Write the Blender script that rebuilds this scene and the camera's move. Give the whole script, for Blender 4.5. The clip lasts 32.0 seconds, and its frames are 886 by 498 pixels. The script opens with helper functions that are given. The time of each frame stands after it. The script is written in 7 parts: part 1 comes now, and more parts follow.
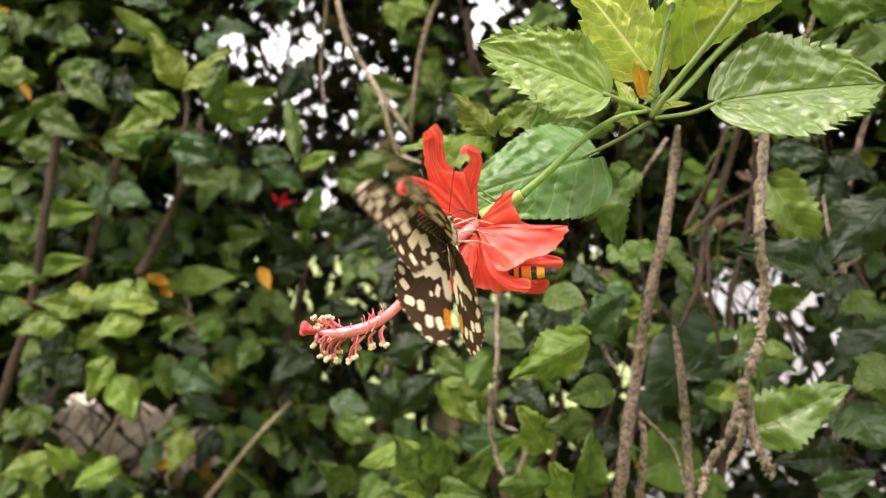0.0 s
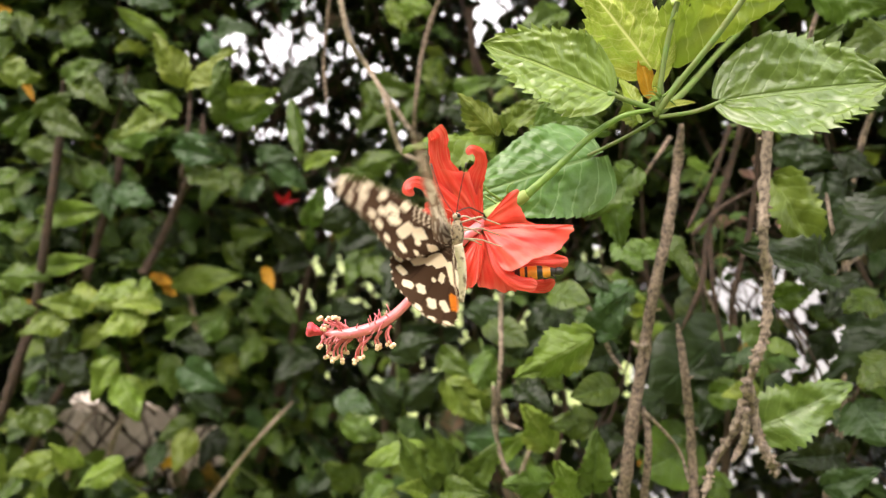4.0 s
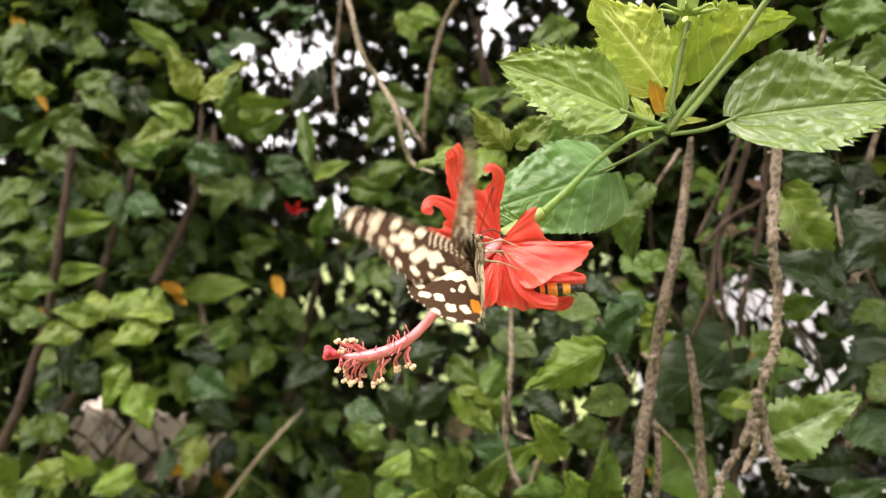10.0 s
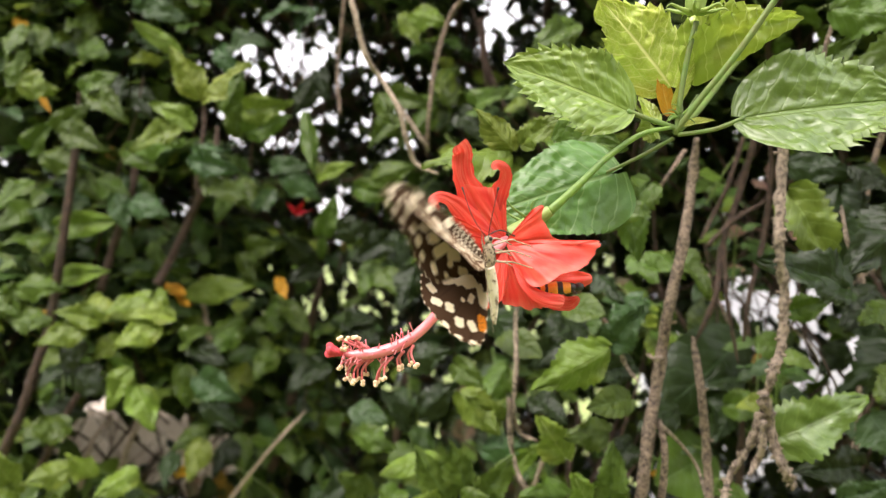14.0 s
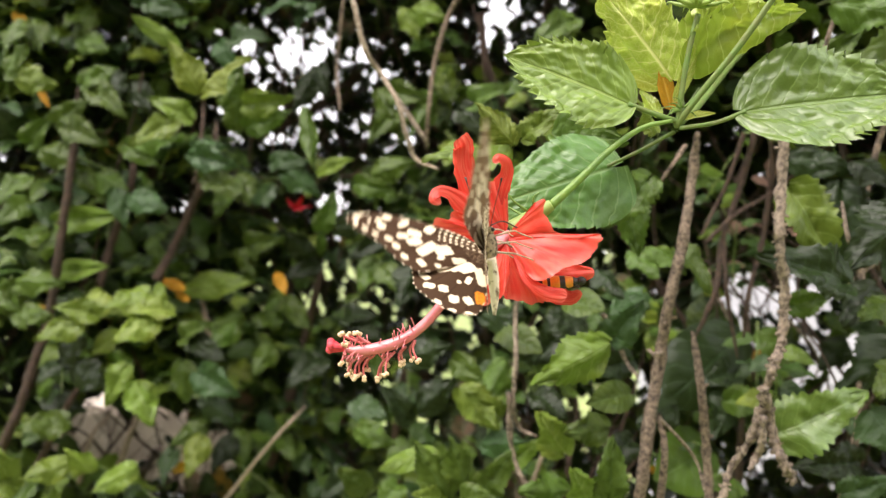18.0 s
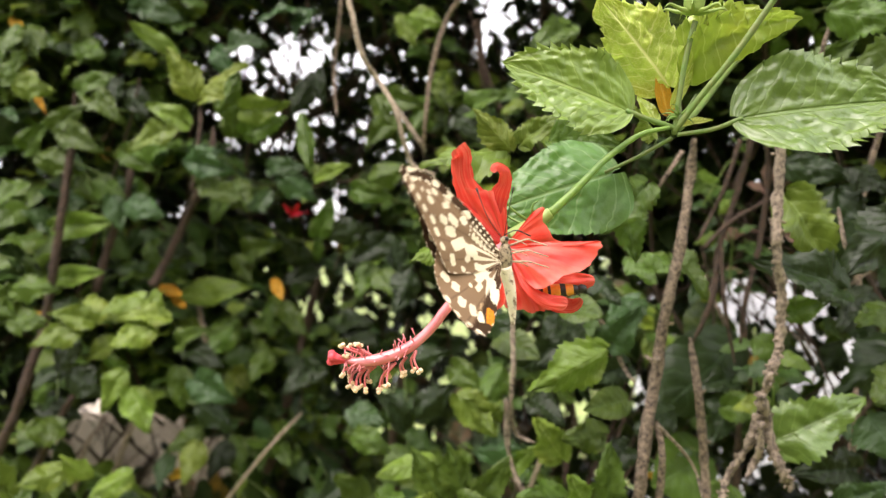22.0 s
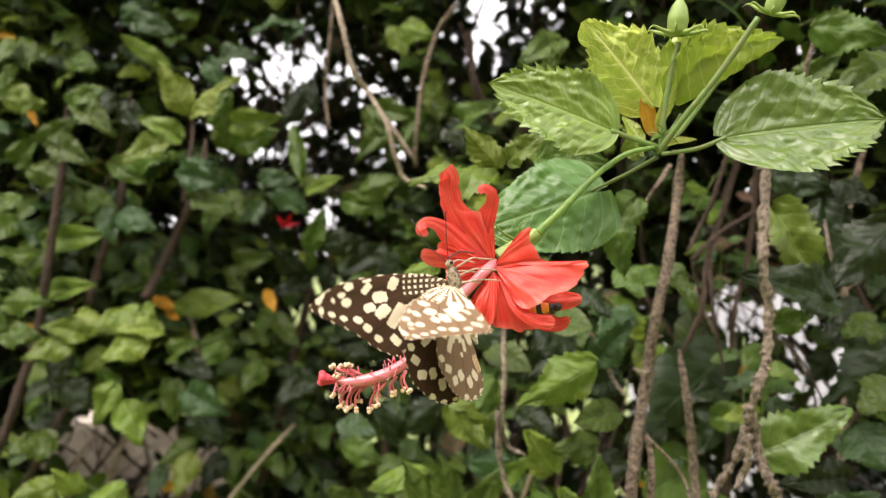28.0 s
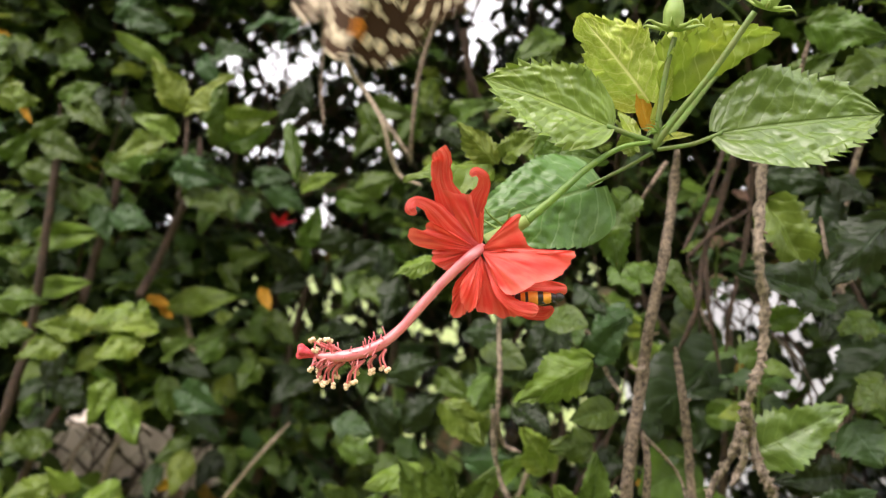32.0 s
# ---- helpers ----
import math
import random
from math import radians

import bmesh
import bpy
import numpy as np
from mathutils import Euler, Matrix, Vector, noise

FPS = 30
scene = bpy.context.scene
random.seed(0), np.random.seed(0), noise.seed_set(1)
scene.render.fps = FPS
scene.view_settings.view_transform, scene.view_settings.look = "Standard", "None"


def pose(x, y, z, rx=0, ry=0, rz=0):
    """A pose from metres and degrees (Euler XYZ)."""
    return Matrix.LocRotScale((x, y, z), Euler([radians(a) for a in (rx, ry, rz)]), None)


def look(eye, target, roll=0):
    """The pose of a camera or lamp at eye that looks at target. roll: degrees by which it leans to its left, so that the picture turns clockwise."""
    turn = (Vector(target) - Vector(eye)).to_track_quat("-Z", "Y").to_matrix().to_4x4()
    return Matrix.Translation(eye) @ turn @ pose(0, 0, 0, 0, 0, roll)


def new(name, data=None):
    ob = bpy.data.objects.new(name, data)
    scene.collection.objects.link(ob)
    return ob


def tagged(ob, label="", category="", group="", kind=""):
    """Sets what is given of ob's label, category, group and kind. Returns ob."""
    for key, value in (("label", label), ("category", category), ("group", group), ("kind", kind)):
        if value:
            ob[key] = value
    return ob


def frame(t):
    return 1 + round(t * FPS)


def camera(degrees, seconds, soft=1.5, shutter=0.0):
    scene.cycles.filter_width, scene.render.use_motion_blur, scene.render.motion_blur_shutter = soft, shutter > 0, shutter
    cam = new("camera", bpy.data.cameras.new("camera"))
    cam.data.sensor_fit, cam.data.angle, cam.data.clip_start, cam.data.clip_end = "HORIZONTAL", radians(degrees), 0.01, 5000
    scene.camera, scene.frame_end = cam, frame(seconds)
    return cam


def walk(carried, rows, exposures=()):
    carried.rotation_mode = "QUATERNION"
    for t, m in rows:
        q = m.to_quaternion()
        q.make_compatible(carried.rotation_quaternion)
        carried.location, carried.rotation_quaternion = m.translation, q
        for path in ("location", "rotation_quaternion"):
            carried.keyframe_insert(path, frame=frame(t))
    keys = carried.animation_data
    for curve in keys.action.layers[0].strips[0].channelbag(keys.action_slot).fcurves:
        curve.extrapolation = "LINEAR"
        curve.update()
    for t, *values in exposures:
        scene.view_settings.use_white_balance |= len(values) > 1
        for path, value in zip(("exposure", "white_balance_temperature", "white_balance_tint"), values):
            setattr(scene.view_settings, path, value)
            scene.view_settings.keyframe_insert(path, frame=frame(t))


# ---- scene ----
cam = camera(60, 32.0, soft=1.3, shutter=0.5)
PATH = [
    (0, (-0.00134, -0.02106, 1.39163), (-0.01581, 1.97888, 1.38840), 0.554),
    (0.5, (-0.00140, -0.02136, 1.39102), (-0.01407, 1.97860, 1.38722), 0.613),
    (1, (-0.00131, -0.02066, 1.39076), (-0.01488, 1.97928, 1.38582), 0.539),
    (1.5, (-0.00102, -0.02093, 1.39065), (-0.01911, 1.97899, 1.38557), 0.506),
    (2, (-0.00153, -0.02106, 1.39055), (-0.01863, 1.97886, 1.38452), 0.558),
    (2.5, (-0.00213, -0.02193, 1.39009), (-0.02033, 1.97798, 1.38378), 0.585),
    (3, (-0.00217, -0.02134, 1.39017), (-0.01882, 1.97858, 1.38317), 0.564),
    (3.5, (-0.00265, -0.02156, 1.39092), (-0.01810, 1.97836, 1.38208), 0.459),
    (5.5, (-0.00214, -0.02395, 1.39382), (-0.03029, 1.97585, 1.39622), 0.135),
    (6, (-0.00316, -0.02591, 1.39406), (-0.03439, 1.97384, 1.39626), 0.182),
    (6.5, (-0.00362, -0.02603, 1.39412), (-0.03094, 1.97378, 1.39687), 0.280),
    (7, (-0.00354, -0.02565, 1.39422), (-0.03037, 1.97417, 1.39521), 0.287),
    (7.5, (-0.00382, -0.02578, 1.39409), (-0.02877, 1.97406, 1.39548), 0.324),
    (8, (-0.00334, -0.02509, 1.39431), (-0.03056, 1.97472, 1.39748), 0.340),
    (8.5, (-0.00342, -0.02471, 1.39469), (-0.03032, 1.97511, 1.39785), 0.330),
    (9, (-0.00443, -0.02520, 1.39505), (-0.03138, 1.97462, 1.39867), 0.365),
    (9.5, (-0.00516, -0.02582, 1.39536), (-0.03499, 1.97395, 1.40018), 0.352),
    (10, (-0.00595, -0.02571, 1.39549), (-0.03761, 1.97403, 1.40136), 0.397),
    (10.5, (-0.00632, -0.02516, 1.39562), (-0.04157, 1.97453, 1.40008), 0.362),
    (11, (-0.00681, -0.02549, 1.39544), (-0.04229, 1.97418, 1.40137), 0.355),
    (11.5, (-0.00656, -0.02498, 1.39586), (-0.04277, 1.97469, 1.40166), 0.274),
    (12, (-0.00640, -0.02486, 1.39631), (-0.04375, 1.97478, 1.40243), 0.207),
    (12.5, (-0.00683, -0.02482, 1.39671), (-0.04371, 1.97483, 1.40360), 0.132),
    (13, (-0.00717, -0.02497, 1.39672), (-0.04453, 1.97467, 1.40439), 0.179),
    (13.5, (-0.00752, -0.02516, 1.39660), (-0.04458, 1.97448, 1.40379), 0.198),
    (14, (-0.00783, -0.02458, 1.39560), (-0.04282, 1.97510, 1.40374), 0.328),
    (14.5, (-0.00728, -0.02390, 1.39554), (-0.04292, 1.97577, 1.40285), 0.377),
    (16.5, (-0.00741, -0.02457, 1.39546), (-0.04420, 1.97508, 1.40091), 0.312),
    (17, (-0.00796, -0.02450, 1.39486), (-0.04230, 1.97520, 1.39934), 0.343),
    (17.5, (-0.00817, -0.02446, 1.39444), (-0.04139, 1.97526, 1.39812), 0.377),
    (18, (-0.00828, -0.02378, 1.39419), (-0.04064, 1.97596, 1.39553), 0.426),
    (18.5, (-0.00814, -0.02367, 1.39415), (-0.04174, 1.97604, 1.39537), 0.418),
    (19, (-0.00873, -0.02341, 1.39394), (-0.04012, 1.97634, 1.39608), 0.450),
    (19.5, (-0.00884, -0.02359, 1.39393), (-0.04106, 1.97615, 1.39629), 0.468),
    (20, (-0.00899, -0.02324, 1.39422), (-0.03993, 1.97652, 1.39551), 0.362),
    (20.5, (-0.00934, -0.02347, 1.39384), (-0.04041, 1.97629, 1.39747), 0.422),
    (21, (-0.00913, -0.02310, 1.39367), (-0.03857, 1.97667, 1.39899), 0.466),
    (21.5, (-0.00946, -0.02344, 1.39403), (-0.03392, 1.97639, 1.40315), 0.449),
    (22, (-0.00866, -0.02354, 1.39445), (-0.03238, 1.97626, 1.41036), 0.422),
    (22.5, (-0.00764, -0.02371, 1.39542), (-0.02878, 1.97607, 1.41695), 0.282),
    (23, (-0.00669, -0.02370, 1.39582), (-0.02436, 1.97601, 1.42483), 0.190),
    (23.5, (-0.00583, -0.02348, 1.39689), (-0.02003, 1.97630, 1.42354), 0.112),
    (24, (-0.00601, -0.02407, 1.39699), (-0.01617, 1.97572, 1.42418), 0.083),
    (24.5, (-0.00566, -0.02447, 1.39658), (-0.01483, 1.97529, 1.42595), 0.138),
    (25, (-0.00575, -0.02461, 1.39692), (-0.01332, 1.97519, 1.42464), 0.199),
    (25.5, (-0.00576, -0.02427, 1.39735), (-0.00701, 1.97556, 1.42383), 0.122),
    (27.5, (-0.00634, -0.02571, 1.39861), (-0.01348, 1.97406, 1.42800), 0.226),
    (28, (-0.00664, -0.02644, 1.39929), (-0.01527, 1.97332, 1.42874), 0.126),
    (28.5, (-0.00706, -0.02634, 1.39919), (-0.01453, 1.97342, 1.42944), 0.190),
    (29, (-0.00731, -0.02620, 1.39882), (-0.01505, 1.97357, 1.42853), 0.182),
    (29.5, (-0.00716, -0.02592, 1.39857), (-0.01454, 1.97386, 1.42711), 0.222),
    (30, (-0.00705, -0.02584, 1.39865), (-0.01178, 1.97395, 1.42669), 0.223),
    (30.5, (-0.00683, -0.02622, 1.39902), (-0.01215, 1.97359, 1.42624), 0.172),
    (31, (-0.00661, -0.02595, 1.39880), (-0.00900, 1.97384, 1.42769), 0.230),
    (31.5, (-0.00625, -0.02536, 1.39832), (-0.00739, 1.97442, 1.42767), 0.216),
    (32, (-0.00596, -0.02481, 1.39799), (-0.00557, 1.97499, 1.42632), 0.144),
]
walk(cam, [(t, look(eye, target, roll)) for t, eye, target, roll in PATH], exposures=((0, 1.57, 6800, 17.5), (9, 1.54, 6800, 17.5), (14, 1.49, 6600, 16.5), (25, 1.42, 6650, 16.5), (29, 1.28, 6700, 17.5), (30, 1.27, 6650, 16.5), (31, 1.17, 6700, 17.5), (32, 1.34, 6650, 16.5)))
# close focus on the flower, with the small aperture of a telephone camera
cam.data.dof.use_dof = True
cam.data.dof.focus_distance = 0.258
cam.data.dof.aperture_fstop = 12.0

# ---------------------------------------------------------------- daylight: bright, veiled sky
world = bpy.data.worlds.new("sky")
scene.world = world
world.use_nodes = True
sky = world.node_tree.nodes.new("ShaderNodeTexSky")
sky.sky_type, sky.sun_disc = "NISHITA", False
sky.sun_elevation, sky.sun_rotation = radians(62), radians(217)
sky.air_density, sky.dust_density, sky.ozone_density = 1.0, 5.0, 1.0
veil = world.node_tree.nodes.new("ShaderNodeHueSaturation")
veil.inputs["Saturation"].default_value, veil.inputs["Value"].default_value = 0.4, 1.25
world.node_tree.links.new(sky.outputs[0], veil.inputs["Color"])
# a bright, even sheet of high cloud over the blue
cloud = world.node_tree.nodes.new("ShaderNodeMix")
cloud.data_type = "RGBA"
cloud.inputs[0].default_value, cloud.inputs[7].default_value = 0.75, (8.0, 8.0, 8.1, 1)
world.node_tree.links.new(veil.outputs[0], cloud.inputs[6])
world.node_tree.links.new(cloud.outputs[2], world.node_tree.nodes["Background"].inputs[0])
world.node_tree.nodes["Background"].inputs[1].default_value = 0.15
sun = new("sun", bpy.data.lights.new("sun", "SUN"))
sun.data.energy, sun.data.angle, sun.data.color = 1.2, radians(40), (1.0, 0.95, 0.86)
sun.matrix_world = look((-0.65, -0.85, 2.0), (0, 0, 0))


# ---------------------------------------------------------------- materials
def material(name):
    m = bpy.data.materials.new(name)
    m.use_nodes = True
    nt = m.node_tree
    return m, nt, nt.nodes["Principled BSDF"], nt.nodes["Material Output"]


def node(nt, kind, **values):
    n = nt.nodes.new(kind)
    for k, v in values.items():
        if k in n.inputs:
            n.inputs[k].default_value = v
    return n


def maths(nt, op, a, b=None, c=None):
    n = nt.nodes.new("ShaderNodeMath")
    n.operation = op
    for i, v in enumerate((a, b, c)):
        if v is None:
            continue
        if isinstance(v, (int, float)):
            n.inputs[i].default_value = v
        else:
            nt.links.new(v, n.inputs[i])
    return n.outputs[0]


def blend(nt, f, a, b, mode="MIX"):
    n = nt.nodes.new("ShaderNodeMix")
    n.data_type, n.blend_type = "RGBA", mode
    for socket, v in ((n.inputs[0], f), (n.inputs[6], a), (n.inputs[7], b)):
        if isinstance(v, (int, float)):
            socket.default_value = v
        elif isinstance(v, tuple):
            socket.default_value = (*v, 1)
        else:
            nt.links.new(v, socket)
    return n.outputs[2]


def noisy(nt, scale, detail=3.0, rough=0.55, coords="Object"):
    tc = nt.nodes.new("ShaderNodeTexCoord")
    n = node(nt, "ShaderNodeTexNoise", Scale=scale, Detail=detail, Roughness=rough)
    nt.links.new(tc.outputs[coords], n.inputs["Vector"])
    return n.outputs[0]


def ramp(nt, v, lo, hi):
    n = nt.nodes.new("ShaderNodeMapRange")
    n.inputs["From Min"].default_value, n.inputs["From Max"].default_value = lo, hi
    nt.links.new(v, n.inputs["Value"])
    return n.outputs[0]


def bump(nt, bsdf, height, strength, distance):
    n = node(nt, "ShaderNodeBump", Strength=strength, Distance=distance)
    nt.links.new(height, n.inputs["Height"])
    nt.links.new(n.outputs[0], bsdf.inputs["Normal"])


def thin(nt, bsdf, out, color, share):
    """Lets part of the light through a thin sheet."""
    tr = nt.nodes.new("ShaderNodeBsdfTranslucent")
    if isinstance(color, tuple):
        tr.inputs[0].default_value = (*color, 1)
    else:
        nt.links.new(color, tr.inputs[0])
    mix = nt.nodes.new("ShaderNodeMixShader")
    mix.inputs[0].default_value = share
    nt.links.new(bsdf.outputs[0], mix.inputs[1])
    nt.links.new(tr.outputs[0], mix.inputs[2])
    nt.links.new(mix.outputs[0], out.inputs[0])


def leaf_material(name, base, vein, rough=0.36, share=0.22, veins=7.0, relief=0.5, spots=0.35, unit_size=1.0, gloss=0.28, lines=0.5, net_lines=0.12):
    m, nt, bsdf, out = material(name)
    bsdf.inputs["Specular IOR Level"].default_value = gloss
    uv = nt.nodes.new("ShaderNodeUVMap")
    sep = nt.nodes.new("ShaderNodeSeparateXYZ")
    nt.links.new(uv.outputs[0], sep.inputs[0])
    a = maths(nt, "MULTIPLY", maths(nt, "ABSOLUTE", maths(nt, "SUBTRACT", sep.outputs[0], 0.5)), 2.0)
    wob = maths(nt, "MULTIPLY", noisy(nt, 5 / unit_size), 0.9)
    s = maths(nt, "ADD", maths(nt, "SUBTRACT", maths(nt, "MULTIPLY", sep.outputs[1], veins), maths(nt, "MULTIPLY", a, 1.9)), wob)
    side = maths(nt, "PINGPONG", s, 0.5)
    line = ramp(nt, side, 0.07, 0.02)
    rib = ramp(nt, a, 0.05, 0.02)
    net = node(nt, "ShaderNodeTexVoronoi", Scale=26 / unit_size)
    net.feature = "DISTANCE_TO_EDGE"
    tc = nt.nodes.new("ShaderNodeTexCoord")
    nt.links.new(tc.outputs["Object"], net.inputs["Vector"])
    fine = ramp(nt, net.outputs[0], 0.07, 0.0)
    mask = maths(nt, "MAXIMUM", maths(nt, "MAXIMUM", maths(nt, "MULTIPLY", line, 0.75), rib), maths(nt, "MULTIPLY", fine, net_lines))
    info = nt.nodes.new("ShaderNodeObjectInfo")
    tone = nt.nodes.new("ShaderNodeHueSaturation")
    tone.inputs["Color"].default_value = (*base, 1)
    nt.links.new(maths(nt, "ADD", maths(nt, "MULTIPLY", info.outputs["Random"], 0.03), 0.48), tone.inputs["Hue"])
    nt.links.new(maths(nt, "ADD", maths(nt, "MULTIPLY", info.outputs["Random"], 0.5), 0.75), tone.inputs["Value"])
    dark = blend(nt, ramp(nt, noisy(nt, 2.4 / unit_size, 2), 0.3, 0.75), tone.outputs[0], tuple(c * (1 - spots) for c in base))
    yellow = blend(nt, maths(nt, "MULTIPLY", ramp(nt, noisy(nt, 1.7 / unit_size, 2), 0.5, 0.85), 0.35), dark, (base[0] * 1.9, base[1] * 1.25, base[2]))
    color = blend(nt, maths(nt, "MULTIPLY", mask, lines), yellow, vein)
    nt.links.new(color, bsdf.inputs["Base Color"])
    grain = noisy(nt, 40 / unit_size, 2)
    nt.links.new(maths(nt, "ADD", maths(nt, "MULTIPLY", grain, 0.25), rough - 0.12), bsdf.inputs["Roughness"])
    pillow = maths(nt, "MULTIPLY", noisy(nt, 8 / unit_size, 1.8), 0.8)
    quilt = maths(nt, "ADD", maths(nt, "ADD", maths(nt, "MULTIPLY", maths(nt, "SQRT", side), 0.55), pillow), maths(nt, "MULTIPLY", ramp(nt, net.outputs[0], 0.0, 0.3), 0.05))
    height = maths(nt, "SUBTRACT", maths(nt, "ADD", quilt, maths(nt, "MULTIPLY", grain, 0.05)), maths(nt, "MULTIPLY", rib, 0.4))
    bump(nt, bsdf, height, relief, 0.0018)
    thin(nt, bsdf, out, color, share)
    return m


LEAF = {
    "fresh": leaf_material("fresh_leaf", (0.130, 0.205, 0.024), (0.24, 0.33, 0.10), rough=0.36, relief=0.5, gloss=0.3, spots=0.4),
    "mid": leaf_material("mid_leaf", (0.074, 0.130, 0.015), (0.11, 0.18, 0.06), rough=0.36, relief=0.5, gloss=0.3, spots=0.4),
    # dark: a leaf tone deepened to put the hollows' shade into the colour
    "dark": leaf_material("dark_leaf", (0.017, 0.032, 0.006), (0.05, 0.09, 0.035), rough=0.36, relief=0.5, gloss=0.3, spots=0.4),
    "blue": leaf_material("bluish_leaf", (0.046, 0.098, 0.028), (0.08, 0.13, 0.07), rough=0.36, relief=0.5, gloss=0.3, spots=0.4),
    "lime": leaf_material("lime_leaf", (0.175, 0.245, 0.034), (0.36, 0.44, 0.12), relief=0.55, gloss=0.3),
    "near": leaf_material("near_leaf", (0.185, 0.300, 0.038), (0.34, 0.44, 0.11), rough=0.35, share=0.2, veins=7.2, relief=0.45, spots=0.35, gloss=0.75, lines=0.4),
    "mature": leaf_material("mature_leaf", (0.130, 0.240, 0.034), (0.26, 0.38, 0.11), rough=0.33, share=0.12, veins=7.2, relief=0.5, spots=0.35, gloss=0.75, lines=0.35),
    "broad": leaf_material("broad_leaf", (0.088, 0.190, 0.032), (0.20, 0.32, 0.11), rough=0.36, share=0.14, veins=7.2, relief=0.3, gloss=0.5, lines=0.65),
    "young": leaf_material("young_leaf", (0.46, 0.56, 0.085), (0.78, 0.80, 0.32), rough=0.4, share=0.34, veins=7.2, relief=0.4, gloss=0.4, lines=0.95, spots=0.25, net_lines=0.5),
    "tender": leaf_material("tender_leaf", (0.37, 0.50, 0.060), (0.58, 0.66, 0.20), rough=0.32, share=0.3, veins=7.2, relief=0.35, gloss=0.9, lines=0.8, spots=0.25),
    # colour of blurred pinkish light spots, put on small leaves
    "dry": leaf_material("light_spot_leaf", (0.42, 0.27, 0.19), (0.5, 0.36, 0.26), rough=0.6, share=0.25, spots=0.4),
    "red": leaf_material("red_bloom", (0.60, 0.02, 0.02), (0.7, 0.08, 0.07), rough=0.5, share=0.3, spots=0.3),
    "yellow": leaf_material("yellow_leaf", (0.55, 0.30, 0.02), (0.5, 0.35, 0.08), rough=0.5, share=0.3, spots=0.35, relief=0.12),
}


def plain_material(name, base, other, scale, rough=0.5, relief=0.3, distance=0.0006, share=0.0, lo=0.35, hi=0.65):
    m, nt, bsdf, out = material(name)
    color = blend(nt, ramp(nt, noisy(nt, scale, 4), lo, hi), base, other)
    nt.links.new(color, bsdf.inputs["Base Color"])
    bsdf.inputs["Roughness"].default_value = rough
    bump(nt, bsdf, noisy(nt, scale * 3, 4, 0.65), relief, distance)
    if share:
        thin(nt, bsdf, out, color, share)
    return m


BARK = plain_material("bark", (0.33, 0.245, 0.170), (0.062, 0.044, 0.033), 430, 0.85, 1.0, 0.002, lo=0.38, hi=0.66)
# bark for stems inside the hedge, its shade put into the colour
SHADEBARK = plain_material("shaded_bark", (0.105, 0.062, 0.038), (0.042, 0.028, 0.020), 430, 0.9, 1.0, 0.002)
GREYBARK = plain_material("pale_bark", (0.43, 0.335, 0.245), (0.10, 0.075, 0.056), 430, 0.85, 1.0, 0.002, lo=0.38, hi=0.66)
PALEBARK = plain_material("bleached_bark", (0.52, 0.42, 0.31), (0.24, 0.18, 0.13), 430, 0.85, 0.9, 0.0015, lo=0.35, hi=0.66)
CALYX = plain_material("calyx_green", (0.36, 0.46, 0.13), (0.26, 0.38, 0.09), 160, 0.45, 0.2, 0.0003, 0.2)
GREEN = plain_material("green_stem", (0.17, 0.28, 0.045), (0.11, 0.21, 0.04), 300, 0.42, 0.2, 0.0003)
STEMGREEN = plain_material("shoot_green", (0.12, 0.22, 0.045), (0.16, 0.19, 0.06), 220, 0.45, 0.3, 0.0004)
COLUMN = plain_material("column_pink", (0.86, 0.30, 0.31), (0.80, 0.20, 0.22), 140, 0.24, 0.15, 0.0003, 0.2)
COLUMN.node_tree.nodes["Principled BSDF"].inputs["Specular IOR Level"].default_value = 1.0
STIGMA = plain_material("stigma_red", (0.78, 0.10, 0.12), (0.62, 0.04, 0.06), 900, 0.75, 0.6, 0.0004)
POLLEN = plain_material("pollen_yellow", (0.88, 0.68, 0.46), (0.78, 0.50, 0.30), 1500, 0.7, 0.6, 0.0003)
FILAMENT = plain_material("filament_pink", (0.72, 0.13, 0.14), (0.74, 0.26, 0.24), 900, 0.45, 0.1, 0.0002, 0.25)
BLACK = plain_material("beetle_black", (0.012, 0.010, 0.010), (0.025, 0.02, 0.018), 700, 0.32, 0.3, 0.0002)
ORANGE = plain_material("beetle_orange", (0.80, 0.33, 0.03), (0.70, 0.24, 0.02), 700, 0.38, 0.3, 0.0002)
BODY = plain_material("body_cream", (0.78, 0.68, 0.50), (0.22, 0.15, 0.09), 520, 0.85, 0.7, 0.0005, lo=0.52, hi=0.66)
FUR = plain_material("thorax_fur", (0.42, 0.33, 0.21), (0.045, 0.030, 0.022), 700, 0.9, 0.9, 0.0006, lo=0.44, hi=0.60)
LIMB = plain_material("leg_cream", (0.55, 0.44, 0.30), (0.35, 0.26, 0.17), 900, 0.6, 0.2, 0.0002)
DARK = plain_material("antenna_dark", (0.03, 0.022, 0.018), (0.05, 0.04, 0.03), 900, 0.6, 0.2, 0.0002)


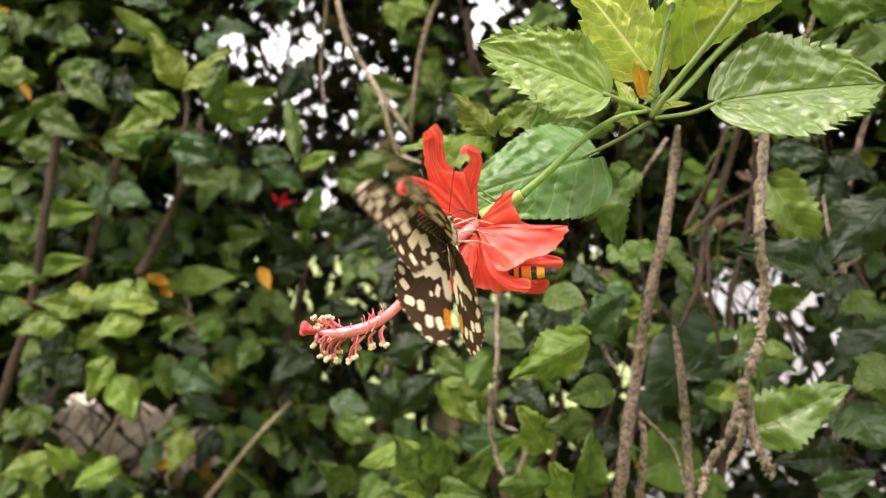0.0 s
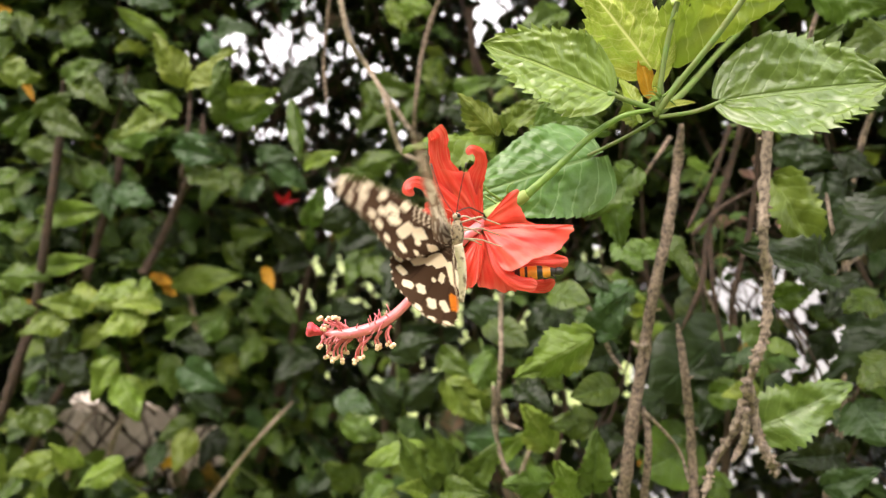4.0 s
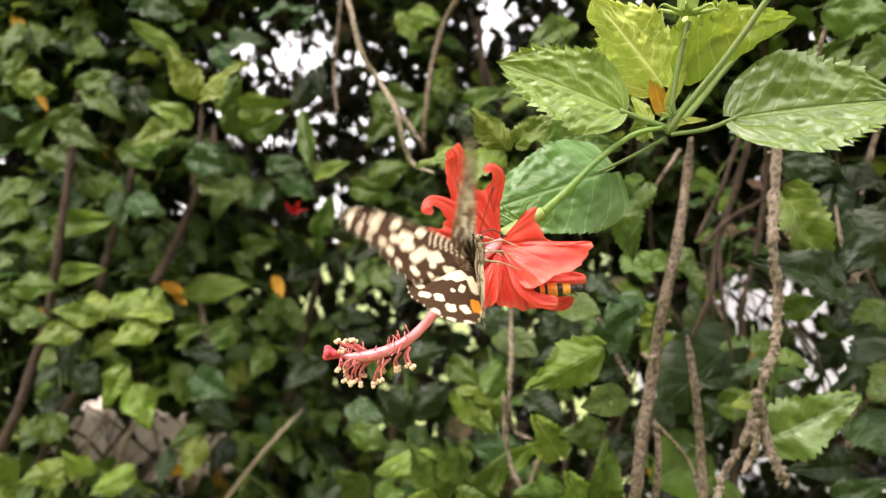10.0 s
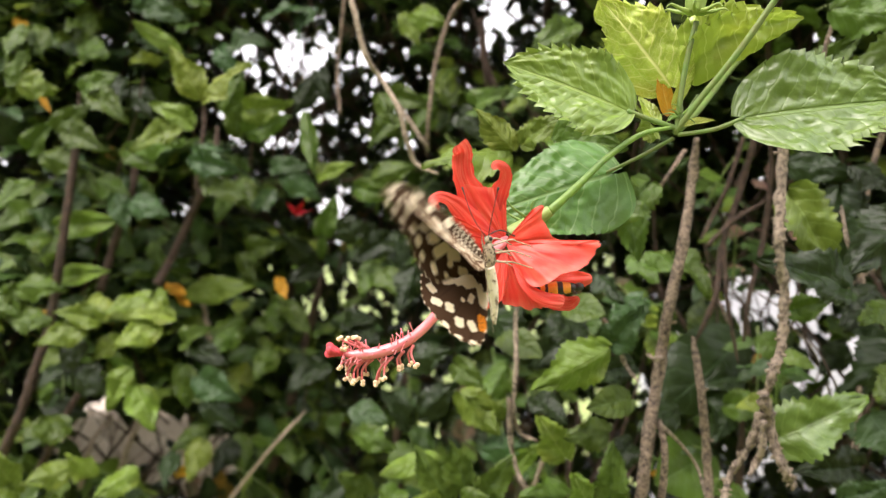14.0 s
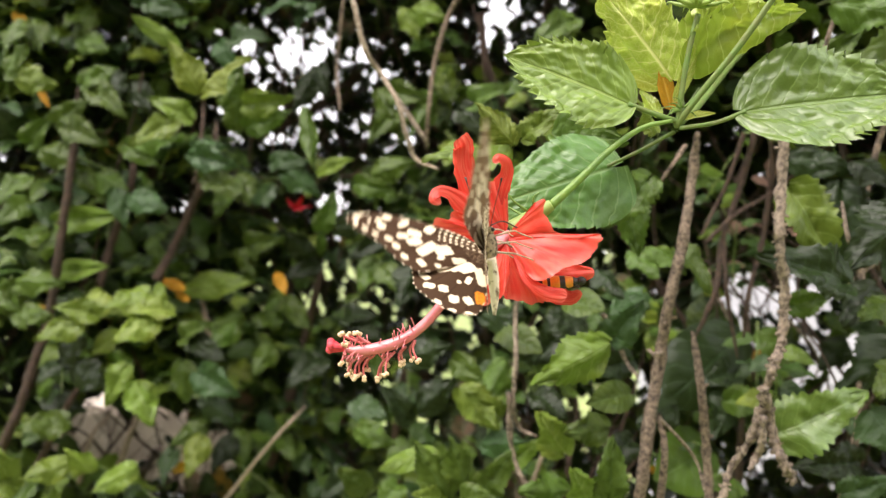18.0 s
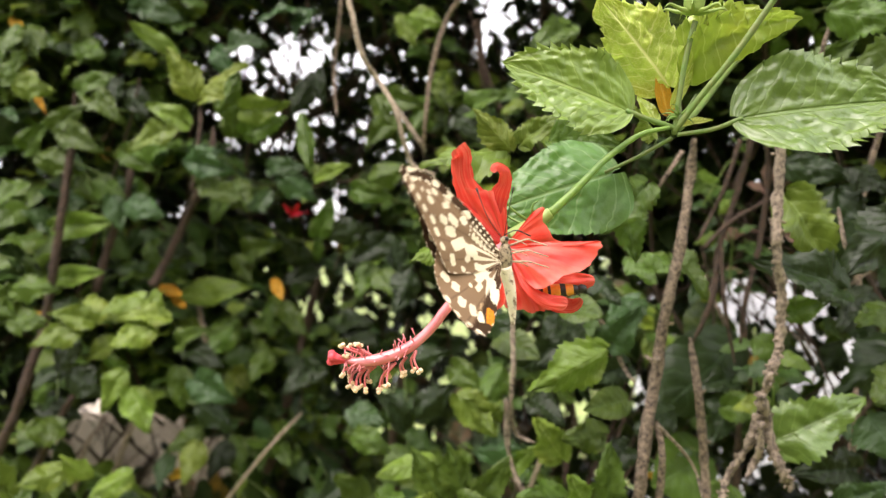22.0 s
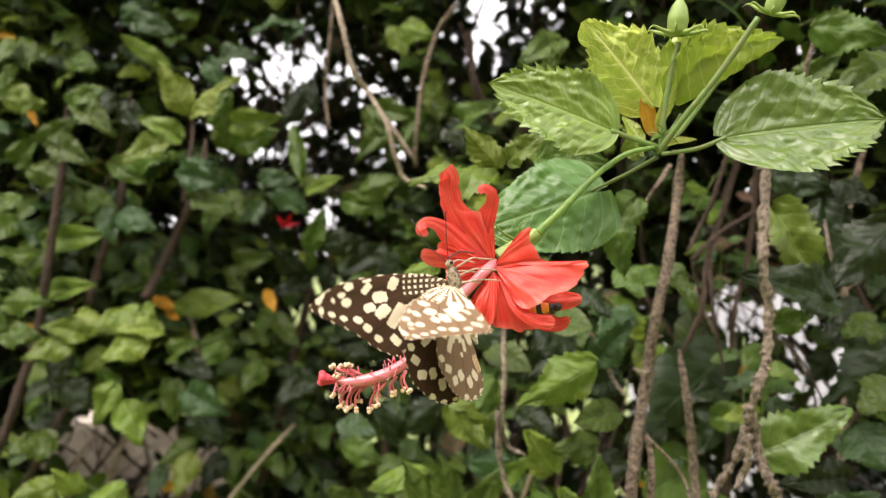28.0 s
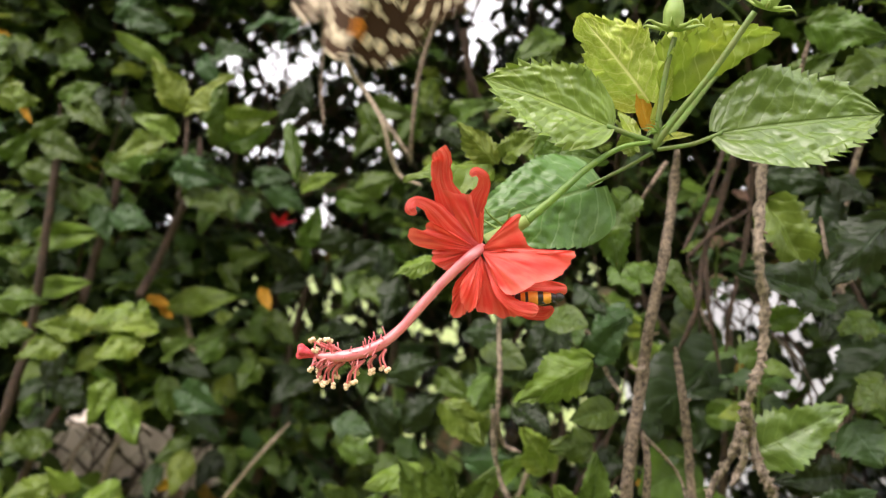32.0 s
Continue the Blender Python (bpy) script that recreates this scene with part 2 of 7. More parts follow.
def petal_material():
    m, nt, bsdf, out = material("petal_red")
    uv = nt.nodes.new("ShaderNodeUVMap")
    sep = nt.nodes.new("ShaderNodeSeparateXYZ")
    nt.links.new(uv.outputs[0], sep.inputs[0])
    fan = maths(nt, "ADD", maths(nt, "MULTIPLY", sep.outputs[0], 16.0), maths(nt, "MULTIPLY", noisy(nt, 120, 2), 1.3))
    vein = maths(nt, "PINGPONG", fan, 0.5)
    line = ramp(nt, vein, 0.12, 0.0)
    color = blend(nt, ramp(nt, noisy(nt, 90, 4), 0.3, 0.7), (0.90, 0.066, 0.036), (0.78, 0.034, 0.024))
    color = blend(nt, maths(nt, "MULTIPLY", line, 0.16), color, (0.60, 0.020, 0.022))
    streak = nt.nodes.new("ShaderNodeTexNoise")
    streak.inputs["Scale"].default_value, streak.inputs["Detail"].default_value = 1.0, 4.0
    stretch = nt.nodes.new("ShaderNodeVectorMath")
    stretch.operation = "MULTIPLY"
    stretch.inputs[1].default_value = (14.0, 1.6, 1.0)
    nt.links.new(uv.outputs[0], stretch.inputs[0])
    nt.links.new(stretch.outputs[0], streak.inputs["Vector"])
    color = blend(nt, maths(nt, "MULTIPLY", ramp(nt, streak.outputs[0], 0.42, 0.72), 0.5), color, (0.94, 0.25, 0.15))
    color = blend(nt, maths(nt, "MULTIPLY", ramp(nt, sep.outputs[1], 0.22, 0.0), 0.6), color, (0.35, 0.008, 0.015))
    color = blend(nt, maths(nt, "MULTIPLY", ramp(nt, sep.outputs[1], 0.86, 1.0), 0.45), color, (0.88, 0.20, 0.14))
    nt.links.new(color, bsdf.inputs["Base Color"])
    bsdf.inputs["Roughness"].default_value = 0.36
    bsdf.inputs["Sheen Weight"].default_value = 0.04
    bump(nt, bsdf, maths(nt, "ADD", maths(nt, "MULTIPLY", vein, 0.5), noisy(nt, 260, 3)), 0.35, 0.0005)
    thin(nt, bsdf, out, color, 0.36)
    return m


PETAL = petal_material()


def wing_material():
    m, nt, bsdf, out = material("wing_scales")
    col = nt.nodes.new("ShaderNodeVertexColor")
    col.layer_name = "pattern"
    color = blend(nt, maths(nt, "MULTIPLY", noisy(nt, 2500, 2), 0.15), col.outputs[0], (0.10, 0.07, 0.045), "MULTIPLY")
    color = blend(nt, maths(nt, "MULTIPLY", ramp(nt, noisy(nt, 500, 4), 0.4, 0.7), 0.12), col.outputs[0], color)
    nt.links.new(color, bsdf.inputs["Base Color"])
    bsdf.inputs["Roughness"].default_value = 0.8
    bsdf.inputs["Specular IOR Level"].default_value = 0.12
    bump(nt, bsdf, noisy(nt, 900, 3), 0.25, 0.0002)
    thin(nt, bsdf, out, color, 0.10)
    return m


WING = wing_material()


def island_leaf_material():
    m, nt, bsdf, out = material("hedge_mass")
    geo = nt.nodes.new("ShaderNodeNewGeometry")
    r = geo.outputs["Random Per Island"]
    uv = nt.nodes.new("ShaderNodeUVMap")
    sep = nt.nodes.new("ShaderNodeSeparateXYZ")
    nt.links.new(uv.outputs[0], sep.inputs[0])
    a = maths(nt, "MULTIPLY", maths(nt, "ABSOLUTE", maths(nt, "SUBTRACT", sep.outputs[0], 0.5)), 2.0)
    s = maths(nt, "SUBTRACT", maths(nt, "MULTIPLY", sep.outputs[1], 6.0), maths(nt, "MULTIPLY", a, 1.9))
    side = maths(nt, "PINGPONG", s, 0.5)
    rib = maths(nt, "MAXIMUM", ramp(nt, a, 0.08, 0.02), maths(nt, "MULTIPLY", ramp(nt, side, 0.09, 0.02), 0.6))
    # near-black end puts the hedge's inner shade into the leaf colour
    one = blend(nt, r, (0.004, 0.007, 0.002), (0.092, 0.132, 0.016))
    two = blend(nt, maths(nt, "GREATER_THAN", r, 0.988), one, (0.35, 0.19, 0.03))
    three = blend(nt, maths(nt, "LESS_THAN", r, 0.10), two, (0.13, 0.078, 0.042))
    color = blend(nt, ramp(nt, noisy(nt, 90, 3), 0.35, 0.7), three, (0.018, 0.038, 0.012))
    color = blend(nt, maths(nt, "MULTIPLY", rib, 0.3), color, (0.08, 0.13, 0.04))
    nt.links.new(color, bsdf.inputs["Base Color"])
    bsdf.inputs["Roughness"].default_value = 0.45
    bsdf.inputs["Specular IOR Level"].default_value = 0.2
    bump(nt, bsdf, maths(nt, "ADD", maths(nt, "SQRT", side), noisy(nt, 220, 3)), 0.6, 0.0015)
    thin(nt, bsdf, out, color, 0.13)
    return m


MASS = island_leaf_material()


def sprig_material():
    m, nt, bsdf, out = material("sprig_leaf")
    geo = nt.nodes.new("ShaderNodeNewGeometry")
    tones = nt.nodes.new("ShaderNodeValToRGB")
    band = tones.color_ramp.elements
    band[0].color, band[1].color = (0.020, 0.042, 0.008, 1), (0.210, 0.270, 0.026, 1)
    for at, c in ((0.3, (0.032, 0.070, 0.018)), (0.55, (0.056, 0.108, 0.014)), (0.8, (0.100, 0.165, 0.018)), (0.93, (0.160, 0.225, 0.022))):
        band.new(at).color = (*c, 1)
    nt.links.new(geo.outputs["Random Per Island"], tones.inputs[0])
    uv = nt.nodes.new("ShaderNodeUVMap")
    sep = nt.nodes.new("ShaderNodeSeparateXYZ")
    nt.links.new(uv.outputs[0], sep.inputs[0])
    a = maths(nt, "MULTIPLY", maths(nt, "ABSOLUTE", maths(nt, "SUBTRACT", sep.outputs[0], 0.5)), 2.0)
    side = maths(nt, "PINGPONG", maths(nt, "SUBTRACT", maths(nt, "MULTIPLY", sep.outputs[1], 6.0), maths(nt, "MULTIPLY", a, 1.9)), 0.5)
    rib = maths(nt, "MAXIMUM", ramp(nt, a, 0.07, 0.02), maths(nt, "MULTIPLY", ramp(nt, side, 0.09, 0.02), 0.6))
    color = blend(nt, maths(nt, "MULTIPLY", ramp(nt, noisy(nt, 60, 3), 0.4, 0.75), 0.45), tones.outputs[0], (0.040, 0.070, 0.016))
    color = blend(nt, maths(nt, "MULTIPLY", rib, 0.35), color, (0.15, 0.22, 0.07))
    nt.links.new(color, bsdf.inputs["Base Color"])
    bsdf.inputs["Roughness"].default_value = 0.38
    bsdf.inputs["Specular IOR Level"].default_value = 0.38
    bump(nt, bsdf, maths(nt, "ADD", maths(nt, "SQRT", side), maths(nt, "MULTIPLY", noisy(nt, 160, 2), 0.8)), 0.45, 0.0015)
    thin(nt, bsdf, out, color, 0.2)
    return m


SPRIG = sprig_material()


# ---------------------------------------------------------------- mesh helpers
def finish(name, verts, faces, mat, parent=None, label="", uvs=None, smooth=True):
    me = bpy.data.meshes.new(name)
    me.from_pydata([tuple(v) for v in verts], [], faces)
    me.materials.append(mat)
    if uvs is not None:
        layer = me.uv_layers.new(name="UVMap")
        idx = np.empty(len(me.loops), dtype=np.int32)
        me.loops.foreach_get("vertex_index", idx)
        layer.data.foreach_set("uv", np.asarray(uvs, dtype=np.float32)[idx].ravel())
    if smooth:
        me.polygons.foreach_set("use_smooth", [True] * len(me.polygons))
    me.update()
    ob = new(name, me)
    if parent:
        ob.parent = parent
    if label:
        tagged(ob, label)
    return ob


def spline(points, n):
    p = [Vector(q) for q in points]
    p = [p[0] * 2 - p[1]] + p + [p[-1] * 2 - p[-2]]
    out = []
    segs = len(p) - 3
    for k in range(n + 1):
        x = k / n * segs
        i = min(int(x), segs - 1)
        u = x - i
        a, b, c, d = p[i:i + 4]
        out.append(0.5 * ((2 * b) + (c - a) * u + (2 * a - 5 * b + 4 * c - d) * u * u + (3 * b - a - 3 * c + d) * u ** 3))
    return out


def tube_mesh(points, radius, sides=10, n=None, rough=0.0, seed=0, cap=True):
    """Verts and faces of a tube; radius is a function of 0..1 along it."""
    n = n or max(6, len(points) * 6)
    line = spline(points, n)
    verts, faces = [], []
    up = Vector((0.31, 0.2, 0.93)).normalized()
    for k, c in enumerate(line):
        ahead = (line[min(k + 1, n)] - line[max(k - 1, 0)]).normalized()
        side = ahead.cross(up)
        if side.length < 0.05:
            side = ahead.cross(Vector((1, 0, 0)))
        side.normalize()
        top = side.cross(ahead)
        r = radius(k / n)
        for j in range(sides):
            a = 2 * math.pi * j / sides
            w = 1 + rough * 1.6 * noise.noise((c * 140 + Vector((math.cos(a), math.sin(a), seed * 7.3)) * 0.9)) + rough * noise.noise(c * 420 + Vector((seed, a, 0)))
            verts.append(c + (side * math.cos(a) + top * math.sin(a)) * r * w)
    for k in range(n):
        for j in range(sides):
            a, b = k * sides + j, k * sides + (j + 1) % sides
            faces.append((a, b, b + sides, a + sides))
    if cap:
        faces.append(tuple(range(sides))[::-1])
        faces.append(tuple(n * sides + j for j in range(sides)))
    return verts, faces


def ball_mesh(center, size, rings=7, sides=10, axis=None):
    """An ellipsoid; axis turns its z."""
    verts, faces = [], []
    q = Vector((0, 0, 1)).rotation_difference(axis).to_matrix() if axis else Matrix.Identity(3)
    for i in range(rings + 1):
        th = math.pi * i / rings
        for j in range(sides):
            ph = 2 * math.pi * j / sides
            v = Vector((math.sin(th) * math.cos(ph) * size[0], math.sin(th) * math.sin(ph) * size[1], math.cos(th) * size[2]))
            verts.append(Vector(center) + q @ v)
    for i in range(rings):
        for j in range(sides):
            a, b = i * sides + j, i * sides + (j + 1) % sides
            faces.append((a, b, b + sides, a + sides))
    return verts, faces


def join(*pieces):
    verts, faces = [], []
    for v, f in pieces:
        k = len(verts)
        verts += list(v)
        faces += [tuple(i + k for i in q) for q in f]
    return verts, faces


def leaf_shape(rows, cols, width, teeth, tooth, fold, droop, quilt, wave, seed, blunt=0.66):
    """A serrated ovate blade of length 1 along +y, its face towards +z."""
    rnd = random.Random(seed)
    ph = rnd.random() * 6
    verts, uvs, faces = [], [], []
    for i in range(rows + 1):
        v = i / rows
        w = width / 2 * max(0.0, math.sin(math.pi * v ** blunt)) ** 0.8
        if i == 0:
            w = width * 0.05
        for j in range(cols + 1):
            a = 2 * j / cols - 1
            edge = abs(a) ** 6
            pace = v * teeth + (0.3 if a > 0 else 0) + 0.55 * noise.noise(Vector((v * 5, a * 0.5, seed * 2.3)))
            saw = pace % 1.0
            jag = 1 + tooth * edge * (0.6 + 0.8 * abs(noise.noise(Vector((v * 9, a, seed))))) * (math.sin(math.pi * min(1, saw * 1.25 + 0.05)) ** 0.8 - 0.6) * (1 if 0.08 < v < 0.97 else 0)
            x = a * w * jag * (1 + 0.06 * math.sin(v * 7 + ph) * abs(a))
            y = v + edge * tooth * 0.10 * (0.5 - saw) - 0.05 * abs(a) * math.sin(math.pi * v) - (0.07 if blunt > 0.6 else 0.025) * abs(a) * math.exp(-((v - 0.03) / 0.11) ** 2)
            s = (v * 7 - abs(a) * 1.9) % 1.0
            z = fold * abs(x) * (1 - 0.4 * abs(a)) - droop * v * v + 0.55 * quilt * abs(math.sin(math.pi * s)) * (1 - edge) * min(1, abs(a) * 6) * math.sin(math.pi * v)
            z += wave * abs(a) ** 2 * math.sin(v * 11 + ph + (2 if a > 0 else 0))
            z += quilt * (1.2 * noise.noise(Vector((a * 2.2, v * 5, seed * 1.7))) + 0.9 * noise.noise(Vector((a * 5, v * 10, seed * 0.7)))) * (1 - 0.3 * edge)
            verts.append((x, y, z))
            uvs.append((0.5 + a / 2, v))
    for i in range(rows):
        for j in range(cols):
            p = i * (cols + 1) + j
            faces.append((p, p + 1, p + cols + 2, p + cols + 1))
    return verts, faces, uvs


def blade_matrix(base, tip, tilt, width):
    base, tip = Vector(base), Vector(tip)
    y = (tip - base)
    n = y.length
    y.normalize()
    z = Vector((0.05, -1.0, 0.35))
    z = (z - y * z.dot(y)).normalized()
    x = y.cross(z)
    m = Matrix((x, y, z)).transposed().to_4x4() @ Matrix.Rotation(radians(tilt), 4, "Y")
    return Matrix.Translation(base) @ m @ Matrix.Diagonal((width, n, n, 1))


# ---------------------------------------------------------------- ground, walls behind the hedge
def slab(name, x0, x1, y0, y1, z0, z1, mat, label, category, kind="structure"):
    bm = bmesh.new()
    bmesh.ops.create_cube(bm, size=1)
    for v in bm.verts:
        v.co = Vector(((x0 + x1) / 2 + v.co.x * (x1 - x0), (y0 + y1) / 2 + v.co.y * (y1 - y0), (z0 + z1) / 2 + v.co.z * (z1 - z0)))
    bmesh.ops.bevel(bm, geom=bm.edges[:], offset=0.01, segments=2, affect="EDGES")
    me = bpy.data.meshes.new(name)
    bm.to_mesh(me)
    bm.free()
    me.materials.append(mat)
    return tagged(new(name, me), label, category, kind=kind)


GRASS = plain_material("grass_ground", (0.10, 0.16, 0.035), (0.26, 0.29, 0.09), 9, 0.9, 0.8, 0.02)
PLASTER = plain_material("white_plaster", (0.53, 0.515, 0.57), (0.42, 0.41, 0.45), 6, 0.85, 0.3, 0.004)
STONE = plain_material("brown_stone", (0.36, 0.315, 0.27), (0.15, 0.125, 0.105), 14, 0.9, 0.8, 0.012)

PALESTONE = plain_material("pale_stone", (0.58, 0.50, 0.40), (0.34, 0.28, 0.22), 14, 0.9, 0.8, 0.012)

n = 40
gv, gf = [], []
for i in range(n + 1):
    for j in range(n + 1):
        sx, sy = 2 * i / n - 1, 2 * j / n - 1
        gv.append((math.copysign(abs(sx) ** 4, sx) * 900, math.copysign(abs(sy) ** 4, sy) * 900, 0.03 * noise.noise(Vector((sx * 9, sy * 9, 0))) - 0.02))
for i in range(n):
    for j in range(n):
        p = i * (n + 1) + j
        gf.append((p, p + n + 1, p + n + 2, p + 1))
tagged(finish("ground", gv, gf, GRASS), "grassy earth ground under the hedge", "ground", kind="structure")
slab("wall_white", 0.9, 7.0, 3.6, 3.8, 0.0, 1.42, PLASTER, "white plastered garden wall behind the hedge", "wall")
# unseen wall behind the camera, added to cut the low front sky light
slab("sky_block_wall", -7.0, 7.0, -4.4, -4.2, 0.0, 4.7, STONE, "plain brown wall added out of view to hold back low sky", "wall")
slab("wall_stone", -2.2, -0.42, 1.75, 1.95, 0.0, 1.02, PALESTONE, "low pale brown stone wall behind the hedge", "wall")

# ---------------------------------------------------------------- the hedge
hedge = tagged(new("hibiscus_hedge"), "dense dark green hibiscus hedge with bare twigs and gaps", "hedge")
hedge.location = (0, 0.7, 0)
shift = Matrix.Translation((0, -0.7, 0))
FORMS = []
for k in range(5):
    v, f, uvs = leaf_shape(30, 12, 1.0, 11, 0.26, (-0.45, 0.3, -0.2, 0.4, -0.5)[k], (0.2, 0.4, 0.1, 0.3, 0.45)[k], 0.042, 0.08, 20 + k)
    FORMS.append((v, f, uvs))
for k in range(3):
    v, f, uvs = leaf_shape(18, 8, 1.0, 9, 0.05, (-0.2, 0.25, -0.05)[k], 0.12, 0.030, 0.03, 40 + k, 0.74)
    FORMS.append((v, f, uvs))
LEAF_MESH = {}
leaf_rnd = random.Random(11)


def leaf_data(form, tone):
    key = (form, tone)
    if key not in LEAF_MESH:
        v, f, uvs = FORMS[form]
        ob = finish("leaf", v, f, LEAF[tone], uvs=uvs)
        LEAF_MESH[key] = ob.data
        bpy.data.objects.remove(ob)
    return LEAF_MESH[key]


def hedge_leaf(base, tip, width, tone, tilt, smooth_edge):
    n = (Vector(tip) - Vector(base)).length
    if not smooth_edge and n > 0.040 and base[1] > 0.5:
        # a pair of smaller leaves off one stalk
        foot, ahead = Vector(base), (Vector(tip) - Vector(base)) / n
        apart = Matrix.Rotation(radians(leaf_rnd.choice((-1, 1)) * leaf_rnd.uniform(35, 70)), 3, "Y") @ ahead
        start = foot + ahead * n * 0.45
        hedge_leaf(tuple(start), tuple(start + ahead * 0.038), width * 0.7, tone, tilt, False)
        hedge_leaf(tuple(foot + ahead * n * 0.2), tuple(foot + ahead * n * 0.2 + apart * 0.034), width * 0.6, leaf_rnd.choice((tone, tone, "mid")), tilt, False)
        return
    if not smooth_edge:
        width = max(width, 0.62 * (Vector(tip) - Vector(base)).length)
    form = leaf_rnd.randrange(5, 8) if smooth_edge else leaf_rnd.randrange(5)
    ob = new("leaf", leaf_data(form, tone))
    ob.parent = hedge
    ob.matrix_basis = shift @ blade_matrix(base, tip, tilt + leaf_rnd.uniform(-22, 22), width)
    said = {"dry": "pink-brown leaf standing in for a blurred light spot", "yellow": "yellowed orange leaf", "red": "petal of a red bloom deep in the hedge", "lime": "young yellow-green leaf"}
    if tone in said:
        tagged(ob, said[tone])
    if tone == "red":
        ob.name = "petal"


def loose_leaves(count):
    """More leaves of the hedge's face, in no order."""
    rnd = random.Random(77)
    for k in range(count):
        x, z = rnd.uniform(-0.5, 0.34), rnd.uniform(1.08, 1.74)
        y = hedge_front(x) + rnd.uniform(-0.01, 0.06)
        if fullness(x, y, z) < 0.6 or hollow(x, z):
            continue
        size = rnd.uniform(0.022, 0.038)
        way = Vector((rnd.gauss(0, 0.8), rnd.uniform(-0.5, 0.2), rnd.gauss(-0.35, 0.5))).normalized() * size
        tone = rnd.choice(("mid", "mid", "dark", "mid", "blue", "fresh", "fresh", "lime"))
        hedge_leaf((x, y, z), tuple(Vector((x, y, z)) + way), size * rnd.uniform(0.5, 0.75), tone, rnd.uniform(-45, 60), rnd.random() < 0.2)


def hedge_twig(name, points, radius, rough, knots=0):
    """A woody stem or twig that thins out, with the stumps of old side shoots."""
    mat = {"vine": PALEBARK, "dry_stick": PALEBARK, "twig": GREYBARK, "inner_stem": SHADEBARK, "dead_branch": GREYBARK}.get(name, BARK)
    # stems set deep take the bark with shade in its colour
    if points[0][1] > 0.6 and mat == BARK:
        mat = SHADEBARK
    k = leaf_rnd.randrange(100)
    rnd = random.Random(k)
    thick = lambda u: radius * (1.12 - 0.3 * u) * (1 + rough * 1.2 * noise.noise(Vector((u * len(points) * 3.5, k, 0)))) * (1 if u < 0.9 else 1 - 5.5 * (u - 0.9))
    pieces = tube_mesh(points, thick, 9, len(points) * 12, rough, k)
    line = spline(points, 60)
    for q in range(knots):
        i = rnd.randrange(3, 58)
        c, ahead = line[i], (line[i + 1] - line[i - 1]).normalized()
        side = Matrix.Rotation(rnd.uniform(0, 6.3), 3, ahead) @ ahead.orthogonal().normalized()
        way = (side + ahead * rnd.uniform(-0.2, 0.7)).normalized()
        r = radius * rnd.uniform(0.25, 0.5)
        n = radius * rnd.uniform(1.1, 1.9)
        pieces = join(pieces, tube_mesh([c, c + way * n * 0.6, c + way * n], lambda u: r * (1.1 - 0.35 * u), 7, 6, 0.3, q))
    v, f = pieces
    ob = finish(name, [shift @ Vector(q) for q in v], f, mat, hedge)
    if name == "dead_branch":
        tagged(ob, "bare knobbly dead branch hanging down")
    elif name in ("vine", "dry_stick"):
        tagged(ob, "pale dry bare stem")


hedge_leaf((-0.3596, 0.6450, 1.4169), (-0.2968, 0.6189, 1.4202), 0.0249, "fresh", 10, 1)
hedge_leaf((-0.3659, 0.6500, 1.3685), (-0.3068, 0.6236, 1.3795), 0.0210, "fresh", 5, 1)
hedge_leaf((-0.2599, 0.6855, 1.3564), (-0.1911, 0.6578, 1.3669), 0.0263, "fresh", 15, 1)
hedge_leaf((-0.2125, 0.5919, 1.4995), (-0.2514, 0.5666, 1.4845), 0.0210, "fresh", 20, 0)
hedge_leaf((-0.2107, 0.5919, 1.5068), (-0.1341, 0.5681, 1.5089), 0.0283, "fresh", 25, 0)
hedge_leaf((-0.1847, 0.5022, 1.5007), (-0.1994, 0.4808, 1.5255), 0.0180, "lime", 0, 0)
hedge_leaf((-0.1840, 0.5022, 1.5007), (-0.1642, 0.4813, 1.5273), 0.0203, "lime", -20, 0)
hedge_leaf((-0.2320, 0.5915, 1.5560), (-0.2599, 0.5663, 1.5756), 0.0155, "fresh", 10, 1)
hedge_leaf((-0.3379, 0.6301, 1.5376), (-0.2871, 0.6044, 1.5106), 0.0321, "mid", 0, 0)
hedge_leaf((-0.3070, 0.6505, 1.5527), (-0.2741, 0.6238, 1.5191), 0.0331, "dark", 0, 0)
hedge_leaf((-0.3807, 0.5895, 1.5335), (-0.3253, 0.5655, 1.5208), 0.0164, "fresh", 20, 0)
hedge_leaf((-0.3677, 0.6696, 1.5894), (-0.3194, 0.6423, 1.5700), 0.0227, "mid", 10, 0)
hedge_leaf((-0.3610, 0.6299, 1.5039), (-0.3065, 0.6042, 1.4835), 0.0350, "mid", 10, 0)
hedge_leaf((-0.3130, 0.6306, 1.4483), (-0.2446, 0.6052, 1.4251), 0.0331, "blue", 10, 0)
hedge_leaf((-0.2466, 0.6314, 1.4769), (-0.2028, 0.6057, 1.4645), 0.0253, "blue", 15, 0)
hedge_leaf((-0.2382, 0.6316, 1.4546), (-0.1952, 0.6058, 1.4468), 0.0233, "mid", 0, 0)
hedge_leaf((-0.1788, 0.6524, 1.4734), (-0.1347, 0.6258, 1.4512), 0.0310, "blue", 10, 0)
hedge_leaf((-0.3137, 0.6703, 1.6192), (-0.2543, 0.6431, 1.6056), 0.0330, "blue", 20, 0)
hedge_leaf((-0.2336, 0.6714, 1.5769), (-0.1819, 0.6441, 1.5837), 0.0278, "blue", 10, 0)
hedge_leaf((-0.1375, 0.6329, 1.5150), (-0.1244, 0.6067, 1.4631), 0.0156, "mid", 0, 1)
hedge_leaf((-0.1191, 0.5932, 1.4544), (-0.0900, 0.5688, 1.4653), 0.0146, "fresh", 0, 1)
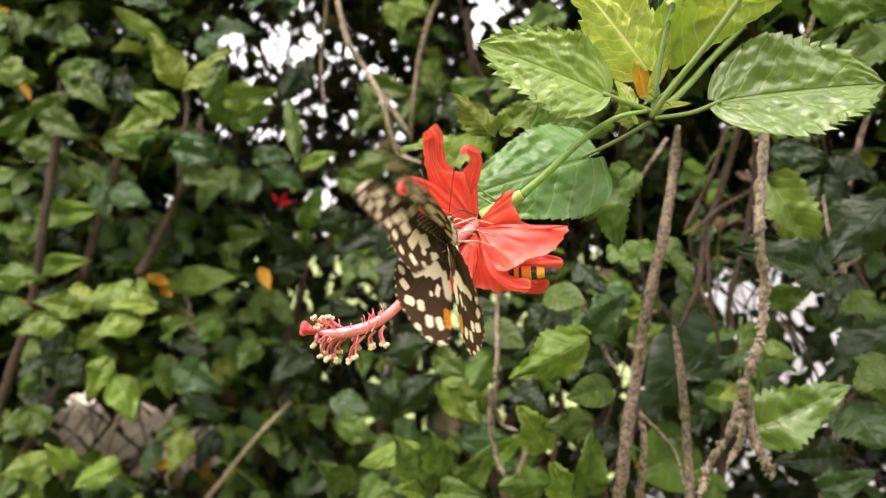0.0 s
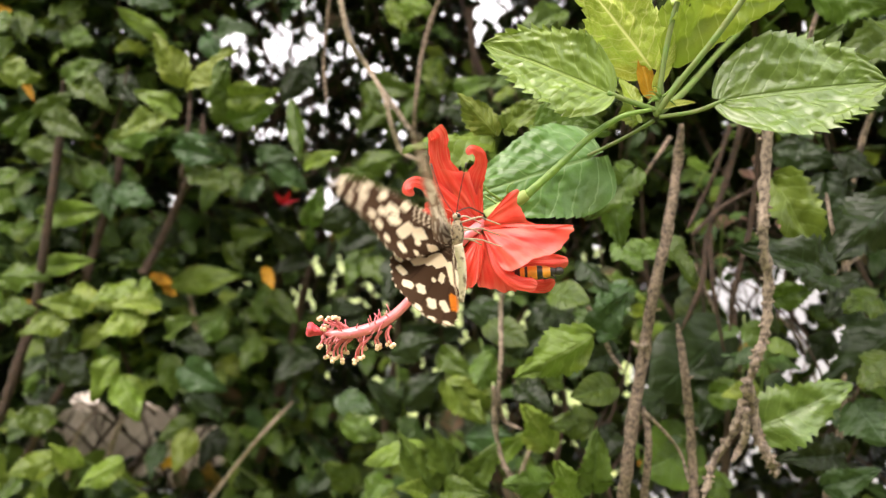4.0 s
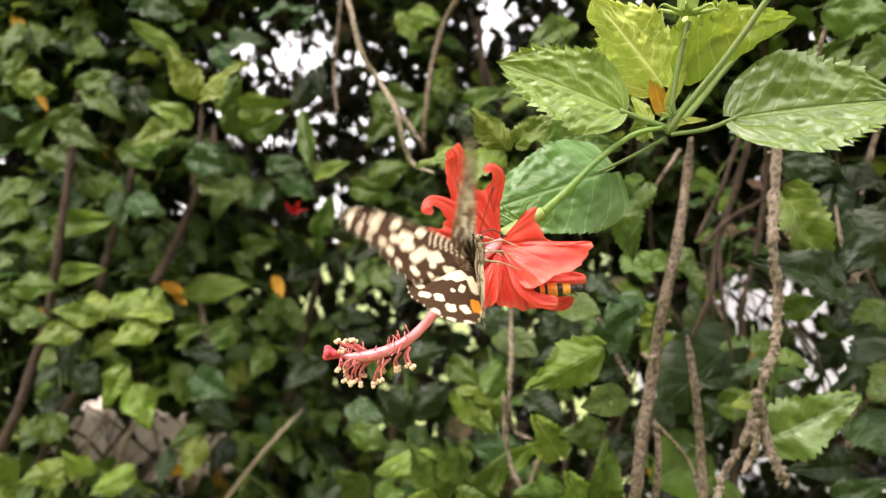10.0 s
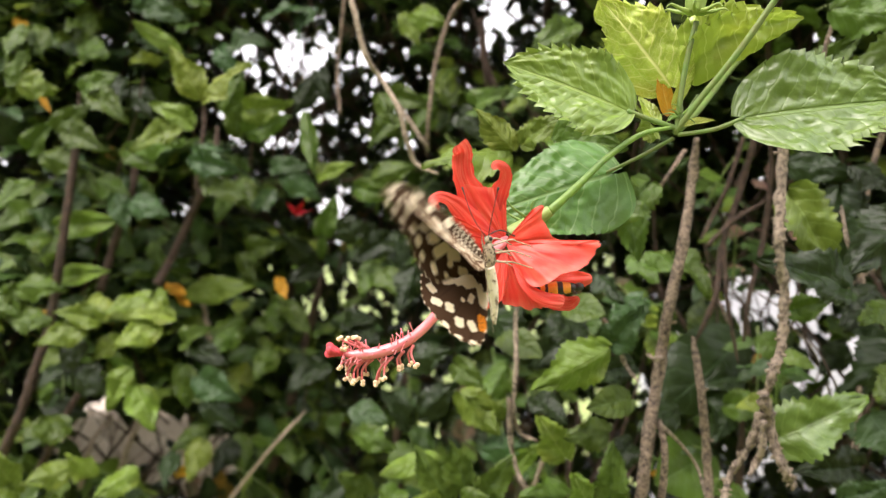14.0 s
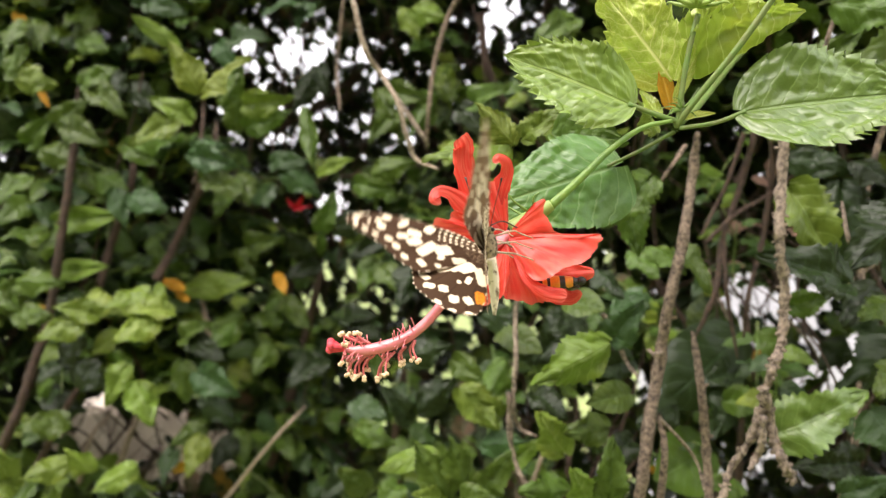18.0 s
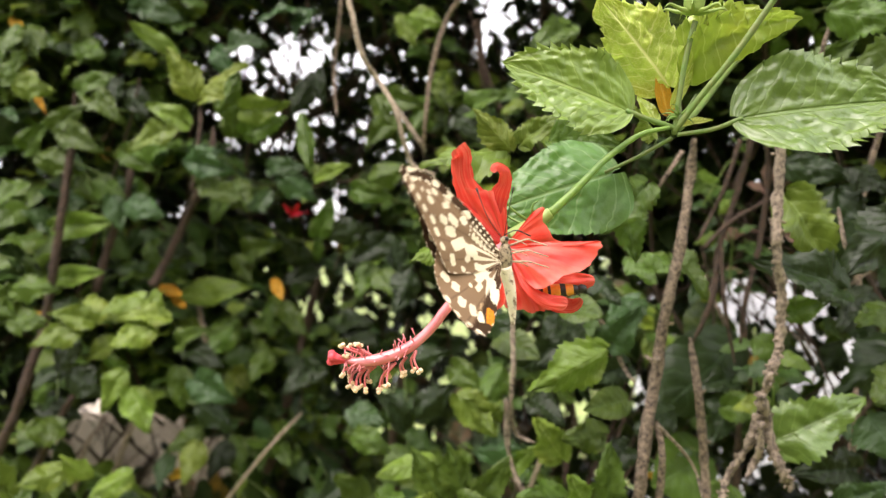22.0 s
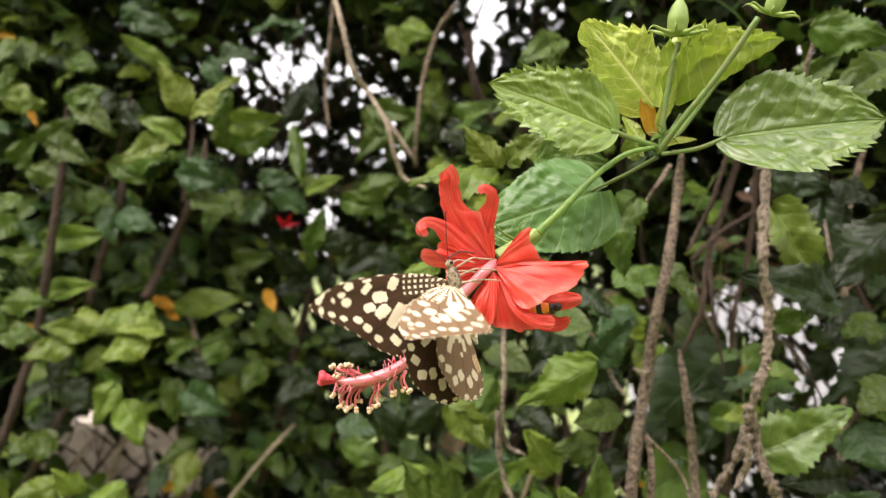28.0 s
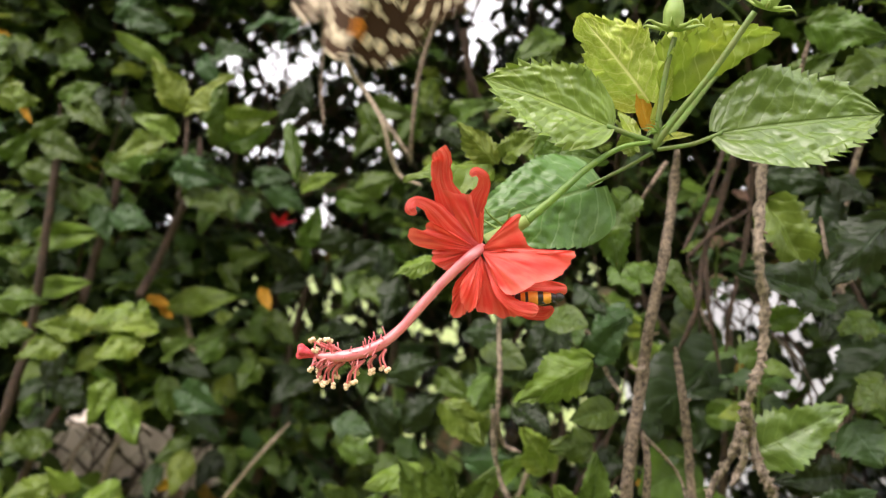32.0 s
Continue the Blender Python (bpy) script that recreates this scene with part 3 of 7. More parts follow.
hedge_leaf((-0.1040, 0.6334, 1.4457), (-0.0526, 0.6077, 1.4683), 0.0321, "mid", 10, 0)
hedge_leaf((-0.1379, 0.6530, 1.4090), (-0.0807, 0.6266, 1.4165), 0.0331, "dark", 10, 0)
hedge_leaf((-0.3967, 0.6494, 1.4870), (-0.3377, 0.6230, 1.4692), 0.0260, "mid", 25, 0)
hedge_leaf((-0.3465, 0.6501, 1.4648), (-0.2943, 0.6237, 1.4478), 0.0250, "mid", 20, 0)
hedge_leaf((-0.2977, 0.6308, 1.4800), (-0.2571, 0.6049, 1.4884), 0.0243, "mid", 0, 0)
hedge_leaf((-0.2896, 0.6709, 1.4673), (-0.3028, 0.6428, 1.4419), 0.0258, "blue", 0, 0)
hedge_leaf((-0.2054, 0.6320, 1.4927), (-0.1601, 0.6062, 1.5007), 0.0233, "mid", 30, 0)
hedge_leaf((-0.2019, 0.6721, 1.4678), (-0.2112, 0.6440, 1.4400), 0.0247, "mid", 0, 0)
hedge_leaf((-0.3774, 0.6495, 1.5998), (-0.3888, 0.6222, 1.5722), 0.0250, "mid", 0, 0)
hedge_leaf((-0.3753, 0.6298, 1.4528), (-0.3930, 0.6031, 1.4386), 0.0243, "mid", 10, 0)
hedge_leaf((-0.3512, 0.6502, 1.4122), (-0.3805, 0.6226, 1.4064), 0.0180, "mid", 25, 0)
hedge_leaf((-0.3967, 0.6494, 1.4895), (-0.4004, 0.6221, 1.5096), 0.0300, "dark", 0, 0)
hedge_leaf((-0.3420, 0.6699, 1.6113), (-0.3557, 0.6418, 1.5901), 0.0237, "mid", 10, 0)
hedge_leaf((-0.1394, 0.7227, 1.5784), (-0.1550, 0.6926, 1.5392), 0.0276, "dark", 0, 0)
hedge_leaf((-0.0890, 0.6735, 1.5407), (-0.0435, 0.6461, 1.5277), 0.0227, "mid", 10, 0)
hedge_leaf((-0.0618, 0.7238, 1.5347), (-0.0806, 0.6936, 1.5078), 0.0221, "mid", 0, 0)
hedge_leaf((-0.0399, 0.7241, 1.5625), (-0.0066, 0.6946, 1.5401), 0.0199, "mid", 10, 0)
hedge_leaf((-0.0232, 0.7243, 1.5488), (-0.0382, 0.6942, 1.5187), 0.0199, "mid", 0, 0)
hedge_leaf((-0.1307, 0.6728, 1.6126), (-0.1653, 0.6443, 1.6111), 0.0258, "blue", 20, 0)
hedge_leaf((-0.0637, 0.6737, 1.6156), (-0.0316, 0.6461, 1.6020), 0.0206, "fresh", 30, 0)
hedge_leaf((-0.2326, 0.5918, 1.3651), (-0.2725, 0.5665, 1.3528), 0.0283, "fresh", 15, 0)
hedge_leaf((-0.2244, 0.5820, 1.3467), (-0.2577, 0.5572, 1.3294), 0.0287, "lime", 10, 0)
hedge_leaf((-0.2855, 0.5912, 1.3419), (-0.3232, 0.5659, 1.3280), 0.0292, "fresh", 15, 0)
hedge_leaf((-0.2984, 0.6010, 1.3577), (-0.3079, 0.5757, 1.3346), 0.0278, "lime", 0, 0)
hedge_leaf((-0.2722, 0.5814, 1.3105), (-0.2400, 0.5575, 1.2640), 0.0368, "fresh", -15, 0)
hedge_leaf((-0.2425, 0.6018, 1.3080), (-0.1811, 0.5775, 1.2770), 0.0390, "blue", 5, 0)
hedge_leaf((-0.3549, 0.6303, 1.3022), (-0.2978, 0.6047, 1.2782), 0.0408, "dark", 0, 0)
hedge_leaf((-0.3965, 0.6096, 1.3612), (-0.3374, 0.5848, 1.3710), 0.0245, "mid", 15, 0)
hedge_leaf((-0.3916, 0.6097, 1.3377), (-0.3390, 0.5848, 1.3402), 0.0264, "mid", 10, 0)
hedge_leaf((-0.3092, 0.5711, 1.2259), (-0.3334, 0.5467, 1.2214), 0.0230, "fresh", 10, 0)
hedge_leaf((-0.2562, 0.5718, 1.2236), (-0.2791, 0.5475, 1.2175), 0.0221, "fresh", 10, 0)
hedge_leaf((-0.3399, 0.6306, 1.2464), (-0.3685, 0.6038, 1.2451), 0.0292, "mid", 0, 0)
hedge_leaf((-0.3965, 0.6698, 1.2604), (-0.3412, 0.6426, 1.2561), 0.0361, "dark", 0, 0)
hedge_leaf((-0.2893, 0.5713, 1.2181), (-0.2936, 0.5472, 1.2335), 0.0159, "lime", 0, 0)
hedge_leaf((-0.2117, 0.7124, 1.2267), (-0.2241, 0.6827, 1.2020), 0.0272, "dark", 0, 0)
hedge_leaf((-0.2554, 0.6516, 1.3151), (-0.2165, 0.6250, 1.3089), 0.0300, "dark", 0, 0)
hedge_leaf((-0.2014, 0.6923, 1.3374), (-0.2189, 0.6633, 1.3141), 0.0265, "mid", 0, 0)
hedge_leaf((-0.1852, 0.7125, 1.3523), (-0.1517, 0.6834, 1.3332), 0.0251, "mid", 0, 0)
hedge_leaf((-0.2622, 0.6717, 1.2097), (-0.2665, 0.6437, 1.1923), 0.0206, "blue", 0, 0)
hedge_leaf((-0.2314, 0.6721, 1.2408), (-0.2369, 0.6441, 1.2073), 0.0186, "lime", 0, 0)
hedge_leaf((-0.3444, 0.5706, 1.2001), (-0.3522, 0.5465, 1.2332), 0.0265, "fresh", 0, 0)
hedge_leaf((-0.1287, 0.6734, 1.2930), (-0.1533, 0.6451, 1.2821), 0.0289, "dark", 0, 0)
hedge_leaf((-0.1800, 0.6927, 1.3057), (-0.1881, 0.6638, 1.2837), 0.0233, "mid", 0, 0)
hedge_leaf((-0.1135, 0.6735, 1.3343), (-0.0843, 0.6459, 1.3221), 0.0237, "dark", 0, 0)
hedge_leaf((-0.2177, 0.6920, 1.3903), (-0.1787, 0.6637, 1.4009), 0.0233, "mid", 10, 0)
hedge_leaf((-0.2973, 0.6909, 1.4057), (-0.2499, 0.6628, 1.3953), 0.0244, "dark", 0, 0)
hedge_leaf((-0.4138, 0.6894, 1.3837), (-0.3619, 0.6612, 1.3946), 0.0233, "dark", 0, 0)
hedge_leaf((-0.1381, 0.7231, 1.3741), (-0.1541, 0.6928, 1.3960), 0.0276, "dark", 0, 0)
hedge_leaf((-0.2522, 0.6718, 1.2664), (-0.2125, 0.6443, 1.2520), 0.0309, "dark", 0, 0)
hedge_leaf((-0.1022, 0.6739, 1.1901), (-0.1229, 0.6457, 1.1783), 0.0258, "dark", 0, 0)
hedge_leaf((0.0661, 0.3459, 1.3496), (0.0356, 0.3307, 1.3324), 0.0213, "fresh", 0, 0)
hedge_leaf((-0.0196, 0.4549, 1.2690), (-0.0532, 0.4352, 1.2636), 0.0156, "fresh", 10, 1)
hedge_leaf((-0.0047, 0.4750, 1.3043), (0.0174, 0.4553, 1.2826), 0.0236, "fresh", 0, 0)
hedge_leaf((0.0216, 0.4753, 1.3420), (0.0461, 0.4556, 1.3316), 0.0221, "mid", 0, 1)
hedge_leaf((0.0523, 0.3957, 1.3668), (0.0699, 0.3791, 1.3645), 0.0198, "mid", 0, 1)
hedge_leaf((0.0774, 0.3960, 1.3453), (0.0877, 0.3793, 1.3646), 0.0192, "blue", 0, 0)
hedge_leaf((0.0569, 0.4259, 1.2753), (0.0406, 0.4076, 1.3017), 0.0199, "lime", 0, 0)
hedge_leaf((0.0875, 0.3962, 1.3163), (0.0625, 0.3791, 1.3146), 0.0192, "mid", 0, 1)
hedge_leaf((0.0085, 0.4551, 1.3533), (0.0310, 0.4362, 1.3564), 0.0184, "dark", 10, 0)
hedge_leaf((0.0088, 0.4753, 1.2676), (0.0294, 0.4555, 1.2756), 0.0133, "blue", 20, 0)
hedge_leaf((-0.0808, 0.5240, 1.2842), (-0.0559, 0.5024, 1.2810), 0.0203, "blue", 0, 0)
hedge_leaf((0.0529, 0.3959, 1.2635), (0.0298, 0.3787, 1.2669), 0.0173, "mid", 10, 0)
hedge_leaf((0.0723, 0.3761, 1.2664), (0.0719, 0.3600, 1.2930), 0.0177, "mid", 0, 0)
hedge_leaf((0.0635, 0.3760, 1.2610), (0.0522, 0.3598, 1.2833), 0.0177, "fresh", 0, 0)
hedge_leaf((0.0816, 0.4262, 1.2907), (0.0559, 0.4078, 1.2916), 0.0186, "mid", 0, 0)
hedge_leaf((0.0394, 0.4356, 1.3085), (0.0556, 0.4174, 1.3023), 0.0190, "dark", 0, 0)
hedge_leaf((-0.0109, 0.4250, 1.2497), (-0.0267, 0.4068, 1.2752), 0.0199, "mid", 0, 0)
hedge_leaf((-0.0010, 0.4251, 1.2538), (-0.0044, 0.4070, 1.2798), 0.0186, "mid", 10, 0)
hedge_leaf((0.0090, 0.4253, 1.2538), (0.0211, 0.4074, 1.2735), 0.0199, "mid", 0, 0)
hedge_leaf((-0.0043, 0.4151, 1.2520), (0.0144, 0.3977, 1.2579), 0.0162, "mid", 10, 0)
hedge_leaf((-0.0142, 0.4250, 1.2470), (-0.0250, 0.4068, 1.2577), 0.0166, "fresh", 10, 0)
hedge_leaf((-0.0454, 0.5244, 1.3152), (-0.0205, 0.5028, 1.3302), 0.0203, "dark", 10, 0)
hedge_leaf((-0.0089, 0.5249, 1.3155), (0.0108, 0.5032, 1.3032), 0.0178, "mid", 0, 0)
hedge_leaf((0.0258, 0.4954, 1.3200), (0.0137, 0.4745, 1.3009), 0.0168, "mid", 0, 0)
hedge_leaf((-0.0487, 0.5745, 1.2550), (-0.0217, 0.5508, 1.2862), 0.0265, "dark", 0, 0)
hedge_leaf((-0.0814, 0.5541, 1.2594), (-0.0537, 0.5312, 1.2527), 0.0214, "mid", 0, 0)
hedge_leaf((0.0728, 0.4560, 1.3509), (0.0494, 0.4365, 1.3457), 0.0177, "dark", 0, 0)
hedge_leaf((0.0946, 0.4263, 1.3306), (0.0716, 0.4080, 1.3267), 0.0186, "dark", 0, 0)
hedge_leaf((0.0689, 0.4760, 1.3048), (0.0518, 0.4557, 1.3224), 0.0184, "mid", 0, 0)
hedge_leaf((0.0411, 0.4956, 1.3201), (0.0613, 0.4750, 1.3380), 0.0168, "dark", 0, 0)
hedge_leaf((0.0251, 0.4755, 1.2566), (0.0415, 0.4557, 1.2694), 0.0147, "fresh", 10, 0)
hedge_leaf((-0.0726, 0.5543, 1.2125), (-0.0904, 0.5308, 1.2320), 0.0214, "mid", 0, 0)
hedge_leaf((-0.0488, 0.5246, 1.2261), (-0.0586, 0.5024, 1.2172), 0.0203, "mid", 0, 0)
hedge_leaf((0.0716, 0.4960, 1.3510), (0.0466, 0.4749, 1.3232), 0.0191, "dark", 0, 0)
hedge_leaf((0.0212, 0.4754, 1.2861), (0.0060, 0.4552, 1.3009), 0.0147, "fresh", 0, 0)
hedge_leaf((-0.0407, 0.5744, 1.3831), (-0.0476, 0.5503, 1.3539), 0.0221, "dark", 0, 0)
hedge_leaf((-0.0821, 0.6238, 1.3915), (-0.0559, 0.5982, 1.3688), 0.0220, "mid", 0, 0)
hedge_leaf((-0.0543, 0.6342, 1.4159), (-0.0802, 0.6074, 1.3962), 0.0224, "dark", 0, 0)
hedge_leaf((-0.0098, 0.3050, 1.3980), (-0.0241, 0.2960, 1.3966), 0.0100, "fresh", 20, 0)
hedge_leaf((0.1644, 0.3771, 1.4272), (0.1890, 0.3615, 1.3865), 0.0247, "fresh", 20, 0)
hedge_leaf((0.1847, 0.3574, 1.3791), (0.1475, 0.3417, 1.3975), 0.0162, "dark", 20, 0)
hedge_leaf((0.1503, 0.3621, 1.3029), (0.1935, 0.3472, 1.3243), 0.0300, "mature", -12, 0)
# several leaves by the hollow are coloured dark in place of its shade
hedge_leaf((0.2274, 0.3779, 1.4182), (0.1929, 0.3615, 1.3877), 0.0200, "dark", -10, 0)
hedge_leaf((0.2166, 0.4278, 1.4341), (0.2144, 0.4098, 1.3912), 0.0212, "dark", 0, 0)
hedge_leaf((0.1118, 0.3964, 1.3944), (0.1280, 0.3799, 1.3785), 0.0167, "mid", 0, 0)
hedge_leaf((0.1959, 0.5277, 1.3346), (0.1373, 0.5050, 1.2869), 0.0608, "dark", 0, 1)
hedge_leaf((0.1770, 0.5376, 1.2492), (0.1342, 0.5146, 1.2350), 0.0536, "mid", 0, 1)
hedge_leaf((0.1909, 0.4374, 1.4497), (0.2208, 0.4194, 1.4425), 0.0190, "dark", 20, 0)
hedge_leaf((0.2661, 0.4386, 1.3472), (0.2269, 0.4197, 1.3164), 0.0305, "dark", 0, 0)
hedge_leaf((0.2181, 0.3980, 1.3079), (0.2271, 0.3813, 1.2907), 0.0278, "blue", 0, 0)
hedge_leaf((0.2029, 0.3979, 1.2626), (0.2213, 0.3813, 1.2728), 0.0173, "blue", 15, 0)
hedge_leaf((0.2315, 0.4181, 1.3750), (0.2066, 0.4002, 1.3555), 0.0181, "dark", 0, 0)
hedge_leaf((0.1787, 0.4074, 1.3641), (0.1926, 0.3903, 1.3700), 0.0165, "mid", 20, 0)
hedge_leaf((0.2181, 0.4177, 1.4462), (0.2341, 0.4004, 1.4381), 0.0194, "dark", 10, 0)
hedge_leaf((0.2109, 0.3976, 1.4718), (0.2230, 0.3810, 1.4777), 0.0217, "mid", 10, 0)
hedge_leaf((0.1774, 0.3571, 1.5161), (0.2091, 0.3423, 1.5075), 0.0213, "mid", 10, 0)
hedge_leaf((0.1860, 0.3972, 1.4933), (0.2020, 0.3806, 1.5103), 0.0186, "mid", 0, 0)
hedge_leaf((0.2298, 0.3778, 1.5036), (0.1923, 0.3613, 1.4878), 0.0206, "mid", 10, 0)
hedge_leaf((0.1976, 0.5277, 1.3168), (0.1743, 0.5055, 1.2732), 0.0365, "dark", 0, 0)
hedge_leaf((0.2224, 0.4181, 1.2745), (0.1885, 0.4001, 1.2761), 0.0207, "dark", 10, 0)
hedge_leaf((0.2357, 0.4081, 1.3660), (0.2109, 0.3906, 1.3610), 0.0177, "mid", 0, 0)
hedge_leaf((0.2365, 0.3982, 1.3327), (0.2151, 0.3811, 1.3203), 0.0217, "mid", 0, 0)
hedge_leaf((0.0759, 0.3559, 1.4245), (0.0788, 0.3408, 1.3965), 0.0179, "mid", 15, 0)
hedge_leaf((0.0846, 0.3460, 1.4293), (0.0668, 0.3310, 1.4082), 0.0153, "mid", 0, 0)
hedge_leaf((0.0877, 0.3961, 1.3936), (0.0989, 0.3795, 1.3819), 0.0136, "mid", 0, 0)
hedge_leaf((0.0744, 0.4259, 1.3835), (0.0872, 0.4081, 1.3713), 0.0166, "dark", 0, 0)
hedge_leaf((0.0987, 0.4163, 1.3709), (0.0760, 0.3984, 1.3593), 0.0162, "blue", 10, 0)
hedge_leaf((0.0969, 0.3962, 1.3968), (0.1107, 0.3796, 1.3909), 0.0136, "mid", 10, 0)
hedge_leaf((0.1798, 0.4776, 1.2355), (0.1512, 0.4572, 1.2524), 0.0221, "mid", 0, 0)
hedge_leaf((0.1353, 0.4769, 1.2942), (0.1086, 0.4566, 1.2839), 0.0221, "dark", 0, 0)
hedge_leaf((0.0971, 0.4364, 1.2817), (0.0802, 0.4178, 1.2699), 0.0169, "dark", 0, 0)
hedge_leaf((0.2807, 0.6388, 1.3208), (0.2862, 0.6125, 1.3052), 0.0165, "dark", 10, 0)
hedge_leaf((0.3145, 0.5993, 1.3325), (0.2852, 0.5741, 1.3152), 0.0183, "dark", 0, 0)
hedge_leaf((0.2898, 0.6190, 1.2761), (0.2915, 0.5934, 1.2954), 0.0170, "mid", 0, 0)
hedge_leaf((0.3247, 0.6794, 1.3217), (0.3176, 0.6514, 1.3098), 0.0103, "dark", 0, 0)
hedge_leaf((0.2266, 0.6780, 1.3571), (0.2298, 0.6501, 1.3439), 0.0134, "dark", 0, 0)
hedge_leaf((0.2526, 0.6785, 1.3160), (0.2299, 0.6501, 1.3365), 0.0155, "mid", 0, 0)
# small pink-brown leaves stand in for blurred spots of light
hedge_leaf((0.2474, 0.5981, 1.4691), (0.2353, 0.5732, 1.4516), 0.0110, "dry", 0, 1)
hedge_leaf((0.2306, 0.5979, 1.4539), (0.2331, 0.5732, 1.4463), 0.0082, "dry", 0, 1)
hedge_leaf((0.2090, 0.5977, 1.4117), (0.2180, 0.5730, 1.4156), 0.0119, "dry", 0, 1)
hedge_leaf((0.2615, 0.5984, 1.4144), (0.2640, 0.5737, 1.4080), 0.0110, "dry", 0, 1)
hedge_leaf((0.2318, 0.5980, 1.4174), (0.2333, 0.5732, 1.4135), 0.0100, "dry", 0, 1)
hedge_leaf((0.2069, 0.5977, 1.3820), (0.2138, 0.5730, 1.3849), 0.0119, "dry", 0, 1)
hedge_leaf((0.2822, 0.5987, 1.3894), (0.2773, 0.5739, 1.3940), 0.0119, "dry", 0, 1)
hedge_leaf((-0.2735, 0.6713, 1.3653), (-0.2468, 0.6437, 1.3596), 0.0113, "yellow", 0, 1)
hedge_leaf((-0.2631, 0.6715, 1.3540), (-0.2438, 0.6437, 1.3483), 0.0082, "yellow", 0, 1)
hedge_leaf((-0.1714, 0.6727, 1.3721), (-0.1577, 0.6449, 1.3563), 0.0113, "yellow", 0, 1)
hedge_leaf((-0.4131, 0.6690, 1.6082), (-0.3868, 0.6414, 1.5899), 0.0113, "yellow", 0, 1)
hedge_leaf((0.1709, 0.6776, 1.1959), (0.1798, 0.6497, 1.1991), 0.0093, "yellow", 0, 1)
hedge_leaf((-0.3970, 0.6697, 1.3367), (-0.3516, 0.6423, 1.3426), 0.0062, "yellow", 0, 1)
hedge_leaf((-0.2620, 0.6718, 1.1901), (-0.2369, 0.6441, 1.2073), 0.0093, "yellow", 0, 1)
hedge_leaf((-0.3880, 0.6694, 1.5388), (-0.3666, 0.6418, 1.5182), 0.0072, "yellow", 0, 1)
hedge_leaf((-0.1597, 0.7000, 1.4308), (-0.1660, 0.6900, 1.4409), 0.0055, "red", 0, 1)
hedge_leaf((-0.1597, 0.7000, 1.4308), (-0.1513, 0.6900, 1.4420), 0.0055, "red", 30, 1)
hedge_leaf((-0.1618, 0.7000, 1.4308), (-0.1439, 0.6900, 1.4357), 0.0055, "red", -30, 1)
hedge_leaf((0.0147, 0.3150, 1.4406), (-0.0216, 0.3009, 1.4395), 0.0100, "fresh", 20, 0)
hedge_leaf((0.0172, 0.3150, 1.4407), (0.0047, 0.3012, 1.4537), 0.0090, "lime", 0, 0)
hedge_leaf((0.0210, 0.3151, 1.4437), (0.0331, 0.3016, 1.4548), 0.0125, "fresh", 0, 0)
hedge_leaf((0.0336, 0.3053, 1.4433), (0.0605, 0.2924, 1.4439), 0.0136, "mid", 15, 0)
hedge_leaf((0.0462, 0.3254, 1.4401), (0.0268, 0.3112, 1.4493), 0.0103, "lime", 0, 0)
hedge_leaf((0.0102, 0.3250, 1.4347), (-0.0053, 0.3107, 1.4405), 0.0077, "fresh", 0, 0)
hedge_leaf((0.0385, 0.3752, 1.4906), (0.0480, 0.3593, 1.5039), 0.0147, "mid", 0, 0)
hedge_leaf((0.0674, 0.4755, 1.5441), (0.0434, 0.4552, 1.5309), 0.0147, "mid", 0, 0)
hedge_leaf((0.1110, 0.3362, 1.4869), (0.0961, 0.3216, 1.4984), 0.0159, "mid", 0, 0)
hedge_leaf((0.1278, 0.3464, 1.5004), (0.1067, 0.3313, 1.5066), 0.0163, "mid", 0, 0)
hedge_leaf((0.0724, 0.2858, 1.4420), (0.0648, 0.2733, 1.4533), 0.0091, "lime", 0, 0)
hedge_leaf((0.0027, 0.5747, 1.5071), (0.0235, 0.5510, 1.5198), 0.0221, "mid", 10, 0)
hedge_leaf((-0.0061, 0.5746, 1.5027), (0.0195, 0.5510, 1.4858), 0.0221, "dark", 0, 0)
hedge_leaf((0.0697, 0.3057, 1.4936), (0.0784, 0.2926, 1.4967), 0.0122, "blue", 0, 0)
hedge_twig("vine", ((-0.0848, 0.4996, 1.5819), (-0.0778, 0.4897, 1.5594), (-0.0702, 0.4915, 1.5295), (-0.0603, 0.5000, 1.5143), (-0.0477, 0.4901, 1.4930), (-0.0420, 0.4921, 1.4724), (-0.0359, 0.5005, 1.4563), (-0.0201, 0.4905, 1.4480)), 0.0017, 0.16, 4)
hedge_twig("twig", ((-0.0515, 0.5350, 1.5036), (-0.0324, 0.5281, 1.4759), (-0.0288, 0.5397, 1.4705)), 0.0016, 0.16, 1)
hedge_twig("stem", ((-0.0002, 0.5676, 1.5976), (-0.0146, 0.5796, 1.5793), (-0.0250, 0.5759, 1.5427), (-0.0297, 0.5675, 1.5013), (-0.0318, 0.5797, 1.4723)), 0.0019, 0.16, 2)
hedge_twig("stem", ((-0.0973, 0.5876, 1.6132), (-0.1022, 0.5919, 1.5692), (-0.1061, 0.6002, 1.5392), (-0.1012, 0.5876, 1.5046)), 0.0014, 0.16, 2)
hedge_twig("stem", ((-0.4173, 0.6375, 1.1876), (-0.3809, 0.6251, 1.2521), (-0.3688, 0.6273, 1.2928), (-0.3617, 0.6380, 1.3306), (-0.3455, 0.6252, 1.3946), (-0.3389, 0.6275, 1.4527), (-0.3386, 0.6380, 1.4930), (-0.3304, 0.6251, 1.5297)), 0.0039, 0.16, 4)
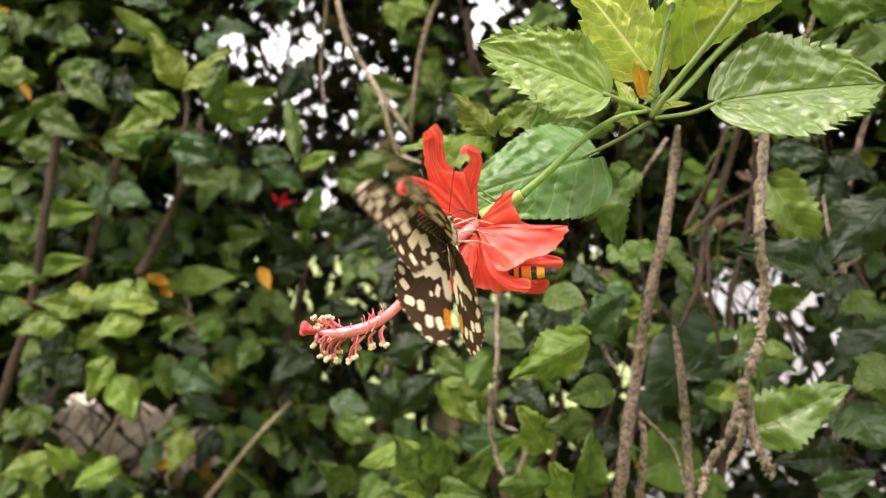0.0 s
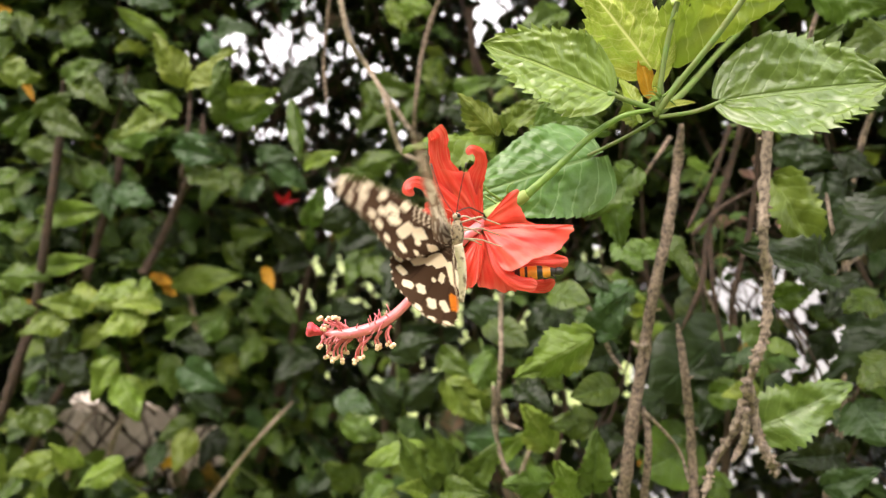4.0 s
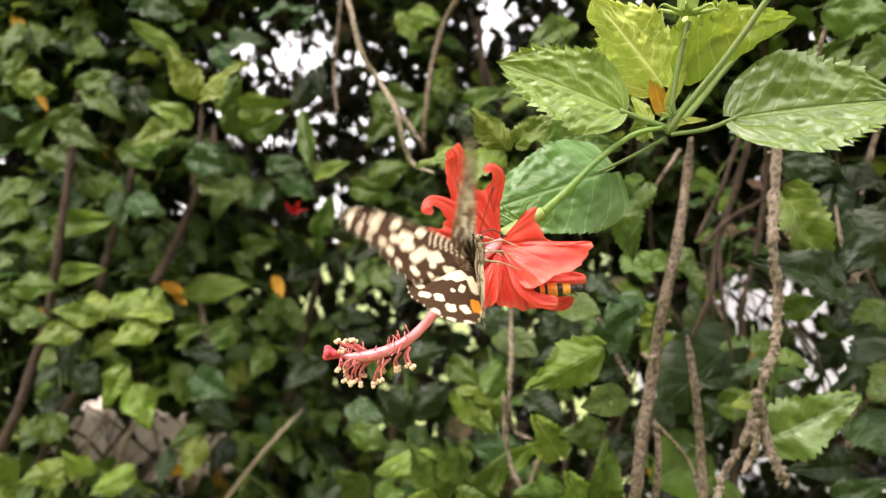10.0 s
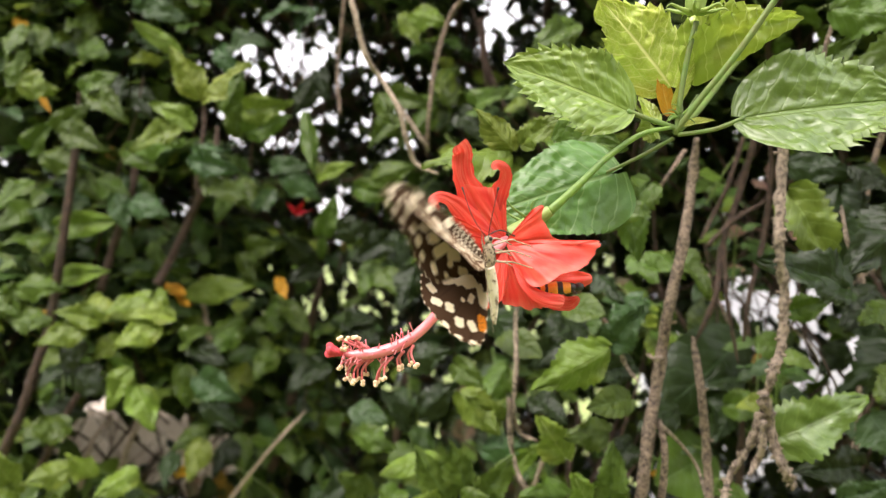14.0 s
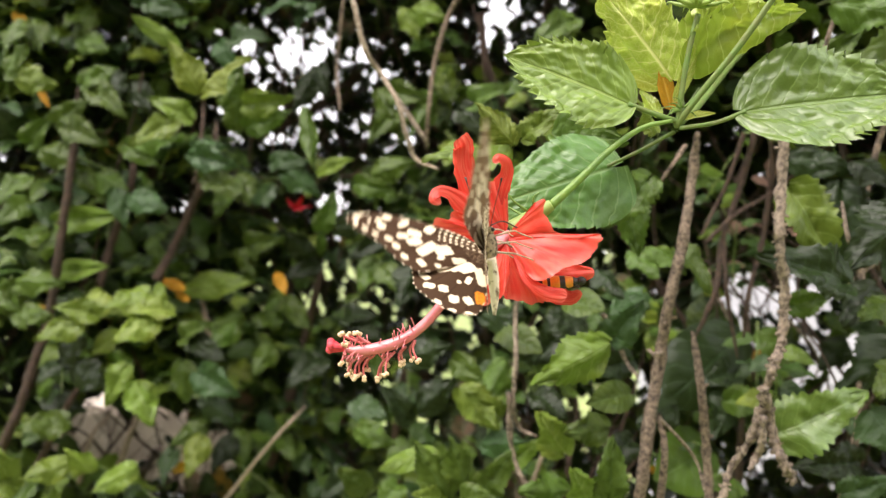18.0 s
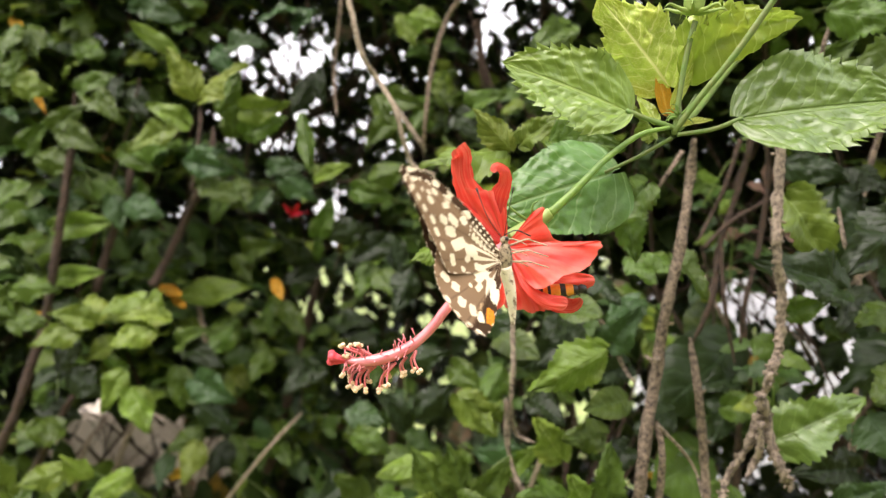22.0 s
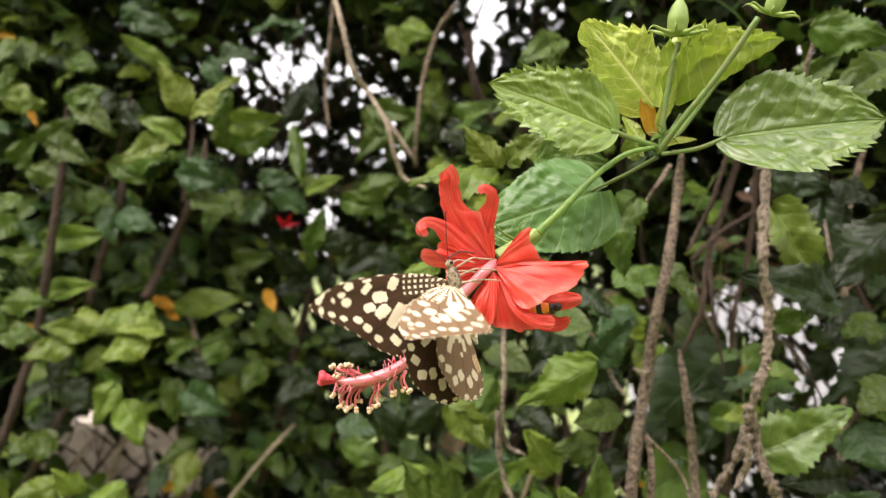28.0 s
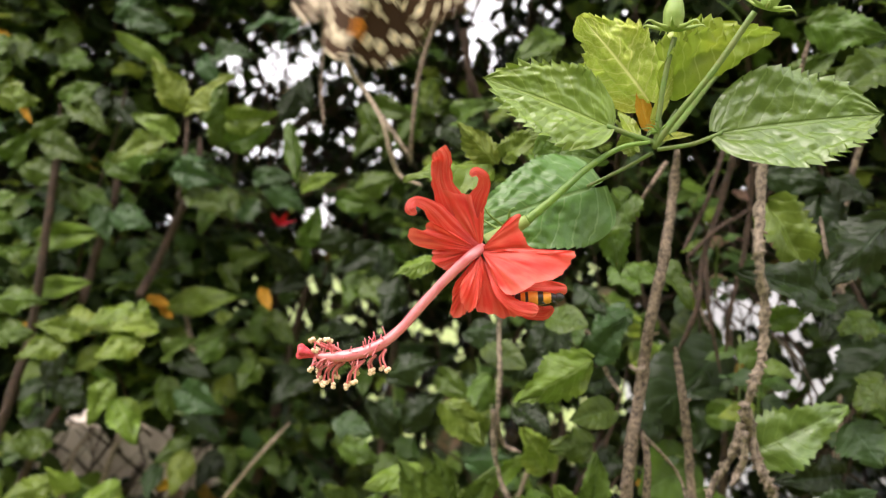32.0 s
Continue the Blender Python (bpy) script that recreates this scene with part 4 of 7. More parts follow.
hedge_twig("stem", ((-0.3196, 0.6429, 1.3602), (-0.3162, 0.6566, 1.3949), (-0.3050, 0.6526, 1.4226), (-0.2920, 0.6431, 1.4494), (-0.2951, 0.6568, 1.4809)), 0.0035, 0.16, 2)
hedge_twig("stem", ((-0.2702, 0.6435, 1.3654), (-0.2582, 0.6574, 1.3978), (-0.2344, 0.6535, 1.4481), (-0.2199, 0.6440, 1.4747), (-0.2225, 0.6578, 1.5066)), 0.0035, 0.16, 2)
hedge_twig("dry_stick", ((-0.2232, 0.6643, 1.1560), (-0.2148, 0.6786, 1.1668), (-0.1956, 0.6745, 1.1915), (-0.1676, 0.6650, 1.2251), (-0.1446, 0.6795, 1.2494)), 0.0019, 0.06, 2)
hedge_twig("stem", ((0.0853, 0.3811, 1.2417), (0.0886, 0.3733, 1.2739), (0.0917, 0.3746, 1.2999), (0.0996, 0.3811, 1.3372), (0.1018, 0.3733, 1.3675), (0.1093, 0.3747, 1.3998), (0.1162, 0.3811, 1.4356), (0.1158, 0.3732, 1.4553)), 0.0031, 0.16, 9)
hedge_twig("stem", ((0.0990, 0.3772, 1.2610), (0.0998, 0.3720, 1.2919), (0.0989, 0.3802, 1.3090)), 0.0019, 0.20, 3)
hedge_twig("twig", ((0.0976, 0.3727, 1.3077), (0.1087, 0.3757, 1.2969), (0.1192, 0.3812, 1.2837), (0.1206, 0.3731, 1.2714)), 0.0009, 0.16, 2)
hedge_twig("stem", ((0.1335, 0.4020, 1.2437), (0.1346, 0.4107, 1.2693), (0.1320, 0.4080, 1.2955), (0.1274, 0.4018, 1.3219), (0.1255, 0.4105, 1.3491)), 0.0025, 0.15, 4)
hedge_twig("dead_branch", ((0.1513, 0.3517, 1.4633), (0.1493, 0.3503, 1.4273), (0.1465, 0.3445, 1.3997), (0.1519, 0.3520, 1.3749), (0.1497, 0.3503, 1.3503), (0.1429, 0.3446, 1.3374), (0.1404, 0.3520, 1.3155)), 0.0023, 0.34, 60)
hedge_twig("dead_branch", ((0.1394, 0.3446, 1.3292), (0.1447, 0.3522, 1.3141), (0.1472, 0.3500, 1.3009), (0.1494, 0.3448, 1.2927), (0.1579, 0.3525, 1.2826)), 0.0025, 0.40, 34)
hedge_twig("dead_branch", ((0.1385, 0.3435, 1.3159), (0.1391, 0.3461, 1.3031), (0.1383, 0.3511, 1.2944), (0.1322, 0.3435, 1.2905)), 0.0016, 0.40, 14)
hedge_twig("dead_branch", ((0.1391, 0.3485, 1.3190), (0.1355, 0.3511, 1.3032), (0.1283, 0.3561, 1.2880), (0.1202, 0.3483, 1.2710)), 0.0019, 0.40, 26)
hedge_twig("inner_stem", ((0.1853, 0.4715, 1.4776), (0.1783, 0.4816, 1.4384), (0.1652, 0.4785, 1.4011), (0.1587, 0.4714, 1.3683), (0.1492, 0.4815, 1.3379)), 0.0020, 0.20, 6)
hedge_twig("inner_stem", ((0.1767, 0.4726, 1.4705), (0.1671, 0.4760, 1.4379), (0.1621, 0.4827, 1.4235), (0.1497, 0.4723, 1.4046)), 0.0014, 0.16, 2)
hedge_twig("inner_stem", ((0.1534, 0.4724, 1.4010), (0.1746, 0.4761, 1.4195), (0.1993, 0.4832, 1.4331), (0.2133, 0.4731, 1.4488)), 0.0013, 0.16, 2)
hedge_twig("inner_stem", ((0.2004, 0.4915, 1.4886), (0.2068, 0.5021, 1.4519), (0.2000, 0.4990, 1.4054), (0.1879, 0.4915, 1.3673), (0.1882, 0.5022, 1.3358)), 0.0019, 0.20, 5)
hedge_twig("inner_stem", ((0.1662, 0.4780, 1.4048), (0.1660, 0.4716, 1.3683), (0.1773, 0.4822, 1.3232)), 0.0013, 0.16, 1)
hedge_twig("twig", ((0.0314, 0.4338, 1.3796), (0.0283, 0.4407, 1.3554), (0.0281, 0.4315, 1.3293), (0.0268, 0.4340, 1.3019), (0.0315, 0.4409, 1.2868), (0.0408, 0.4317, 1.2840)), 0.0014, 0.30, 4)
hedge_twig("twig", ((0.0235, 0.4301, 1.3094), (0.0263, 0.4395, 1.2769), (0.0296, 0.4368, 1.2640), (0.0342, 0.4303, 1.2558), (0.0402, 0.4398, 1.2393)), 0.0015, 0.35, 4)
hedge_twig("stem", ((0.1169, 0.3971, 1.4521), (0.1077, 0.3916, 1.4397), (0.1008, 0.4002, 1.4265)), 0.0012, 0.16, 1)
hedge_twig("twig", ((0.0717, 0.3921, 1.3599), (0.0785, 0.3951, 1.3504), (0.0859, 0.4009, 1.3342), (0.0909, 0.3924, 1.3257)), 0.0012, 0.16, 2)
hedge_twig("twig", ((0.0991, 0.3760, 1.3414), (0.0940, 0.3708, 1.3415), (0.0925, 0.3790, 1.3427)), 0.0012, 0.30, 2)
hedge_twig("stem", ((-0.3780, 0.6513, 1.1988), (-0.3463, 0.6430, 1.2560), (-0.3335, 0.6571, 1.2835)), 0.0030, 0.16, 1)
hedge_twig("twig", ((-0.3318, 0.7121, 1.1820), (-0.3144, 0.7028, 1.2226), (-0.3018, 0.7182, 1.2521)), 0.0027, 0.16, 1)
hedge_twig("twig", ((-0.3699, 0.7116, 1.1654), (-0.3548, 0.7023, 1.2115), (-0.3402, 0.7177, 1.2353)), 0.0022, 0.16, 1)
hedge_twig("twig", ((-0.2359, 0.6932, 1.2786), (-0.2369, 0.6839, 1.3168), (-0.2489, 0.6985, 1.3526)), 0.0027, 0.16, 1)
hedge_twig("stem", ((-0.1970, 0.7654, 1.1682), (-0.1811, 0.7710, 1.2314), (-0.1660, 0.7819, 1.3008), (-0.1457, 0.7656, 1.3729)), 0.0047, 0.16, 2)
hedge_twig("stem", ((-0.0624, 0.7673, 1.1282), (-0.0692, 0.7726, 1.1969), (-0.0587, 0.7834, 1.2777), (-0.0549, 0.7669, 1.3268)), 0.0041, 0.16, 2)
hedge_twig("stem", ((-0.2405, 0.8143, 1.2345), (-0.2113, 0.8204, 1.2960), (-0.1955, 0.8320, 1.3455), (-0.1795, 0.8147, 1.3962)), 0.0050, 0.16, 2)
hedge_twig("stem", ((0.0879, 0.6702, 1.1472), (0.0984, 0.6750, 1.2175), (0.1048, 0.6845, 1.2412), (0.0999, 0.6700, 1.2699)), 0.0021, 0.16, 2)
hedge_twig("twig", ((0.0489, 0.5769, 1.2013), (0.0611, 0.5694, 1.2397), (0.0667, 0.5818, 1.2633)), 0.0018, 0.16, 1)
hedge_twig("stem", ((-0.2298, 0.6257, 1.4483), (-0.2268, 0.6303, 1.4875), (-0.2275, 0.6391, 1.5183), (-0.2269, 0.6255, 1.5302)), 0.0019, 0.16, 2)
hedge_twig("stem", ((0.0150, 0.7260, 1.6240), (0.0205, 0.7166, 1.5719), (0.0380, 0.7323, 1.5311)), 0.0033, 0.16, 1)
hedge_twig("stem", ((-0.4207, 0.7619, 1.4645), (-0.4064, 0.7675, 1.5357), (-0.4182, 0.7779, 1.6090), (-0.3985, 0.7617, 1.6631)), 0.0053, 0.16, 2)
hedge_twig("stem", ((-0.3669, 0.7608, 1.4065), (-0.3330, 0.7773, 1.4605), (-0.3079, 0.7727, 1.5370), (-0.2809, 0.7616, 1.6167), (-0.2809, 0.7778, 1.6688)), 0.0041, 0.16, 2)
hedge_twig("twig", ((0.2118, 0.3985, 1.3851), (0.2028, 0.3930, 1.4036), (0.2039, 0.4016, 1.4225)), 0.0012, 0.16, 1)
hedge_twig("stem", ((0.2315, 0.4240, 1.3583), (0.2262, 0.4270, 1.4010), (0.2391, 0.4331, 1.4514), (0.2438, 0.4239, 1.4832)), 0.0020, 0.16, 2)
hedge_twig("stem", ((0.2231, 0.4390, 1.2416), (0.2299, 0.4331, 1.2905), (0.2346, 0.4426, 1.3294)), 0.0020, 0.16, 1)
hedge_twig("twig", ((0.2527, 0.5928, 1.3440), (0.2774, 0.5974, 1.3210), (0.2953, 0.6061, 1.2878), (0.2939, 0.5934, 1.2629)), 0.0011, 0.16, 2)
hedge_twig("twig", ((0.3356, 0.6407, 1.3405), (0.3074, 0.6319, 1.3122), (0.2994, 0.6455, 1.2712)), 0.0010, 0.16, 1)
hedge_twig("twig", ((0.1894, 0.5785, 1.3802), (0.1967, 0.5710, 1.3542), (0.2181, 0.5837, 1.3178)), 0.0013, 0.16, 1)
hedge_twig("stem", ((0.1802, 0.3778, 1.4888), (0.1849, 0.3727, 1.5138), (0.1992, 0.3811, 1.5342)), 0.0012, 0.16, 1)
hedge_twig("inner_stem", ((0.1982, 0.5389, 1.2078), (0.1992, 0.5316, 1.2918), (0.2072, 0.5431, 1.3479)), 0.0025, 0.16, 1)
hedge_twig("twig", ((0.2256, 0.4388, 1.3757), (0.2394, 0.4330, 1.3878), (0.2615, 0.4428, 1.4014)), 0.0010, 0.16, 1)


def hedge_front(x):
    """How far off the hedge's face stands, along the hedge."""
    return 0.66 + 0.10 * math.sin(min(max((x + 0.35) / 0.5, 0), 1) * math.pi) - 0.20 * min(max((x + 0.05) / 0.25, 0), 1)


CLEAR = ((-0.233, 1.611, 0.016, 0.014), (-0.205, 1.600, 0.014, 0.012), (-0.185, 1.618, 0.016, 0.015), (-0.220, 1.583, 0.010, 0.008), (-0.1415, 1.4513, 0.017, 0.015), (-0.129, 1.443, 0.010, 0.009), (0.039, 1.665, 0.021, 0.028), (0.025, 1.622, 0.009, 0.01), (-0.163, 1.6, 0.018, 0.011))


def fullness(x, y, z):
    """How full the hedge is: thin in daylight gaps cut along the camera's sight lines."""
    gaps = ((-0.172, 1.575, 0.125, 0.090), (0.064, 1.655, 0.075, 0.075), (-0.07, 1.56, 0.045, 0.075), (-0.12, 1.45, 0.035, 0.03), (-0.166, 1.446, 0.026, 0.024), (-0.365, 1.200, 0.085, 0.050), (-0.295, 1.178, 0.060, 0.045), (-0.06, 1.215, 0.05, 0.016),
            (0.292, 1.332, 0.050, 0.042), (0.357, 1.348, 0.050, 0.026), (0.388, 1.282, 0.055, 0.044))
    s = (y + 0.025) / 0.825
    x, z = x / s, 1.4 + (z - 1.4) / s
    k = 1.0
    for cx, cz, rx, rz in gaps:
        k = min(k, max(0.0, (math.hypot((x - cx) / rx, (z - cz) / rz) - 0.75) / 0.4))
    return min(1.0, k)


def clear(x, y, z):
    """Holes in the thin crown with open sky behind, along the camera's sight lines."""
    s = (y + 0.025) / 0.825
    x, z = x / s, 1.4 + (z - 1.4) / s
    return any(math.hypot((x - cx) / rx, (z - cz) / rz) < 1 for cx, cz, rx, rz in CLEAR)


def hollow(x, z):
    """Dark hollows in the hedge's face, where only the inner leaves grow."""
    return any(math.hypot((x - cx) / rx, (z - cz) / rz) < 1 for cx, cz, rx, rz in ((0.205, 1.45, 0.12, 0.10), (-0.07, 1.28, 0.085, 0.075), (-0.30, 1.46, 0.05, 0.03), (-0.17, 1.36, 0.06, 0.04), (0.06, 1.24, 0.05, 0.03), (0.135, 1.27, 0.03, 0.06), (0.17, 1.22, 0.10, 0.07), (0.33, 1.20, 0.09, 0.08), (0.01, 1.325, 0.05, 0.035), (-0.045, 1.345, 0.06, 0.04)))


def hedge_mass():
    rnd = random.Random(5)
    kinds = []
    for q in range(6):
        v, f, uvs = leaf_shape(8, 4, rnd.uniform(0.6, 0.9), 5, 0.25, rnd.uniform(-0.5, 0.5), rnd.uniform(0.0, 0.45), 0.0, 0.05, 60 + q)
        kinds.append((np.array(v), np.array(f), np.array(uvs)))
    small = []
    for q in range(4):
        v, f, uvs = leaf_shape(4, 2, rnd.uniform(0.6, 0.9), 5, 0.0, rnd.uniform(-0.5, 0.5), rnd.uniform(0.0, 0.4), 0.0, 0.05, 80 + q)
        small.append((np.array(v), np.array(f), np.array(uvs)))
    vs, fs, us, base = [], [], [], 0
    for count in range(49500):
        part, coarse = rnd.random(), False
        near, inner = part < 0.52, part > 0.762
        if near:
            x, z = rnd.uniform(-0.72, 0.72), rnd.uniform(0.9, 1.9)
            y = hedge_front(x) + 0.05 + rnd.random() * 0.46
            size = rnd.uniform(0.014, 0.040)
        elif inner:
            # small leaves at the back of the hedge's thin crown
            x, y, z = rnd.uniform(-0.6, 0.42), rnd.uniform(1.0, 1.4), rnd.uniform(1.42, 1.95)
            size = rnd.uniform(0.014, 0.030)
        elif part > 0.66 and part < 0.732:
            # unseen hedge top, added to lean out and shade the thin side below
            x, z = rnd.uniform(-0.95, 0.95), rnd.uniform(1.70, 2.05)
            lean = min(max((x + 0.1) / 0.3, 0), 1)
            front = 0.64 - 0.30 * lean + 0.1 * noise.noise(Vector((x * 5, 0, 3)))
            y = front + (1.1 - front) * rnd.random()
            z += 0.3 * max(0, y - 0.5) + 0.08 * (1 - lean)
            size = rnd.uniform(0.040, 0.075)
        elif part > 0.732:
            # the thick, dark middle of the hedge
            x, y, z = rnd.uniform(0.10, 0.55), rnd.uniform(0.72, 1.05), rnd.uniform(1.33, 1.66)
            size = rnd.uniform(0.016, 0.036)
        else:
            x, z = rnd.uniform(-2.2, 2.2), rnd.uniform(0.02, 2.3)
            y = hedge_front(x) + 0.05 + rnd.random() * 0.46
            size = rnd.uniform(0.024, 0.054)
            coarse = abs(x) > 0.78
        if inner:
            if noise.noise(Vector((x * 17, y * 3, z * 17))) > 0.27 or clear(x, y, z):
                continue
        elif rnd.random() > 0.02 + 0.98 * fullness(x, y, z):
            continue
        elif hedge_front(x) < y < hedge_front(x) + 0.26 and hollow(x, z):
            continue
        turn = Matrix.Rotation(rnd.uniform(0, 6.3), 3, "Z") @ Matrix.Rotation(rnd.gauss(0.75, 0.55), 3, "X") @ Matrix.Rotation(rnd.uniform(-0.8, 0.8), 3, "Y")
        if rnd.random() < 0.7:
            turn = Matrix.Rotation(rnd.gauss(0, 0.6), 3, "Z") @ Matrix.Rotation(rnd.gauss(-2.2, 0.5), 3, "X") @ Matrix.Rotation(rnd.uniform(-0.9, 0.9), 3, "Y")
        v, f, uvs = small[rnd.randrange(4)] if inner or coarse else kinds[rnd.randrange(6)]
        vs.append(v * size @ np.array(turn.transposed()) + np.array((x, y - 0.7, z)))
        fs.append(f + base)
        us.append(uvs)
        base += len(v)
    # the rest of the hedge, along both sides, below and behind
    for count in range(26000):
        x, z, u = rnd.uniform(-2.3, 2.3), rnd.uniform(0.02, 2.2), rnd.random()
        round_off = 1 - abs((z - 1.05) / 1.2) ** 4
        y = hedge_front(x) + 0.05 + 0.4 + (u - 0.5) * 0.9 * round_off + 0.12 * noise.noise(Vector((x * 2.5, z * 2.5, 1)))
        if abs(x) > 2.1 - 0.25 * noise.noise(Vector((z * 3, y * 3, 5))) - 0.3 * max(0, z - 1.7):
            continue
        # inside the camera's view cone the thin middle is grown already
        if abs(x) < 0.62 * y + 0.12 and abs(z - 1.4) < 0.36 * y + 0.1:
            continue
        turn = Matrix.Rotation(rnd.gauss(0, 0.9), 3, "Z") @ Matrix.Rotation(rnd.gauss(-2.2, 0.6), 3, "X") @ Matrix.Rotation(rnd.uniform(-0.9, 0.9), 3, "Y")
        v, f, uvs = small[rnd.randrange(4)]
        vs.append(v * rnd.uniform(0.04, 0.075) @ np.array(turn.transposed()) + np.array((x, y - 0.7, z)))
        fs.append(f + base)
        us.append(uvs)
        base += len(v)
    verts, faces, uvs = np.concatenate(vs), np.concatenate(fs), np.concatenate(us)
    me = bpy.data.meshes.new("foliage")
    me.vertices.add(len(verts))
    me.vertices.foreach_set("co", verts.astype(np.float32).ravel())
    me.loops.add(faces.size)
    me.loops.foreach_set("vertex_index", faces.astype(np.int32).ravel())
    me.polygons.add(len(faces))
    me.polygons.foreach_set("loop_start", np.arange(0, faces.size, 4, dtype=np.int32))
    layer = me.uv_layers.new(name="UVMap")
    layer.data.foreach_set("uv", uvs[faces.ravel()].astype(np.float32).ravel())
    me.polygons.foreach_set("use_smooth", [True] * len(faces))
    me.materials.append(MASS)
    me.update(calc_edges=True)
    me.validate()
    ob = new("foliage", me)
    ob.parent = hedge
    tagged(ob, "deep hedge leaves with shade put into their colour", kind="stuff")


def brushwood(count):
    """Thin bare twigs crossing inside the hedge."""
    rnd = random.Random(31)
    verts, faces = [], []
    for k in range(count):
        x, z = rnd.uniform(-0.6, 0.6), rnd.uniform(1.0, 1.75)
        p = Vector((x, hedge_front(x) + rnd.uniform(0.04, 0.40), z))
        way = Vector((rnd.gauss(0, 0.55), rnd.gauss(0, 0.3), 1)).normalized()
        pts = [p]
        for q in range(4):
            way = (way + Vector((rnd.gauss(0, 0.22), rnd.gauss(0, 0.2), rnd.gauss(0, 0.15)))).normalized()
            pts.append(pts[-1] + way * rnd.uniform(0.03, 0.08))
        r = rnd.uniform(0.0007, 0.0022)
        v, f = tube_mesh(pts, lambda u: r * (1.1 - 0.6 * u), 5, 12, 0.2, k)
        k0 = len(verts)
        verts += [shift @ q for q in v]
        faces += [tuple(i + k0 for i in q) for q in f]
    tagged(finish("brushwood", verts, faces, SHADEBARK, hedge), "tangle of thin bare brown twigs", kind="stuff")


def sprigs(count):
    """Leafy side shoots over the hedge's face: short green stems with leaves that droop to both sides."""
    rnd = random.Random(91)
    kinds = []
    for q in range(7):
        v, f, uvs = leaf_shape(18, 8, rnd.uniform(0.62, 0.86), 8, 0.20, rnd.uniform(-0.35, 0.3), rnd.uniform(0.1, 0.45), 0.03, 0.06, 120 + q)
        kinds.append((np.array(v), np.array(f), np.array(uvs)))
    vs, fs, us, base = [], [], [], 0
    sv, sf = [], []
    for k in range(count):
        x, z = rnd.uniform(-0.54, 0.40), rnd.uniform(1.04, 1.78)
        y = hedge_front(x) + rnd.uniform(-0.01, 0.13)
        s = (y + 0.025) / 0.825
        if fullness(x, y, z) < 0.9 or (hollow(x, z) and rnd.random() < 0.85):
            continue
        near = 1.0 if x < 0.0 else 0.72
        way = Vector((rnd.gauss(0, 0.7), rnd.uniform(-0.9, -0.1), rnd.gauss(0.25, 0.5))).normalized()
        n = rnd.uniform(0.05, 0.10) * near
        foot = Vector((x, y, z)) - way * n * 0.5
        tip = foot + way * n + Vector((0, 0, -0.012))
        line = spline((foot, (foot + tip) / 2 + Vector((0, 0, 0.006)), tip), 12)
        v, f = tube_mesh(line[::3], lambda u: 0.0011 * near * (1.1 - 0.6 * u), 5, 6)
        k0 = len(sv)
        sv += [shift @ q for q in v]
        sf += [tuple(i + k0 for i in q) for q in f]
        leaves = rnd.randrange(4, 8)
        for q in range(leaves):
            at = line[int(12 * (q + 0.5) / leaves)]
            size = rnd.uniform(0.018, 0.036) * near * (1.05 - 0.35 * q / leaves)
            side = way.cross(Vector((0, 0, 1))).normalized() * (1 if q % 2 else -1)
            out = (side + way * rnd.uniform(0.1, 0.9) + Vector((0, rnd.uniform(-0.4, 0.1), rnd.uniform(-0.75, 0.05)))).normalized()
            face = Vector((rnd.gauss(0, 0.35), rnd.gauss(-0.55, 0.3), rnd.gauss(0.8, 0.25)))
            face = (face - out * face.dot(out)).normalized()
            turn = np.array(Matrix((out.cross(face), out, face)))
            v, f, uvs = kinds[rnd.randrange(7)]
            vs.append(v * size @ turn + np.array(at + out * 0.004 - Vector((0, 0.7, 0))))
            fs.append(f + base)
            us.append(uvs)
            base += len(v)
    leafage = finish("leafage", np.concatenate(vs), [tuple(q) for q in np.concatenate(fs)], SPRIG, hedge, uvs=np.concatenate(us))
    tagged(leafage, "glossy toothed leaves on short side shoots", kind="stuff")
    tagged(finish("side_shoot", sv, sf, STEMGREEN, hedge), "thin green side shoots", kind="stuff")


def trunks(count):
    """The hedge's main stems, rising from the ground behind its leaves."""
    rnd = random.Random(4)
    for k in range(count):
        x = -2.0 + 4.0 * (k + rnd.uniform(0.2, 0.8)) / count
        y = hedge_front(x) + rnd.uniform(0.35, 0.6)
        pts = [Vector((x, y, -0.03))]
        for q in range(5):
            pts.append(pts[-1] + Vector((rnd.gauss(0, 0.05), rnd.gauss(0, 0.03), 0.22)))
        r = rnd.uniform(0.008, 0.014)
        v, f = tube_mesh(pts, lambda u: r * (1.2 - 0.6 * u), 9, 30, 0.2, k)
        finish("trunk", [shift @ q for q in v], f, BARK, hedge)


trunks(22)
hedge_mass()
sprigs(1150)
brushwood(620)
loose_leaves(125)

# ---------------------------------------------------------------- the near branch
NODE = Vector((0.0668, 0.2426, 1.4393))
branch = tagged(new("hibiscus_branch"), "leafy green hibiscus shoot with buds reaching out of the hedge", "branch")
branch.location = NODE
back = Matrix.Translation(-NODE)


def branch_stem(name, points, r0, r1):
    v, f = tube_mesh(points, lambda u: r0 + (r1 - r0) * u, 12, len(points) * 8, 0.04, 3)
    finish(name, [back @ Vector(q) for q in v], f, STEMGREEN, branch)


